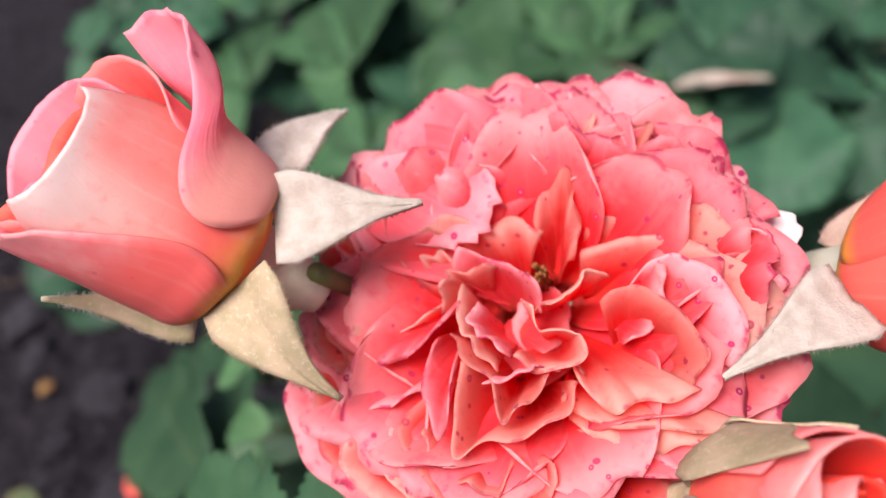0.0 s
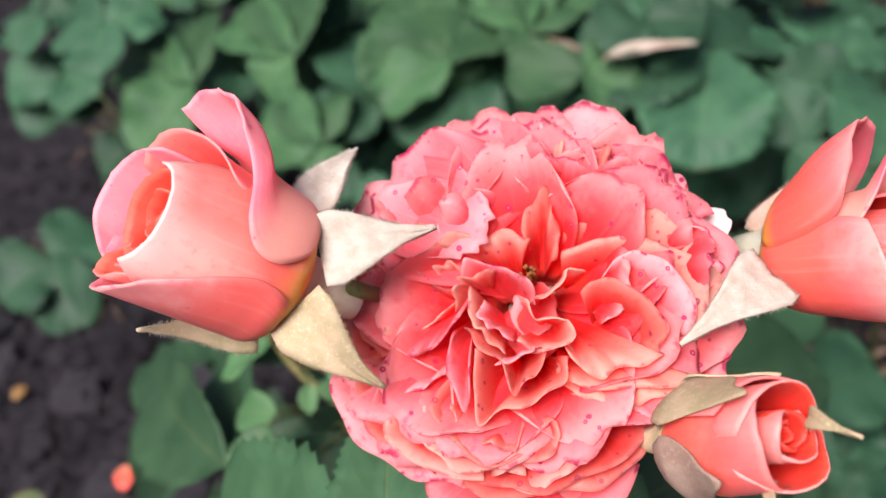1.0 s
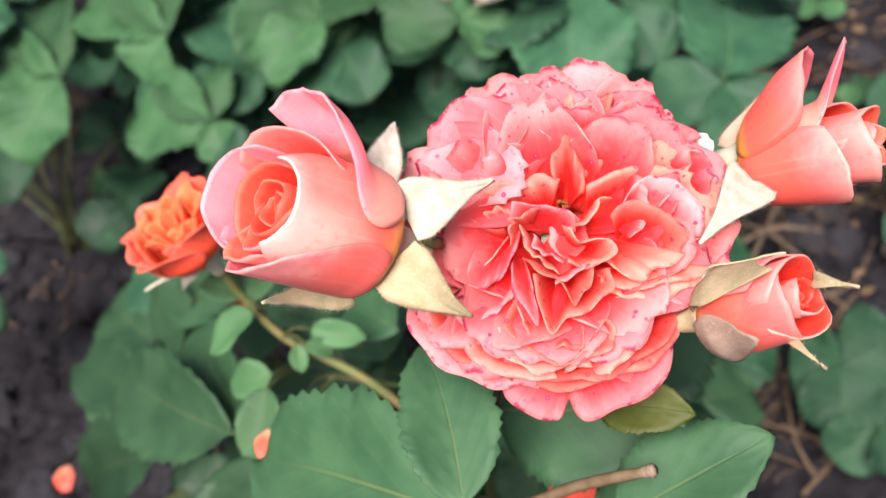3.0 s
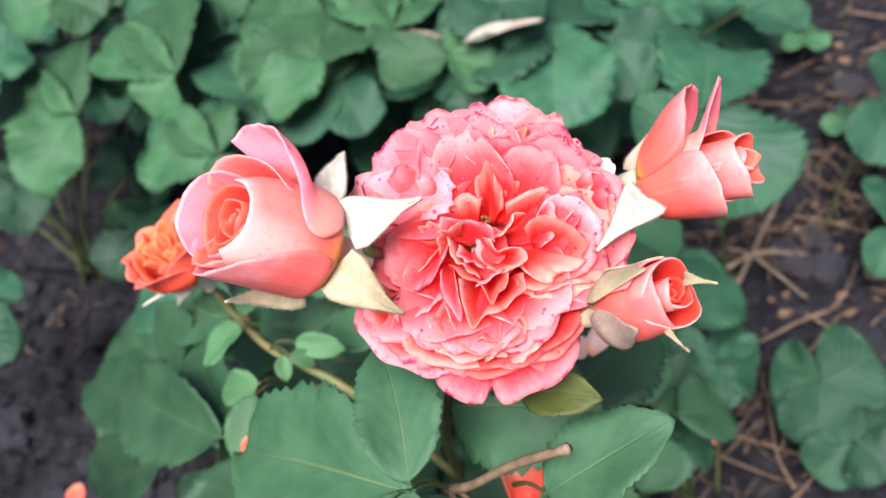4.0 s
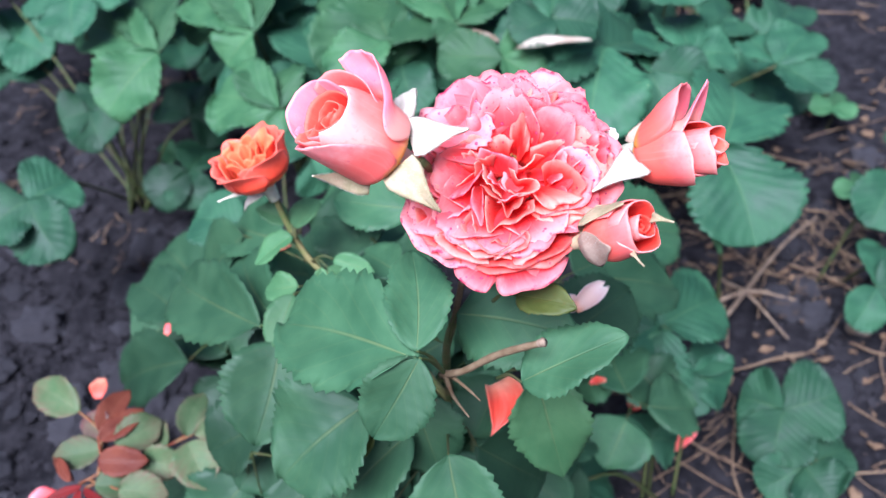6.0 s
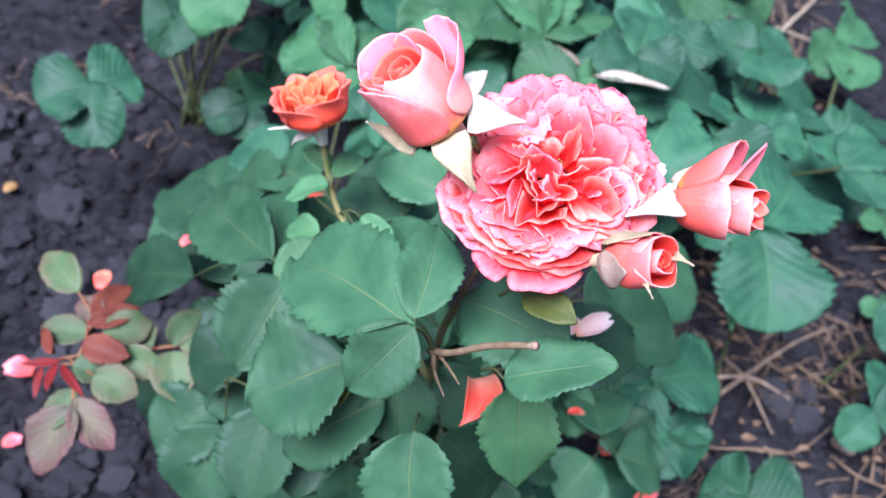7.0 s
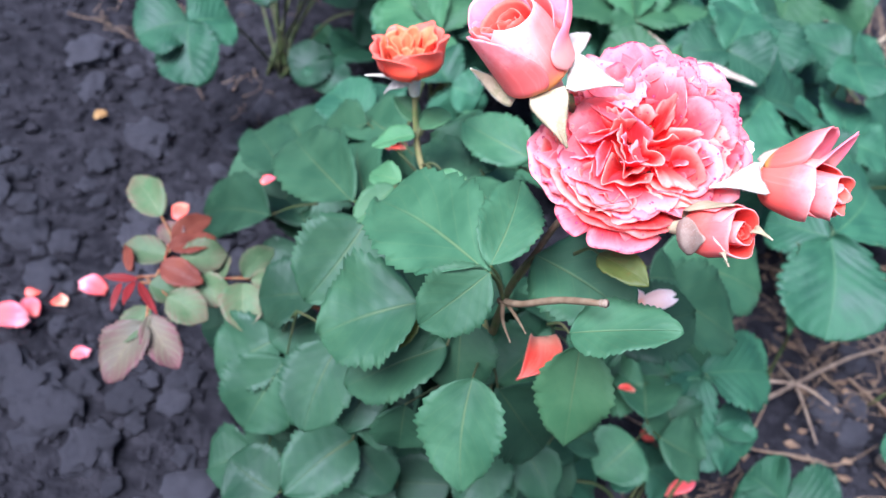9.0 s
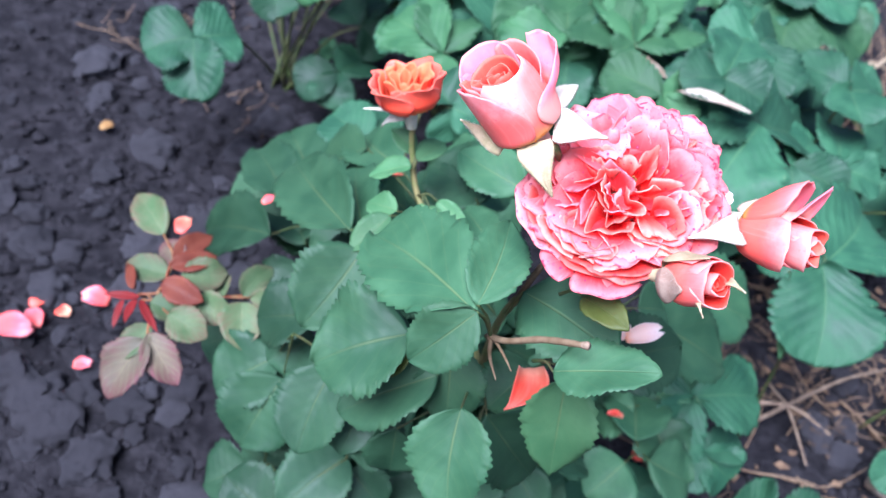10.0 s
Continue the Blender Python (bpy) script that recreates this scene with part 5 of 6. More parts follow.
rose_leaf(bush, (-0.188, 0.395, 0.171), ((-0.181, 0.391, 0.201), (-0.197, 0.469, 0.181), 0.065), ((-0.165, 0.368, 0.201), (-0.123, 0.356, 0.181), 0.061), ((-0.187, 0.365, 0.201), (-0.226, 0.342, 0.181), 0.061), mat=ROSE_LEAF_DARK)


# filler leaves added deep inside the bush, the shade there painted as darker green
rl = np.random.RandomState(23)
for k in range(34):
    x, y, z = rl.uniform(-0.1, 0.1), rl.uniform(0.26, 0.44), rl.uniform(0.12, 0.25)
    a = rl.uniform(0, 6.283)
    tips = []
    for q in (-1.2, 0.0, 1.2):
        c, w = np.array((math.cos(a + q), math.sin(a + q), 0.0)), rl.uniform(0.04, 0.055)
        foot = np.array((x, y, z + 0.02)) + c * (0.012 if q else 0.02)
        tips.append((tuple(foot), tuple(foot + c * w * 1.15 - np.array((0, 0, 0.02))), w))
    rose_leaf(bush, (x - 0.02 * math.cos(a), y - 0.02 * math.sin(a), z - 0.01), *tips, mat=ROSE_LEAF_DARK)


# ---- the young red shoot ----
shoot = tube("shoot", [(-0.067, 0.482, 0.100), (-0.162, 0.405, 0.200), (-0.185, 0.358, 0.262), (-0.231, 0.326, 0.262), (-0.249, 0.319, 0.265), (-0.265, 0.299, 0.272)], 0.002, 0.0012, RED_STEM, bush, "young shoot with reddish new leaves near the soil")
rose_leaflet(shoot, (-0.2775, 0.3606, 0.286), (-0.3273, 0.3873, 0.288), 0.031, YOUNG_LEAF)
rose_leaflet(shoot, (-0.2534, 0.3399, 0.288), (-0.2411, 0.3824, 0.290), 0.021, RED_LEAF)
rose_leaflet(shoot, (-0.2513, 0.3324, 0.287), (-0.2241, 0.3631, 0.288), 0.020, RED_LEAF)
rose_leaflet(shoot, (-0.2467, 0.3400, 0.284), (-0.2744, 0.3590, 0.284), 0.023, PURPLE_LEAF)
rose_leaflet(shoot, (-0.2497, 0.3286, 0.281), (-0.2889, 0.3211, 0.280), 0.026, YOUNG_LEAF)
rose_leaflet(shoot, (-0.2641, 0.2970, 0.284), (-0.2812, 0.3176, 0.286), 0.009, RED_LEAF)
rose_leaflet(shoot, (-0.2392, 0.3310, 0.283), (-0.2092, 0.3575, 0.282), 0.031, YOUNG_LEAF)
rose_leaflet(shoot, (-0.2463, 0.3131, 0.288), (-0.2082, 0.3148, 0.287), 0.023, RED_LEAF)
rose_leaflet(shoot, (-0.2465, 0.2966, 0.278), (-0.2197, 0.3047, 0.276), 0.024, YOUNG_LEAF)
rose_leaflet(shoot, (-0.2266, 0.2933, 0.280), (-0.1896, 0.2929, 0.274), 0.031, YOUNG_LEAF)
rose_leaflet(shoot, (-0.2182, 0.3244, 0.277), (-0.1844, 0.3195, 0.270), 0.028, YOUNG_LEAF)
rose_leaflet(shoot, (-0.2016, 0.3376, 0.274), (-0.2133, 0.3622, 0.272), 0.020, YOUNG_LEAF)
rose_leaflet(shoot, (-0.1862, 0.3423, 0.279), (-0.1820, 0.3881, 0.280), 0.023, YOUNG_LEAF)
rose_leaflet(shoot, (-0.1795, 0.3444, 0.279), (-0.1487, 0.3663, 0.276), 0.021, YOUNG_LEAF)
rose_leaflet(shoot, (-0.1826, 0.3362, 0.280), (-0.1611, 0.3007, 0.270), 0.038, YOUNG_LEAF)
rose_leaflet(shoot, (-0.236, 0.282, 0.270), (-0.248, 0.248, 0.255), 0.023, YOUNG_LEAF)
rose_leaflet(shoot, (-0.231, 0.269, 0.268), (-0.240, 0.223, 0.235), 0.040, PURPLE_LEAF)
rose_leaflet(shoot, (-0.233, 0.274, 0.270), (-0.192, 0.255, 0.250), 0.029, PURPLE_LEAF)
rose_leaflet(shoot, (-0.258, 0.298, 0.276), (-0.282, 0.284, 0.280), 0.007, CRIMSON_LEAF)
rose_leaflet(shoot, (-0.259, 0.295, 0.275), (-0.252, 0.269, 0.280), 0.008, CRIMSON_LEAF)
rose_leaflet(shoot, (-0.257, 0.297, 0.274), (-0.225, 0.273, 0.282), 0.007, CRIMSON_LEAF)
rose_leaflet(shoot, (-0.265, 0.302, 0.277), (-0.285, 0.319, 0.285), 0.007, RED_LEAF)
rose_leaflet(shoot, (-0.268, 0.289, 0.275), (-0.261, 0.265, 0.270), 0.006, CRIMSON_LEAF)
tube("stalk", [(-0.2627, 0.3026, 0.272), (-0.2391, 0.3150, 0.276), (-0.2119, 0.3283, 0.277), (-0.1809, 0.3440, 0.279)], 0.0011, 0.0008, RED_STEM, shoot, seed=70)
tube("stalk", [(-0.2494, 0.3095, 0.274), (-0.2505, 0.3262, 0.279), (-0.2552, 0.3426, 0.287), (-0.2775, 0.3606, 0.286)], 0.0011, 0.0008, RED_STEM, shoot, seed=71)
tube("stalk", [(-0.2574, 0.3064, 0.272), (-0.2437, 0.3011, 0.274), (-0.2270, 0.2939, 0.279)], 0.0011, 0.0008, RED_STEM, shoot, seed=72)
tube("stalk", [(-0.256, 0.298, 0.274), (-0.222, 0.313, 0.274), (-0.181, 0.344, 0.270)], 0.0012, 0.0008, RED_STEM, shoot, seed=60)
tube("stalk", [(-0.242, 0.311, 0.276), (-0.249, 0.323, 0.282), (-0.255, 0.338, 0.285)], 0.0012, 0.0008, RED_STEM, shoot, seed=61)
tube("stalk", [(-0.245, 0.292, 0.272), (-0.237, 0.280, 0.270), (-0.231, 0.268, 0.267)], 0.0012, 0.0008, RED_STEM, shoot, seed=62)
tube("stalk", [(-0.231, 0.311, 0.274), (-0.233, 0.315, 0.278), (-0.238, 0.324, 0.281)], 0.0012, 0.0008, RED_STEM, shoot, seed=63)


# ---- ground ----
def heap(x, y):
    """Height of the soil: soft hummocks with lumps on them."""
    h = 0.022 * noise.noise((x * 2.1, y * 2.1, 0.3)) + 0.014 * noise.noise((x * 6.0, y * 6.0, 4.0))
    h += 0.010 * abs(noise.noise((x * 17.0, y * 17.0, 9.0))) + 0.006 * noise.noise((x * 42.0, y * 42.0, 2.0))
    return h


half = np.concatenate([np.linspace(0, 0.95, 86), 0.95 + (np.exp(np.linspace(0, 1, 40)[1:] * 4.2) - 1) / (np.exp(4.2) - 1) * 70.0])
axis_x = np.concatenate([-half[:0:-1], half])
axis_y = axis_x + 0.62
co, faces = [], []
m = len(axis_x)
for i, x in enumerate(axis_x):
    for j, y in enumerate(axis_y):
        co.append((x, y, heap(x, y) if abs(x) < 3 and abs(y) < 4 else 0.0))
for i in range(m - 1):
    for j in range(m - 1):
        a = i * m + j
        faces.append((a, a + m, a + m + 1, a + 1))
me = bpy.data.meshes.new("ground")
me.from_pydata(co, [], faces)
me.polygons.foreach_set("use_smooth", np.ones(len(faces), dtype=bool))
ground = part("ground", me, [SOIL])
tagged(ground, "dark crumbly garden soil with clods", "ground", kind="structure")

clods = []
for k in range(7):
    bm = bmesh.new()
    bmesh.ops.create_icosphere(bm, subdivisions=3, radius=1.0)
    for v in bm.verts:
        c = v.co.copy()
        f = 1 + 0.45 * noise.noise(c * 1.4 + Vector((k * 5.1, 0, 0))) + 0.26 * noise.noise(c * 3.1 + Vector((0, k * 3.7, 0))) + 0.14 * abs(noise.noise(c * 6.5 + Vector((k, 0, 0)))) + 0.06 * noise.noise(c * 14.0)
        v.co = Vector((c.x * f, c.y * f * 0.9, c.z * f * 0.62))
    cm = bpy.data.meshes.new("clod")
    bm.to_mesh(cm)
    bm.free()
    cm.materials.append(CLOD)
    clods.append(cm)


def clod(x, y, r, k):
    ob = new("clod", clods[k % 7])
    ob.parent = ground
    ob.matrix_parent_inverse = WORLD[ground].inverted()
    ob.matrix_basis = Matrix.LocRotScale((x, y, heap(x, y) + r * 0.22), Euler((rng.uniform(-0.3, 0.3), rng.uniform(-0.3, 0.3), rng.uniform(0, 6.28))), Vector((r, r, r)))


for k in range(290):
    x, y = rng.normal(-0.42, 0.26), rng.normal(0.55, 0.32)
    if k % 4 == 0:
        x, y = rng.normal(0.6, 0.2), rng.normal(0.8, 0.3)
    clod(x, y, 0.009 + 0.02 * rng.uniform() ** 1.8, k)
for k, (x, y, r) in enumerate(((-0.522, 0.696, 0.032), (-0.36, 0.28, 0.03), (-0.30, 0.26, 0.026), (-0.44, 0.30, 0.03), (-0.60, 0.86, 0.045), (-0.42, 0.75, 0.03), (-0.37, 0.6, 0.04), (-0.34, 0.68, 0.045), (-0.7, 0.8, 0.035), (-0.391, 0.303, 0.021), (-0.356, 0.320, 0.018), (-0.430, 0.304, 0.018), (-0.403, 0.277, 0.014), (-0.263, 0.352, 0.016), (-0.300, 0.364, 0.013), (-0.466, 0.342, 0.011), (-0.418, 0.503, 0.015), (-0.494, 0.474, 0.018), (-0.543, 0.475, 0.021), (-0.363, 0.246, 0.016), (-0.311, 0.268, 0.014), (-0.285, 0.307, 0.012))):
    clod(x, y, r, k)
# crumbs too small to tell apart
blocks = []
bm = bmesh.new()
bmesh.ops.create_icosphere(bm, subdivisions=1, radius=1.0)
ico_v = np.array([tuple(v.co) for v in bm.verts])
ico_f = [tuple(v.index for v in f.verts) for f in bm.faces]
bm.free()
for k in range(2600):
    x, y = rng.normal(-0.45, 0.32), rng.normal(0.62, 0.42)
    if k % 3 == 0:
        x = rng.normal(0.6, 0.25)
    r = 0.003 + 0.009 * rng.uniform() ** 2.4
    v = ico_v * (1 + 0.2 * rng.randn(len(ico_v), 1)) * r * np.array((1, 1, 0.7)) + np.array((x, y, heap(x, y) + r * 0.3))
    blocks.append((v, ico_f))
for k in range(6500):
    x, y = rng.normal(-0.1, 0.62), rng.normal(0.65, 0.48)
    r = 0.002 + 0.006 * rng.uniform() ** 3
    v = ico_v * (1 + 0.25 * rng.randn(len(ico_v), 1)) * r * np.array((1, 1, 0.7)) + np.array((x, y, heap(x, y) + r * 0.3))
    blocks.append((v, ico_f))
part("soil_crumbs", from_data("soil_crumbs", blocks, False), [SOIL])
tagged(bpy.data.objects["soil_crumbs"], "small crumbs of dark soil", "soil", kind="stuff")

# dry straw and twigs on the soil beside the row
blocks = []
for k in range(1900):
    x, y = 0.2 + abs(rng.normal(0.3, 0.25)), rng.normal(0.85, 0.33)
    if k % 9 == 0:
        x, y = rng.uniform(-0.75, -0.3), rng.uniform(0.8, 1.4)
    long = k % 24 == 1
    if noise.noise((x * 7.0, y * 7.0, 1.7)) < -0.05 and not long:
        continue
    a = rng.normal(0.6, 0.9)
    L = rng.uniform(0.09, 0.2) if long else rng.uniform(0.008, 0.06)
    d = np.array((math.cos(a), math.sin(a), rng.uniform(-0.15, 0.15))) * L / 2
    p = np.array((x, y, heap(x, y) + rng.uniform(0.002, 0.022)))
    side = np.array((-d[1], d[0], 0)) * rng.uniform(-0.3, 0.3)
    r = rng.uniform(0.001, 0.0022) if long else rng.uniform(0.0003, 0.0012)
    blocks.append(tube_data([p - d, p - d * 0.3 + side, p + d * 0.4 + side * 0.7 + rng.randn(3) * 0.002, p + d], r, r * 0.5, 5, 3))
part("dry_straw", from_data("dry_straw", blocks), [STRAW])
tagged(bpy.data.objects["dry_straw"], "scattered dry brown straw and thin twigs on soil", "straw", kind="stuff")
# flakes of dead leaf between the straw
blocks = []
for k in range(420):
    x, y = 0.22 + abs(rng.normal(0.3, 0.22)), rng.normal(0.85, 0.3)
    if noise.noise((x * 6.0, y * 6.0, 5.2)) < -0.1:
        continue
    w = rng.uniform(0.003, 0.012)
    a = rng.uniform(0, 6.28) + np.array((0.0, 1.3, 2.2, 3.4, 4.6))
    rad = w * rng.uniform(0.5, 1.2, 5)
    P = np.stack([x + rad * np.cos(a), y + rad * np.sin(a) * 0.7, heap(x, y) + 0.006 + rng.uniform(-0.004, 0.006, 5)], 1)
    v = np.concatenate([P, P - np.array((0, 0, 0.0008))])
    blocks.append((v, [(0, 1, 2, 3, 4), (9, 8, 7, 6, 5)] + [(q, q + 5, (q + 1) % 5 + 5, (q + 1) % 5) for q in range(5)]))
part("leaf_flakes", from_data("leaf_flakes", blocks, False), [FLAKE])
tagged(bpy.data.objects["leaf_flakes"], "brown flakes of dead leaves on soil", "leaf litter", kind="stuff")
twig = tube("twig", [(0.360, 0.703, 0.022), (0.427, 0.788, 0.03), (0.47, 0.84, 0.028), (0.525, 0.895, 0.02)], 0.0032, 0.0018, TWIG, lumps=0.12, seed=31)
tagged(twig, "thin bent brown twig lying on straw", "twig", "twigs on the soil")
twig = tube("twig", [(0.352, 0.735, 0.015), (0.40, 0.745, 0.026), (0.455, 0.735, 0.02)], 0.0028, 0.0014, TWIG, lumps=0.12, seed=32)
tagged(twig, "short brown twig lying on straw", "twig", "twigs on the soil")
twig = tube("twig", [(0.37, 0.78, 0.012), (0.395, 0.735, 0.028), (0.43, 0.67, 0.02)], 0.0024, 0.0012, TWIG, lumps=0.12, seed=33)
tagged(twig, "short brown twig lying on straw", "twig", "twigs on the soil")
for way, r in ((((0.383, 1.501, 0.050), (0.436, 1.622, 0.060), (0.533, 1.869, 0.050)), 0.0045), (((0.436, 1.622, 0.060), (0.441, 1.674, 0.050), (0.533, 1.704, 0.030)), 0.0035), (((0.326, 1.783, 0.060), (0.426, 1.780, 0.030)), 0.003)):
    ob = part("straw_stalk", from_data("straw_stalk", [tube_data(way, r, r * 0.6, 8, lumps=0.08, seed=41)]), [PALE_STRAW])
    tagged(ob, "pale dry straw stalk lying on soil", "straw", "straw stalks")
blocks = []
for k in range(240):
    x, y = rng.normal(0.36, 0.08), rng.normal(1.62, 0.16)
    a = rng.normal(1.5, 0.35)
    L = rng.uniform(0.05, 0.16)
    p = np.array((x, y, heap(x, y) + rng.uniform(0.004, 0.05)))
    q = np.array((math.cos(a), math.sin(a), rng.uniform(-0.1, 0.3))) * L / 2
    blocks.append(tube_data([p - q, p + np.array((0.004, 0, 0.004)), p + q], 0.0014, 0.0006, 5, 3))
part("dry_grass", from_data("dry_grass", blocks), [STRAW])
tagged(bpy.data.objects["dry_grass"], "tuft of brown dry grass blades on soil", "dry grass", kind="stuff")
stub = part("cut_stalk", from_data("cut_stalk", [tube_data([(0.54, 0.70, 0.0), (0.525, 0.694, 0.012), (0.512, 0.688, 0.022)], 0.008, 0.0085, 10)]), [DRY])
tagged(stub, "pale cut end of an old stalk in soil", "stalk")


# ---- strawberry plants ----
CROWNS = [(-0.47, 0.95), (-0.22, 1.02), (0.02, 0.98), (0.28, 1.02), (0.34, 0.66), (0.52, 0.78), (0.24, 0.46), (0.40, 0.45), (-0.3, 1.4), (0.1, 1.5), (0.5, 1.3), (-0.8, 1.5), (-0.16, 0.62), (-1.0, 1.8)]
plants = {}
for x, y in CROWNS:
    plants[(x, y)] = thing("strawberry_plant", (x, y, heap(x, y)), "low strawberry plant with toothed three-part green leaves", "strawberry plant", "strawberry plants behind the rose")


def trefoil(hub, *tips, mat=None):
    """A strawberry leaf of the nearest plant: a long stalk and three toothed leaflets."""
    x, y = min(CROWNS, key=lambda c: (c[0] - hub[0]) ** 2 + (c[1] - hub[1]) ** 2)
    root = np.array((x + rng.uniform(-0.02, 0.02), y + rng.uniform(-0.02, 0.02), heap(x, y)))
    h = np.array(hub)
    mid = root * 0.45 + h * 0.55 + np.array((0, 0, 0.03))
    leaf = part("leaf", from_data("leaf_stalk", [tube_data([root, mid, h - np.array((0, 0, 0.002))], 0.0022, 0.0014, 7)]), [PETIOLE], plants[(x, y)])
    for tip, width in tips:
        P = leaflet_points(hub, tip, width * 1.12, (rng.uniform(-0.15, 0.15), -0.45, 0.9), seed_next(), teeth=11, tooth=0.17, fold=0.24, droop=0.26, round_tip=1.0, nu=66, nv=21, wave=0.09, ribs=7, pleat=0.010)
        part("leaflet", sheet("leaflet", P, 0.0005), [mat or STRAW_LEAF, STRAW_BACK], leaf)


def fallen_petal(at, size, az, mat, label):
    P = petal_points(1.0, rng.uniform(0.65, 1.0), 35, -25, rng.uniform(40, 90), seed_next(), ruffle=0.12, ragged=0.05, notch=0.12, nu=11, nv=11)
    P = turned(P - np.array((0.5, 0, 0.15)), az) * size
    ob = part("fallen_petal", sheet("fallen_petal", P + np.array(at), 0.0005), [mat, mat])
    return tagged(ob, label, "petal", "fallen petals")


# ---- the strawberry row ----
trefoil((-0.473, 0.706, 0.215), ((-0.514, 0.660, 0.205), 0.073), ((-0.439, 0.752, 0.215), 0.074), ((-0.425, 0.643, 0.185), 0.065))
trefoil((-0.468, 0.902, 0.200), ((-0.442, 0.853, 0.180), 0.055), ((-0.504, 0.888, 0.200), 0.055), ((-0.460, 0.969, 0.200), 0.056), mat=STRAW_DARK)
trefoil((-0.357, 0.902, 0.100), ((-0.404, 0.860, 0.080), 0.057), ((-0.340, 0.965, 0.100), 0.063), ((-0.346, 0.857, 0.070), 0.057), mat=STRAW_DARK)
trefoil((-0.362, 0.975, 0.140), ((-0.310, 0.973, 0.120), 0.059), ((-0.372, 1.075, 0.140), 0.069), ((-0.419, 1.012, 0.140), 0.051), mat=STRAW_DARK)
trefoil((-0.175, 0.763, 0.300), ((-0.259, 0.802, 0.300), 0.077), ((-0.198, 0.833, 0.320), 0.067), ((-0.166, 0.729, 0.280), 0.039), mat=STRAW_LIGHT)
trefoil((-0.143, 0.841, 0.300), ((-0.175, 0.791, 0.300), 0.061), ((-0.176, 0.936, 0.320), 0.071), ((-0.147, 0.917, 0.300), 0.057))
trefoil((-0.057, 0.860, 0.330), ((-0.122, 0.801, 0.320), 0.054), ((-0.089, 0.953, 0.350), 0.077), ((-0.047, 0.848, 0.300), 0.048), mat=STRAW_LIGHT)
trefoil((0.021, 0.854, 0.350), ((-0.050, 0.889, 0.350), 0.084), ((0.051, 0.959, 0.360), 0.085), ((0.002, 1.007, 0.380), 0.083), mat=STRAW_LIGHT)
trefoil((0.087, 0.932, 0.280), ((-0.011, 0.867, 0.280), 0.068), ((0.135, 1.134, 0.260), 0.077), ((0.077, 1.119, 0.280), 0.069))
trefoil((0.190, 0.832, 0.335), ((0.069, 0.797, 0.355), 0.096), ((0.164, 0.712, 0.305), 0.094), ((0.270, 0.941, 0.285), 0.081))
trefoil((0.242, 1.035, 0.250), ((0.322, 1.096, 0.220), 0.082), ((0.233, 1.147, 0.250), 0.095), ((0.380, 1.156, 0.170), 0.073), mat=STRAW_DARK)
trefoil((0.198, 1.224, 0.300), ((0.207, 1.101, 0.270), 0.081), ((0.330, 1.236, 0.280), 0.092), ((0.227, 1.351, 0.320), 0.094), mat=STRAW_LIGHT)
trefoil((0.258, 1.338, 0.300), ((0.326, 1.422, 0.300), 0.071), ((0.212, 1.426, 0.300), 0.081), ((0.336, 1.306, 0.270), 0.052))
trefoil((0.302, 0.701, 0.290), ((0.330, 0.602, 0.250), 0.097), ((0.353, 0.848, 0.290), 0.095), ((0.239, 0.717, 0.270), 0.055))
trefoil((0.400, 1.159, 0.150), ((0.333, 1.129, 0.130), 0.085), ((0.459, 1.259, 0.150), 0.087), ((0.470, 1.180, 0.120), 0.078))
trefoil((0.229, 0.532, 0.200), ((0.302, 0.585, 0.190), 0.067), ((0.217, 0.456, 0.170), 0.054), ((0.167, 0.507, 0.180), 0.055))
trefoil((0.266, 0.520, 0.140), ((0.257, 0.482, 0.120), 0.044), ((0.313, 0.521, 0.120), 0.051), ((0.311, 0.553, 0.140), 0.036))
trefoil((0.220, 0.454, 0.120), ((0.184, 0.452, 0.100), 0.047), ((0.251, 0.461, 0.100), 0.047), ((0.212, 0.486, 0.120), 0.035))
trefoil((0.142, 0.403, 0.120), ((0.123, 0.440, 0.100), 0.035), ((0.180, 0.422, 0.100), 0.046), ((0.117, 0.368, 0.120), 0.044))
trefoil((-0.153, 0.500, 0.360), ((-0.205, 0.521, 0.360), 0.047), ((-0.153, 0.470, 0.330), 0.047), ((-0.164, 0.568, 0.360), 0.043))
trefoil((-0.128, 0.677, 0.300), ((-0.167, 0.705, 0.310), 0.050), ((-0.109, 0.664, 0.270), 0.056), ((-0.095, 0.679, 0.300), 0.043))
trefoil((-0.126, 1.017, 0.250), ((-0.140, 0.936, 0.250), 0.069), ((-0.111, 1.106, 0.250), 0.073), ((-0.048, 1.014, 0.250), 0.063))
trefoil((-0.346, 0.884, 0.300), ((-0.392, 1.054, 0.320), 0.077), ((-0.476, 0.978, 0.300), 0.069), ((-0.405, 0.819, 0.260), 0.073), mat=STRAW_LIGHT)
trefoil((-0.217, 0.866, 0.340), ((-0.327, 0.966, 0.340), 0.060), ((-0.243, 1.001, 0.370), 0.089), ((-0.254, 0.845, 0.310), 0.061), mat=STRAW_LIGHT)
trefoil((-0.186, 0.940, 0.300), ((-0.233, 0.905, 0.270), 0.053), ((-0.129, 0.875, 0.300), 0.045), ((-0.164, 1.009, 0.300), 0.047))
trefoil((-0.195, 0.857, 0.240), ((-0.294, 0.890, 0.240), 0.086), ((-0.201, 0.973, 0.240), 0.061), ((-0.183, 0.840, 0.200), 0.059))
trefoil((-0.049, 0.914, 0.340), ((-0.150, 0.988, 0.340), 0.078), ((-0.130, 0.814, 0.320), 0.080), ((0.010, 1.000, 0.360), 0.071), mat=STRAW_LIGHT)
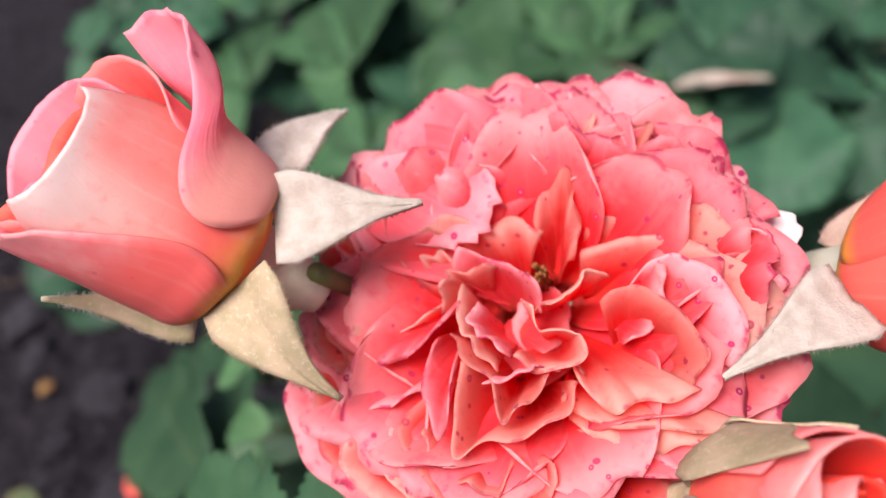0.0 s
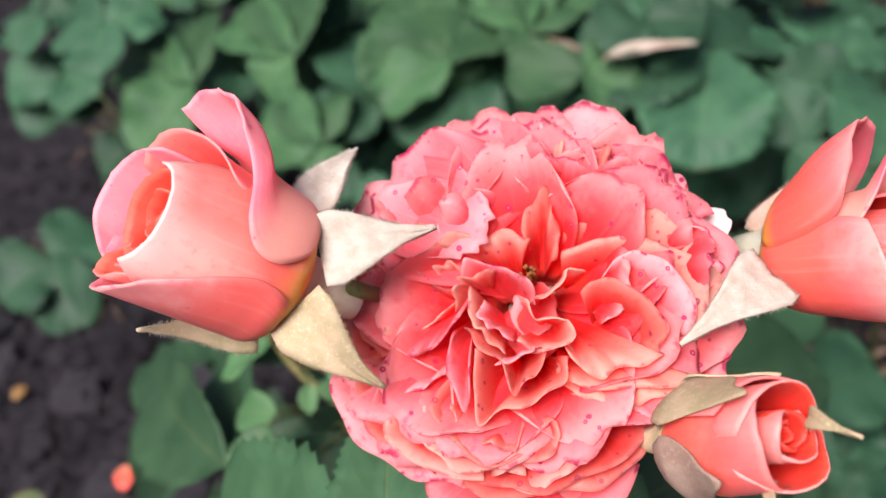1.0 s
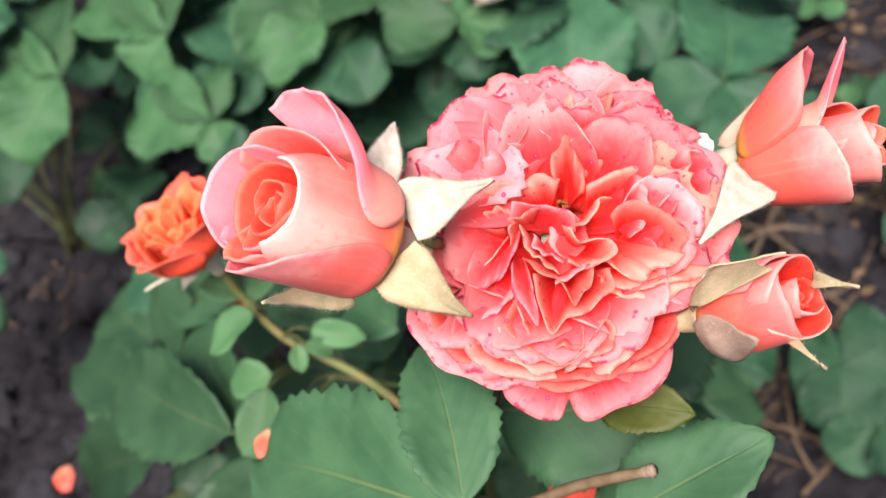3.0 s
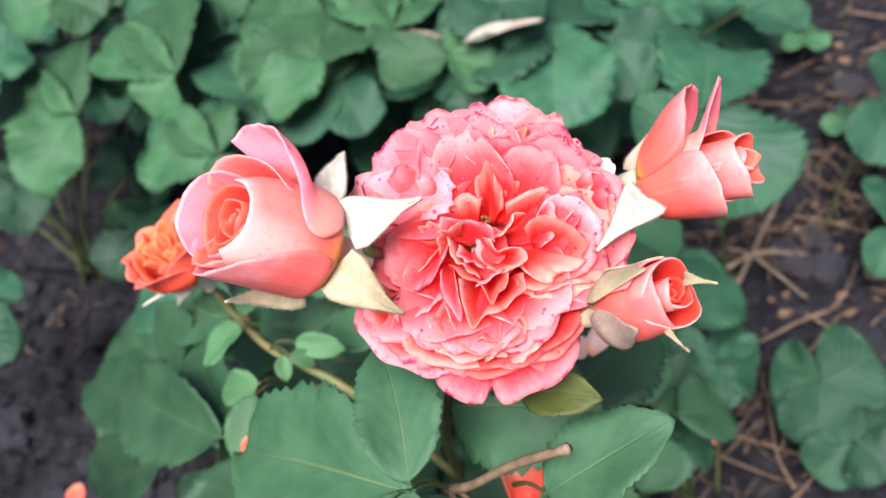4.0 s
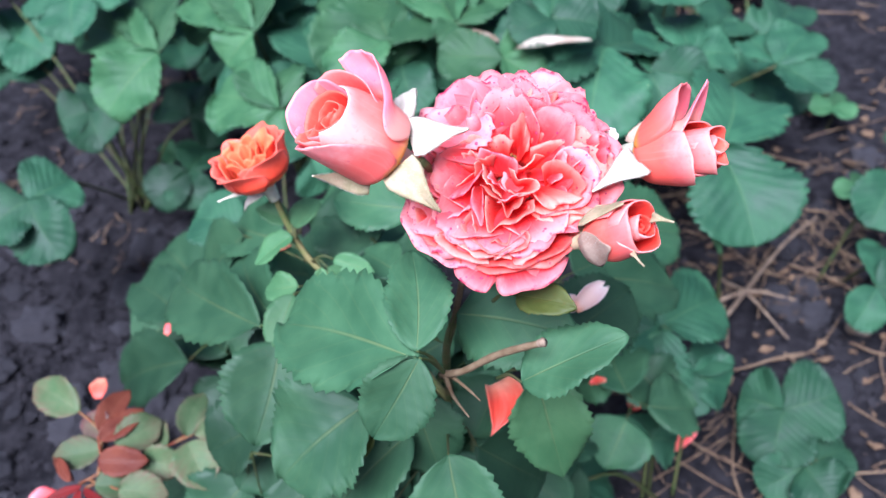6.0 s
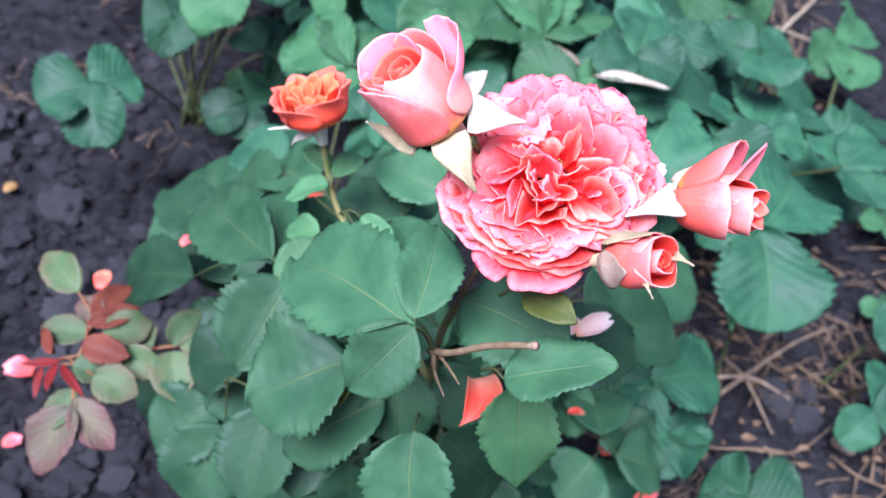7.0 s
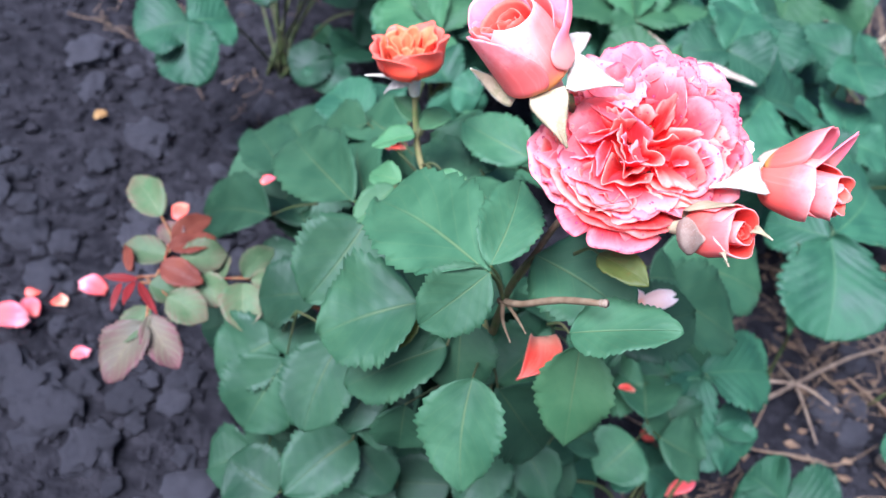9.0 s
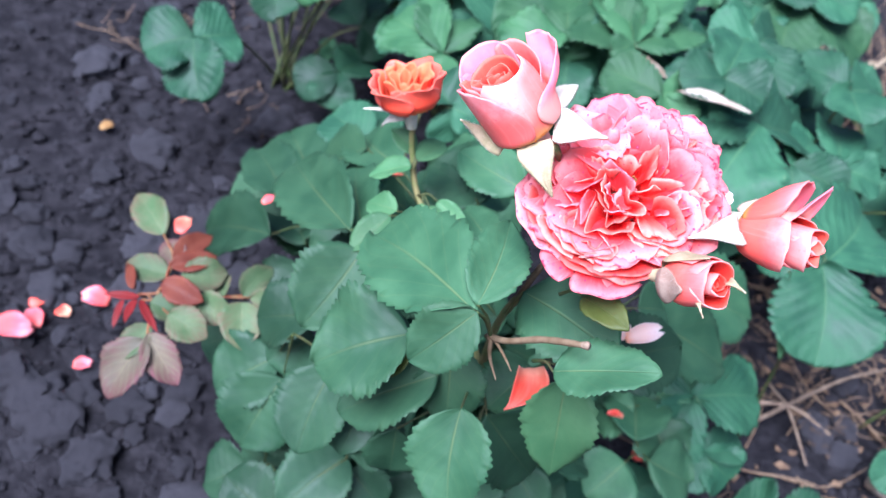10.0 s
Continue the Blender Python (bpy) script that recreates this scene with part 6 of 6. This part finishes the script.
trefoil((-0.046, 0.860, 0.300), ((-0.120, 0.814, 0.280), 0.068), ((-0.027, 0.787, 0.280), 0.055), ((-0.007, 0.870, 0.300), 0.050))
trefoil((0.022, 0.844, 0.360), ((-0.031, 0.948, 0.360), 0.061), ((0.054, 0.917, 0.360), 0.060), ((0.002, 0.817, 0.360), 0.029), mat=STRAW_LIGHT)
trefoil((0.074, 0.788, 0.350), ((0.001, 0.796, 0.350), 0.048), ((0.115, 0.765, 0.330), 0.045), ((0.108, 0.831, 0.350), 0.035), mat=STRAW_LIGHT)
trefoil((0.085, 0.789, 0.320), ((0.051, 0.794, 0.310), 0.029), ((0.120, 0.786, 0.300), 0.035), ((0.081, 0.758, 0.300), 0.035))
trefoil((0.127, 0.818, 0.380), ((0.084, 0.789, 0.380), 0.050), ((0.178, 0.811, 0.380), 0.062), ((0.135, 0.898, 0.400), 0.064))
trefoil((0.246, 0.833, 0.300), ((0.316, 0.832, 0.300), 0.054), ((0.270, 0.921, 0.300), 0.062), ((0.265, 0.775, 0.270), 0.054))
trefoil((0.311, 0.904, 0.280), ((0.299, 1.017, 0.280), 0.060), ((0.365, 0.910, 0.280), 0.058), ((0.311, 0.879, 0.250), 0.058))
trefoil((0.425, 0.928, 0.250), ((0.408, 1.004, 0.250), 0.061), ((0.477, 0.872, 0.250), 0.065), ((0.476, 0.983, 0.270), 0.061))
trefoil((-0.495, 1.156, 0.280), ((-0.552, 1.132, 0.280), 0.077), ((-0.478, 1.224, 0.300), 0.086), ((-0.406, 1.186, 0.280), 0.070))
trefoil((-0.302, 1.085, 0.340), ((-0.406, 1.086, 0.320), 0.079), ((-0.299, 1.219, 0.360), 0.088), ((-0.187, 0.950, 0.340), 0.068))
trefoil((-0.163, 1.077, 0.340), ((-0.213, 0.975, 0.330), 0.075), ((-0.091, 1.080, 0.340), 0.077), ((-0.176, 1.266, 0.340), 0.090), mat=STRAW_LIGHT)
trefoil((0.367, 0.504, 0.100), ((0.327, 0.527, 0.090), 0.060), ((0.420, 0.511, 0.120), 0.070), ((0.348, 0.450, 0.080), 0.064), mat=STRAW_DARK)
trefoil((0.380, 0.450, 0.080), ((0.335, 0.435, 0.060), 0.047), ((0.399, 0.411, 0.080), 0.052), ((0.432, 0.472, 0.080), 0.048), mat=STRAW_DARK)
trefoil((0.567, 0.830, 0.150), ((0.623, 0.909, 0.150), 0.061), ((0.527, 0.760, 0.130), 0.065), ((0.604, 0.797, 0.150), 0.059))
trefoil((0.517, 0.681, 0.100), ((0.486, 0.638, 0.080), 0.043), ((0.552, 0.690, 0.100), 0.056), ((0.551, 0.758, 0.100), 0.057))
trefoil((0.530, 1.535, 0.120), ((0.478, 1.446, 0.120), 0.079), ((0.588, 1.697, 0.120), 0.085), ((0.556, 1.427, 0.110), 0.081), mat=STRAW_LIGHT)
trefoil((0.508, 1.188, 0.140), ((0.459, 1.194, 0.140), 0.074), ((0.569, 1.292, 0.140), 0.071), ((0.525, 1.116, 0.120), 0.081))
trefoil((-0.162, 1.117, 0.211), ((-0.235, 1.133, 0.202), 0.064), ((-0.146, 1.043, 0.202), 0.076), ((-0.108, 1.157, 0.190), 0.062))
trefoil((0.050, 0.903, 0.102), ((-0.014, 0.892, 0.081), 0.065), ((0.091, 0.845, 0.078), 0.069), ((0.087, 0.966, 0.104), 0.073))
trefoil((-0.100, 1.171, 0.155), ((-0.115, 1.255, 0.163), 0.077), ((-0.156, 1.132, 0.153), 0.065), ((-0.047, 1.140, 0.141), 0.075))
trefoil((-0.229, 1.269, 0.146), ((-0.172, 1.253, 0.148), 0.064), ((-0.241, 1.339, 0.151), 0.080), ((-0.281, 1.234, 0.136), 0.073))
trefoil((0.262, 0.963, 0.110), ((0.223, 1.032, 0.117), 0.062), ((0.226, 0.912, 0.096), 0.061), ((0.325, 0.951, 0.111), 0.071))
trefoil((-0.168, 0.921, 0.188), ((-0.126, 0.967, 0.184), 0.068), ((-0.232, 0.942, 0.171), 0.079), ((-0.161, 0.854, 0.189), 0.078))
trefoil((0.084, 0.873, 0.219), ((0.103, 0.950, 0.200), 0.067), ((0.024, 0.861, 0.205), 0.062), ((0.123, 0.820, 0.213), 0.072))
trefoil((-0.267, 1.060, 0.215), ((-0.348, 1.069, 0.208), 0.064), ((-0.240, 0.982, 0.192), 0.076), ((-0.220, 1.105, 0.200), 0.075))
trefoil((-0.440, 1.193, 0.131), ((-0.410, 1.133, 0.125), 0.064), ((-0.401, 1.241, 0.129), 0.065), ((-0.519, 1.214, 0.123), 0.072))
trefoil((-0.386, 1.306, 0.124), ((-0.315, 1.314, 0.108), 0.061), ((-0.421, 1.366, 0.106), 0.071), ((-0.425, 1.250, 0.104), 0.078))
trefoil((0.010, 0.894, 0.104), ((0.087, 0.903, 0.109), 0.079), ((-0.029, 0.959, 0.078), 0.070), ((-0.029, 0.838, 0.103), 0.080))
trefoil((-0.652, 1.109, 0.188), ((-0.589, 1.064, 0.187), 0.076), ((-0.638, 1.177, 0.193), 0.074), ((-0.732, 1.091, 0.193), 0.068))
trefoil((0.278, 1.278, 0.169), ((0.225, 1.225, 0.155), 0.072), ((0.349, 1.251, 0.145), 0.080), ((0.272, 1.356, 0.172), 0.068))
trefoil((0.206, 1.128, 0.153), ((0.247, 1.061, 0.128), 0.061), ((0.246, 1.188, 0.147), 0.065), ((0.134, 1.139, 0.150), 0.072))
trefoil((-0.359, 1.179, 0.124), ((-0.322, 1.246, 0.129), 0.069), ((-0.427, 1.185, 0.128), 0.073), ((-0.334, 1.113, 0.106), 0.076))
trefoil((0.008, 0.988, 0.116), ((-0.073, 0.990, 0.119), 0.074), ((0.034, 0.926, 0.122), 0.063), ((0.053, 1.037, 0.106), 0.064))
trefoil((-0.212, 1.152, 0.159), ((-0.246, 1.229, 0.162), 0.069), ((-0.252, 1.106, 0.140), 0.077), ((-0.138, 1.128, 0.134), 0.071))
trefoil((-0.348, 1.240, 0.102), ((-0.308, 1.285, 0.093), 0.077), ((-0.409, 1.258, 0.087), 0.061), ((-0.338, 1.169, 0.098), 0.073))
trefoil((0.102, 1.248, 0.215), ((0.073, 1.182, 0.196), 0.064), ((0.173, 1.249, 0.190), 0.074), ((0.073, 1.308, 0.197), 0.067))
trefoil((0.157, 1.096, 0.174), ((0.159, 1.016, 0.160), 0.078), ((0.231, 1.133, 0.148), 0.074), ((0.101, 1.140, 0.153), 0.073))
trefoil((0.433, 1.020, 0.168), ((0.493, 0.962, 0.169), 0.069), ((0.454, 1.081, 0.165), 0.074), ((0.357, 1.012, 0.170), 0.074))
trefoil((-0.473, 1.297, 0.218), ((-0.394, 1.285, 0.209), 0.066), ((-0.496, 1.375, 0.223), 0.067), ((-0.526, 1.251, 0.195), 0.071))
trefoil((0.249, 1.078, 0.103), ((0.278, 1.004, 0.078), 0.063), ((0.304, 1.135, 0.088), 0.063), ((0.180, 1.103, 0.083), 0.074))
trefoil((-0.110, 1.323, 0.110), ((-0.098, 1.389, 0.103), 0.075), ((-0.180, 1.305, 0.106), 0.077), ((-0.067, 1.270, 0.104), 0.068))
trefoil((-0.005, 0.927, 0.164), ((-0.066, 0.925, 0.160), 0.079), ((0.025, 0.863, 0.156), 0.076), ((0.041, 0.982, 0.157), 0.074))
trefoil((-0.664, 1.106, 0.150), ((-0.600, 1.087, 0.154), 0.069), ((-0.675, 1.176, 0.129), 0.076), ((-0.724, 1.066, 0.154), 0.066))
trefoil((-0.501, 1.147, 0.211), ((-0.459, 1.191, 0.211), 0.064), ((-0.574, 1.172, 0.192), 0.066), ((-0.494, 1.072, 0.197), 0.062))
trefoil((0.200, 0.885, 0.161), ((0.200, 0.958, 0.142), 0.069), ((0.136, 0.856, 0.149), 0.071), ((0.250, 0.843, 0.143), 0.073))
trefoil((0.080, 1.101, 0.202), ((0.030, 1.058, 0.204), 0.075), ((0.155, 1.065, 0.203), 0.066), ((0.081, 1.184, 0.185), 0.064))
trefoil((-0.823, 1.719, 0.275), ((-0.784, 1.777, 0.253), 0.073), ((-0.901, 1.733, 0.276), 0.059), ((-0.806, 1.655, 0.268), 0.058), mat=STRAW_LIGHT)
trefoil((-0.875, 1.401, 0.350), ((-0.837, 1.330, 0.351), 0.059), ((-0.829, 1.461, 0.334), 0.070), ((-0.955, 1.419, 0.353), 0.057))
trefoil((-0.066, 1.173, 0.291), ((-0.039, 1.228, 0.282), 0.074), ((-0.140, 1.174, 0.294), 0.061), ((-0.037, 1.104, 0.295), 0.073))
trefoil((0.221, 1.277, 0.278), ((0.169, 1.240, 0.268), 0.061), ((0.274, 1.247, 0.279), 0.056), ((0.227, 1.344, 0.273), 0.066), mat=STRAW_LIGHT)
trefoil((-0.235, 1.208, 0.360), ((-0.213, 1.269, 0.349), 0.068), ((-0.304, 1.202, 0.344), 0.070), ((-0.199, 1.144, 0.344), 0.073))
trefoil((-1.232, 1.900, 0.252), ((-1.226, 1.835, 0.247), 0.062), ((-1.170, 1.936, 0.233), 0.056), ((-1.299, 1.948, 0.249), 0.074))
trefoil((0.090, 1.162, 0.223), ((0.070, 1.239, 0.229), 0.063), ((0.031, 1.115, 0.228), 0.071), ((0.147, 1.133, 0.208), 0.064), mat=STRAW_LIGHT)
trefoil((-0.730, 1.244, 0.355), ((-0.759, 1.297, 0.334), 0.058), ((-0.770, 1.188, 0.355), 0.061), ((-0.647, 1.227, 0.329), 0.063))
trefoil((-1.010, 1.945, 0.228), ((-0.979, 2.001, 0.225), 0.056), ((-1.076, 1.951, 0.219), 0.075), ((-0.985, 1.876, 0.206), 0.070))
trefoil((-0.277, 1.029, 0.287), ((-0.274, 1.090, 0.277), 0.063), ((-0.353, 0.999, 0.267), 0.072), ((-0.233, 0.987, 0.279), 0.060), mat=STRAW_LIGHT)
trefoil((-0.799, 1.678, 0.252), ((-0.757, 1.633, 0.235), 0.074), ((-0.767, 1.757, 0.244), 0.063), ((-0.875, 1.675, 0.257), 0.071))
trefoil((0.098, 1.406, 0.233), ((0.118, 1.486, 0.237), 0.073), ((0.023, 1.392, 0.218), 0.071), ((0.144, 1.340, 0.228), 0.066))
trefoil((-0.013, 1.237, 0.258), ((0.042, 1.208, 0.263), 0.074), ((-0.008, 1.313, 0.264), 0.056), ((-0.072, 1.214, 0.261), 0.074), mat=STRAW_LIGHT)
trefoil((-0.034, 1.744, 0.243), ((-0.086, 1.685, 0.236), 0.074), ((0.024, 1.726, 0.228), 0.073), ((-0.045, 1.825, 0.215), 0.057))
trefoil((0.159, 0.994, 0.343), ((0.097, 0.974, 0.346), 0.068), ((0.214, 0.934, 0.326), 0.070), ((0.187, 1.062, 0.333), 0.056))
trefoil((-0.953, 1.277, 0.288), ((-0.912, 1.229, 0.284), 0.062), ((-0.923, 1.344, 0.288), 0.055), ((-1.034, 1.276, 0.291), 0.057), mat=STRAW_LIGHT)
trefoil((-0.155, 1.254, 0.330), ((-0.182, 1.321, 0.313), 0.074), ((-0.198, 1.208, 0.311), 0.067), ((-0.086, 1.230, 0.334), 0.064))
trefoil((0.236, 1.238, 0.229), ((0.285, 1.192, 0.212), 0.072), ((0.261, 1.314, 0.217), 0.058), ((0.172, 1.231, 0.232), 0.058))
trefoil((-0.252, 1.384, 0.296), ((-0.203, 1.350, 0.294), 0.061), ((-0.239, 1.455, 0.288), 0.069), ((-0.312, 1.369, 0.288), 0.060), mat=STRAW_LIGHT)
trefoil((0.212, 1.241, 0.327), ((0.289, 1.234, 0.322), 0.067), ((0.185, 1.319, 0.310), 0.064), ((0.164, 1.194, 0.331), 0.072))
trefoil((0.147, 1.213, 0.282), ((0.191, 1.267, 0.282), 0.068), ((0.087, 1.229, 0.264), 0.058), ((0.158, 1.150, 0.283), 0.073))
trefoil((-0.417, 1.301, 0.269), ((-0.468, 1.253, 0.247), 0.074), ((-0.346, 1.272, 0.249), 0.062), ((-0.420, 1.362, 0.256), 0.055), mat=STRAW_LIGHT)
trefoil((0.287, 0.993, 0.332), ((0.309, 0.933, 0.337), 0.067), ((0.339, 1.046, 0.323), 0.074), ((0.208, 1.022, 0.331), 0.057))
trefoil((-0.004, 1.092, 0.324), ((-0.054, 1.046, 0.326), 0.074), ((0.065, 1.062, 0.312), 0.073), ((-0.006, 1.159, 0.322), 0.060))
trefoil((-0.372, 1.056, 0.360), ((-0.315, 1.015, 0.348), 0.071), ((-0.357, 1.125, 0.344), 0.055), ((-0.443, 1.040, 0.340), 0.069), mat=STRAW_LIGHT)
trefoil((-0.056, 1.194, 0.353), ((-0.100, 1.151, 0.336), 0.074), ((0.022, 1.164, 0.361), 0.067), ((-0.059, 1.257, 0.340), 0.060))
trefoil((-0.457, 0.945, 0.345), ((-0.445, 0.880, 0.326), 0.061), ((-0.404, 0.981, 0.350), 0.071), ((-0.520, 0.983, 0.342), 0.074))
trefoil((-0.648, 1.418, 0.242), ((-0.592, 1.457, 0.219), 0.057), ((-0.721, 1.462, 0.215), 0.061), ((-0.656, 1.341, 0.246), 0.070), mat=STRAW_LIGHT)
trefoil((0.014, 0.929, 0.343), ((-0.001, 0.853, 0.335), 0.069), ((0.084, 0.946, 0.336), 0.058), ((-0.031, 0.986, 0.345), 0.056))
trefoil((-0.672, 1.158, 0.256), ((-0.736, 1.209, 0.252), 0.062), ((-0.690, 1.090, 0.243), 0.056), ((-0.613, 1.168, 0.259), 0.074))
trefoil((-0.840, 1.478, 0.339), ((-0.808, 1.412, 0.321), 0.065), ((-0.799, 1.529, 0.337), 0.072), ((-0.915, 1.498, 0.346), 0.073), mat=STRAW_LIGHT)
trefoil((-0.046, 1.298, 0.340), ((-0.090, 1.228, 0.323), 0.068), ((0.034, 1.288, 0.324), 0.073), ((-0.071, 1.376, 0.344), 0.068))
trefoil((0.043, 1.196, 0.294), ((0.105, 1.191, 0.282), 0.069), ((0.018, 1.266, 0.285), 0.067), ((-0.003, 1.151, 0.278), 0.056), mat=STRAW_LIGHT)


# ---- fallen petals ----
fallen_petal((-0.460, 0.344, 0.039), 0.049, 20, FALLEN, "large coral-pink petal lying on dark soil")
fallen_petal((-0.468, 0.398, 0.029), 0.030, 80, FALLEN_RED, "small coral petal lying on dark soil")
fallen_petal((-0.458, 0.373, 0.029), 0.029, 140, FALLEN, "pink fallen petal lying on dark soil")
fallen_petal((-0.439, 0.397, 0.023), 0.020, 10, FALLEN_RED, "small orange-red petal lying on dark soil")
fallen_petal((-0.421, 0.428, 0.029), 0.034, 200, FALLEN, "pale pink fallen petal lying on dark soil")
fallen_petal((-0.374, 0.348, 0.029), 0.021, 30, FALLEN, "bright pink petal on soil clods")
fallen_petal((-0.365, 0.524, 0.105), 0.027, 100, FALLEN_RED, "red petal caught above the soil")
fallen_petal((-0.218, 0.442, 0.298), 0.016, 60, FALLEN, "tiny pink petal on a rose leaf")
fallen_petal((-0.104, 0.433, 0.405), 0.019, 30, FALLEN_RED, "small red petal among the leaves")
fallen_petal((-0.066, 0.285, 0.475), 0.015, 70, FALLEN_RED, "small orange petal between leaves")
fallen_petal((0.141, 0.362, 0.330), 0.014, 10, FALLEN_RED, "dark coral petal below the leaves")
fallen_petal((0.221, 0.520, 0.100), 0.033, 50, FALLEN_RED, "orange-red petal on the ground")
fallen_petal((0.271, 0.524, 0.039), 0.054, 60, FALLEN, "bright pink petal curled on the ground")
fallen_petal((-0.598, 0.690, 0.017), 0.02, 60, OCHRE, "tiny yellowed leaf scrap on soil")

# ---- larger fallen petals and dry leaves ----
def long_petal(base, tip, width, mat, label, category, name, facing=(0, -0.5, 0.85), **kw):
    P = leaflet_points(base, tip, width, facing, seed_next(), teeth=3, tooth=0.02, nu=16, nv=9, **kw)
    return tagged(part(name, sheet(name, P, 0.0006), [mat, mat]), label, category)


def curled_petal(foot, tip, width, cup, mats, label, facing=(0, -0.5, 0.85), **kw):
    """A fallen petal with its sides rolled in, lying from foot to tip."""
    foot, tip = np.array(foot), np.array(tip)
    L = np.linalg.norm(tip - foot)
    P = petal_points(L, width, 12, -14, cup, seed_next(), ruffle=0.06, ragged=0.03, **kw)
    x = (tip - foot) / L
    z = np.array(facing) - x * x.dot(np.array(facing))
    z /= np.linalg.norm(z)
    Q = foot + P @ np.array([x, np.cross(z, x), z])
    return tagged(part("fallen_petal", sheet("fallen_petal", Q, 0.0005), mats), label, "petal", "fallen petals")


def cornered_petal(foot, left, right, corner, mats, label):
    """A stiff folded petal between four corners, its left side rolled over."""
    rn = np.random.RandomState(seed_next())
    foot, left, right, corner = (np.array(p, float) for p in (foot, left, right, corner))
    u = np.linspace(0, 1, 13)[:, None, None]
    v = np.linspace(0, 1, 13)[None, :, None]
    far = foot * 2 * (u - 0.5) * (u - 1) - corner * 4 * u * (u - 1) + right * 2 * u * (u - 0.5)
    P = (foot * (1 - u) + left * u) * (1 - v) + far * v
    n = np.cross(right - left, left - foot)
    n /= np.linalg.norm(n)
    roll = (u + 0.15) * 0.0045 * np.exp(-(v / 0.16) ** 2) + 0.002 * np.exp(-((1 - v) / 0.2) ** 2) - 0.0035 * np.sin(np.pi * v) + 0.0008 * waves(v * 2 + u, rn, 3, 1, 3)
    inward = (right - left) * 0.12 * np.exp(-(v / 0.1) ** 2)
    return tagged(part("fallen_petal", sheet("fallen_petal", P + n * roll + inward, 0.0005), mats), label, "petal", "fallen petals")


cornered_petal((0.0559, 0.2206, 0.4625), (0.0514, 0.2443, 0.4745), (0.0667, 0.2505, 0.4785), (0.0738, 0.2372, 0.4722), [FALLEN_RED, FALLEN_RED], "fallen folded red-orange petal resting on a rose leaf")
curled_petal((0.1078, 0.305, 0.474), (0.128, 0.3194, 0.482), 0.017, 130, [FALLEN_PALE, FALLEN_PALE], "faded pink-white petal caught on a rose leaf", notch=0.15, narrow=0.4)
curled_petal((0.1082, 0.3063, 0.474), (0.0992, 0.306, 0.482), 0.014, 70, [FALLEN_PALE, FALLEN_PALE], "small cream petal scrap caught on a leaf", notch=0.25, narrow=0.3)
long_petal((0.086, 0.779, 0.366), (0.167, 0.767, 0.380), 0.013, DRY, "curled pale dry leaf lying on strawberry leaves", "dry leaf", "dry_leaf", fold=0.9, wave=0.12, pointed=True, droop=-0.1)
long_petal((0.03, 0.838, 0.352), (0.072, 0.815, 0.352), 0.012, DRY, "brown curled dry leaf between strawberry leaves", "dry leaf", "dry_leaf", fold=0.9, wave=0.12, pointed=True, droop=-0.1)


def weed(x, y, z, size):
    ob = thing("clover_seedling", (x, y, heap(x, y)), "small bright green clover seedling on dry soil", "weed", "clover seedlings")
    part("stalk", from_data("stalk", [tube_data([(x, y, heap(x, y)), (x + 0.005, y, z * 0.6), (x, y, z)], 0.001, 0.0008, 6)]), [PETIOLE], ob)
    for k in range(3):
        a = k * 2.09 + x * 9
        tip = (x + size * math.cos(a), y + size * math.sin(a), z + 0.004)
        part("leaflet", sheet("leaflet", leaflet_points((x, y, z), tip, size * 0.95, (0, -0.4, 0.9), seed_next(), tooth=0.0, round_tip=1.0, nu=14, nv=7), 0.0004), [STRAW_LIGHT, LEAF_BACK], ob)


weed(0.585, 0.93, 0.04, 0.035)
weed(0.60, 1.12, 0.05, 0.04)
weed(0.58, 1.17, 0.04, 0.035)
weed(-0.42, 1.02, 0.04, 0.03)
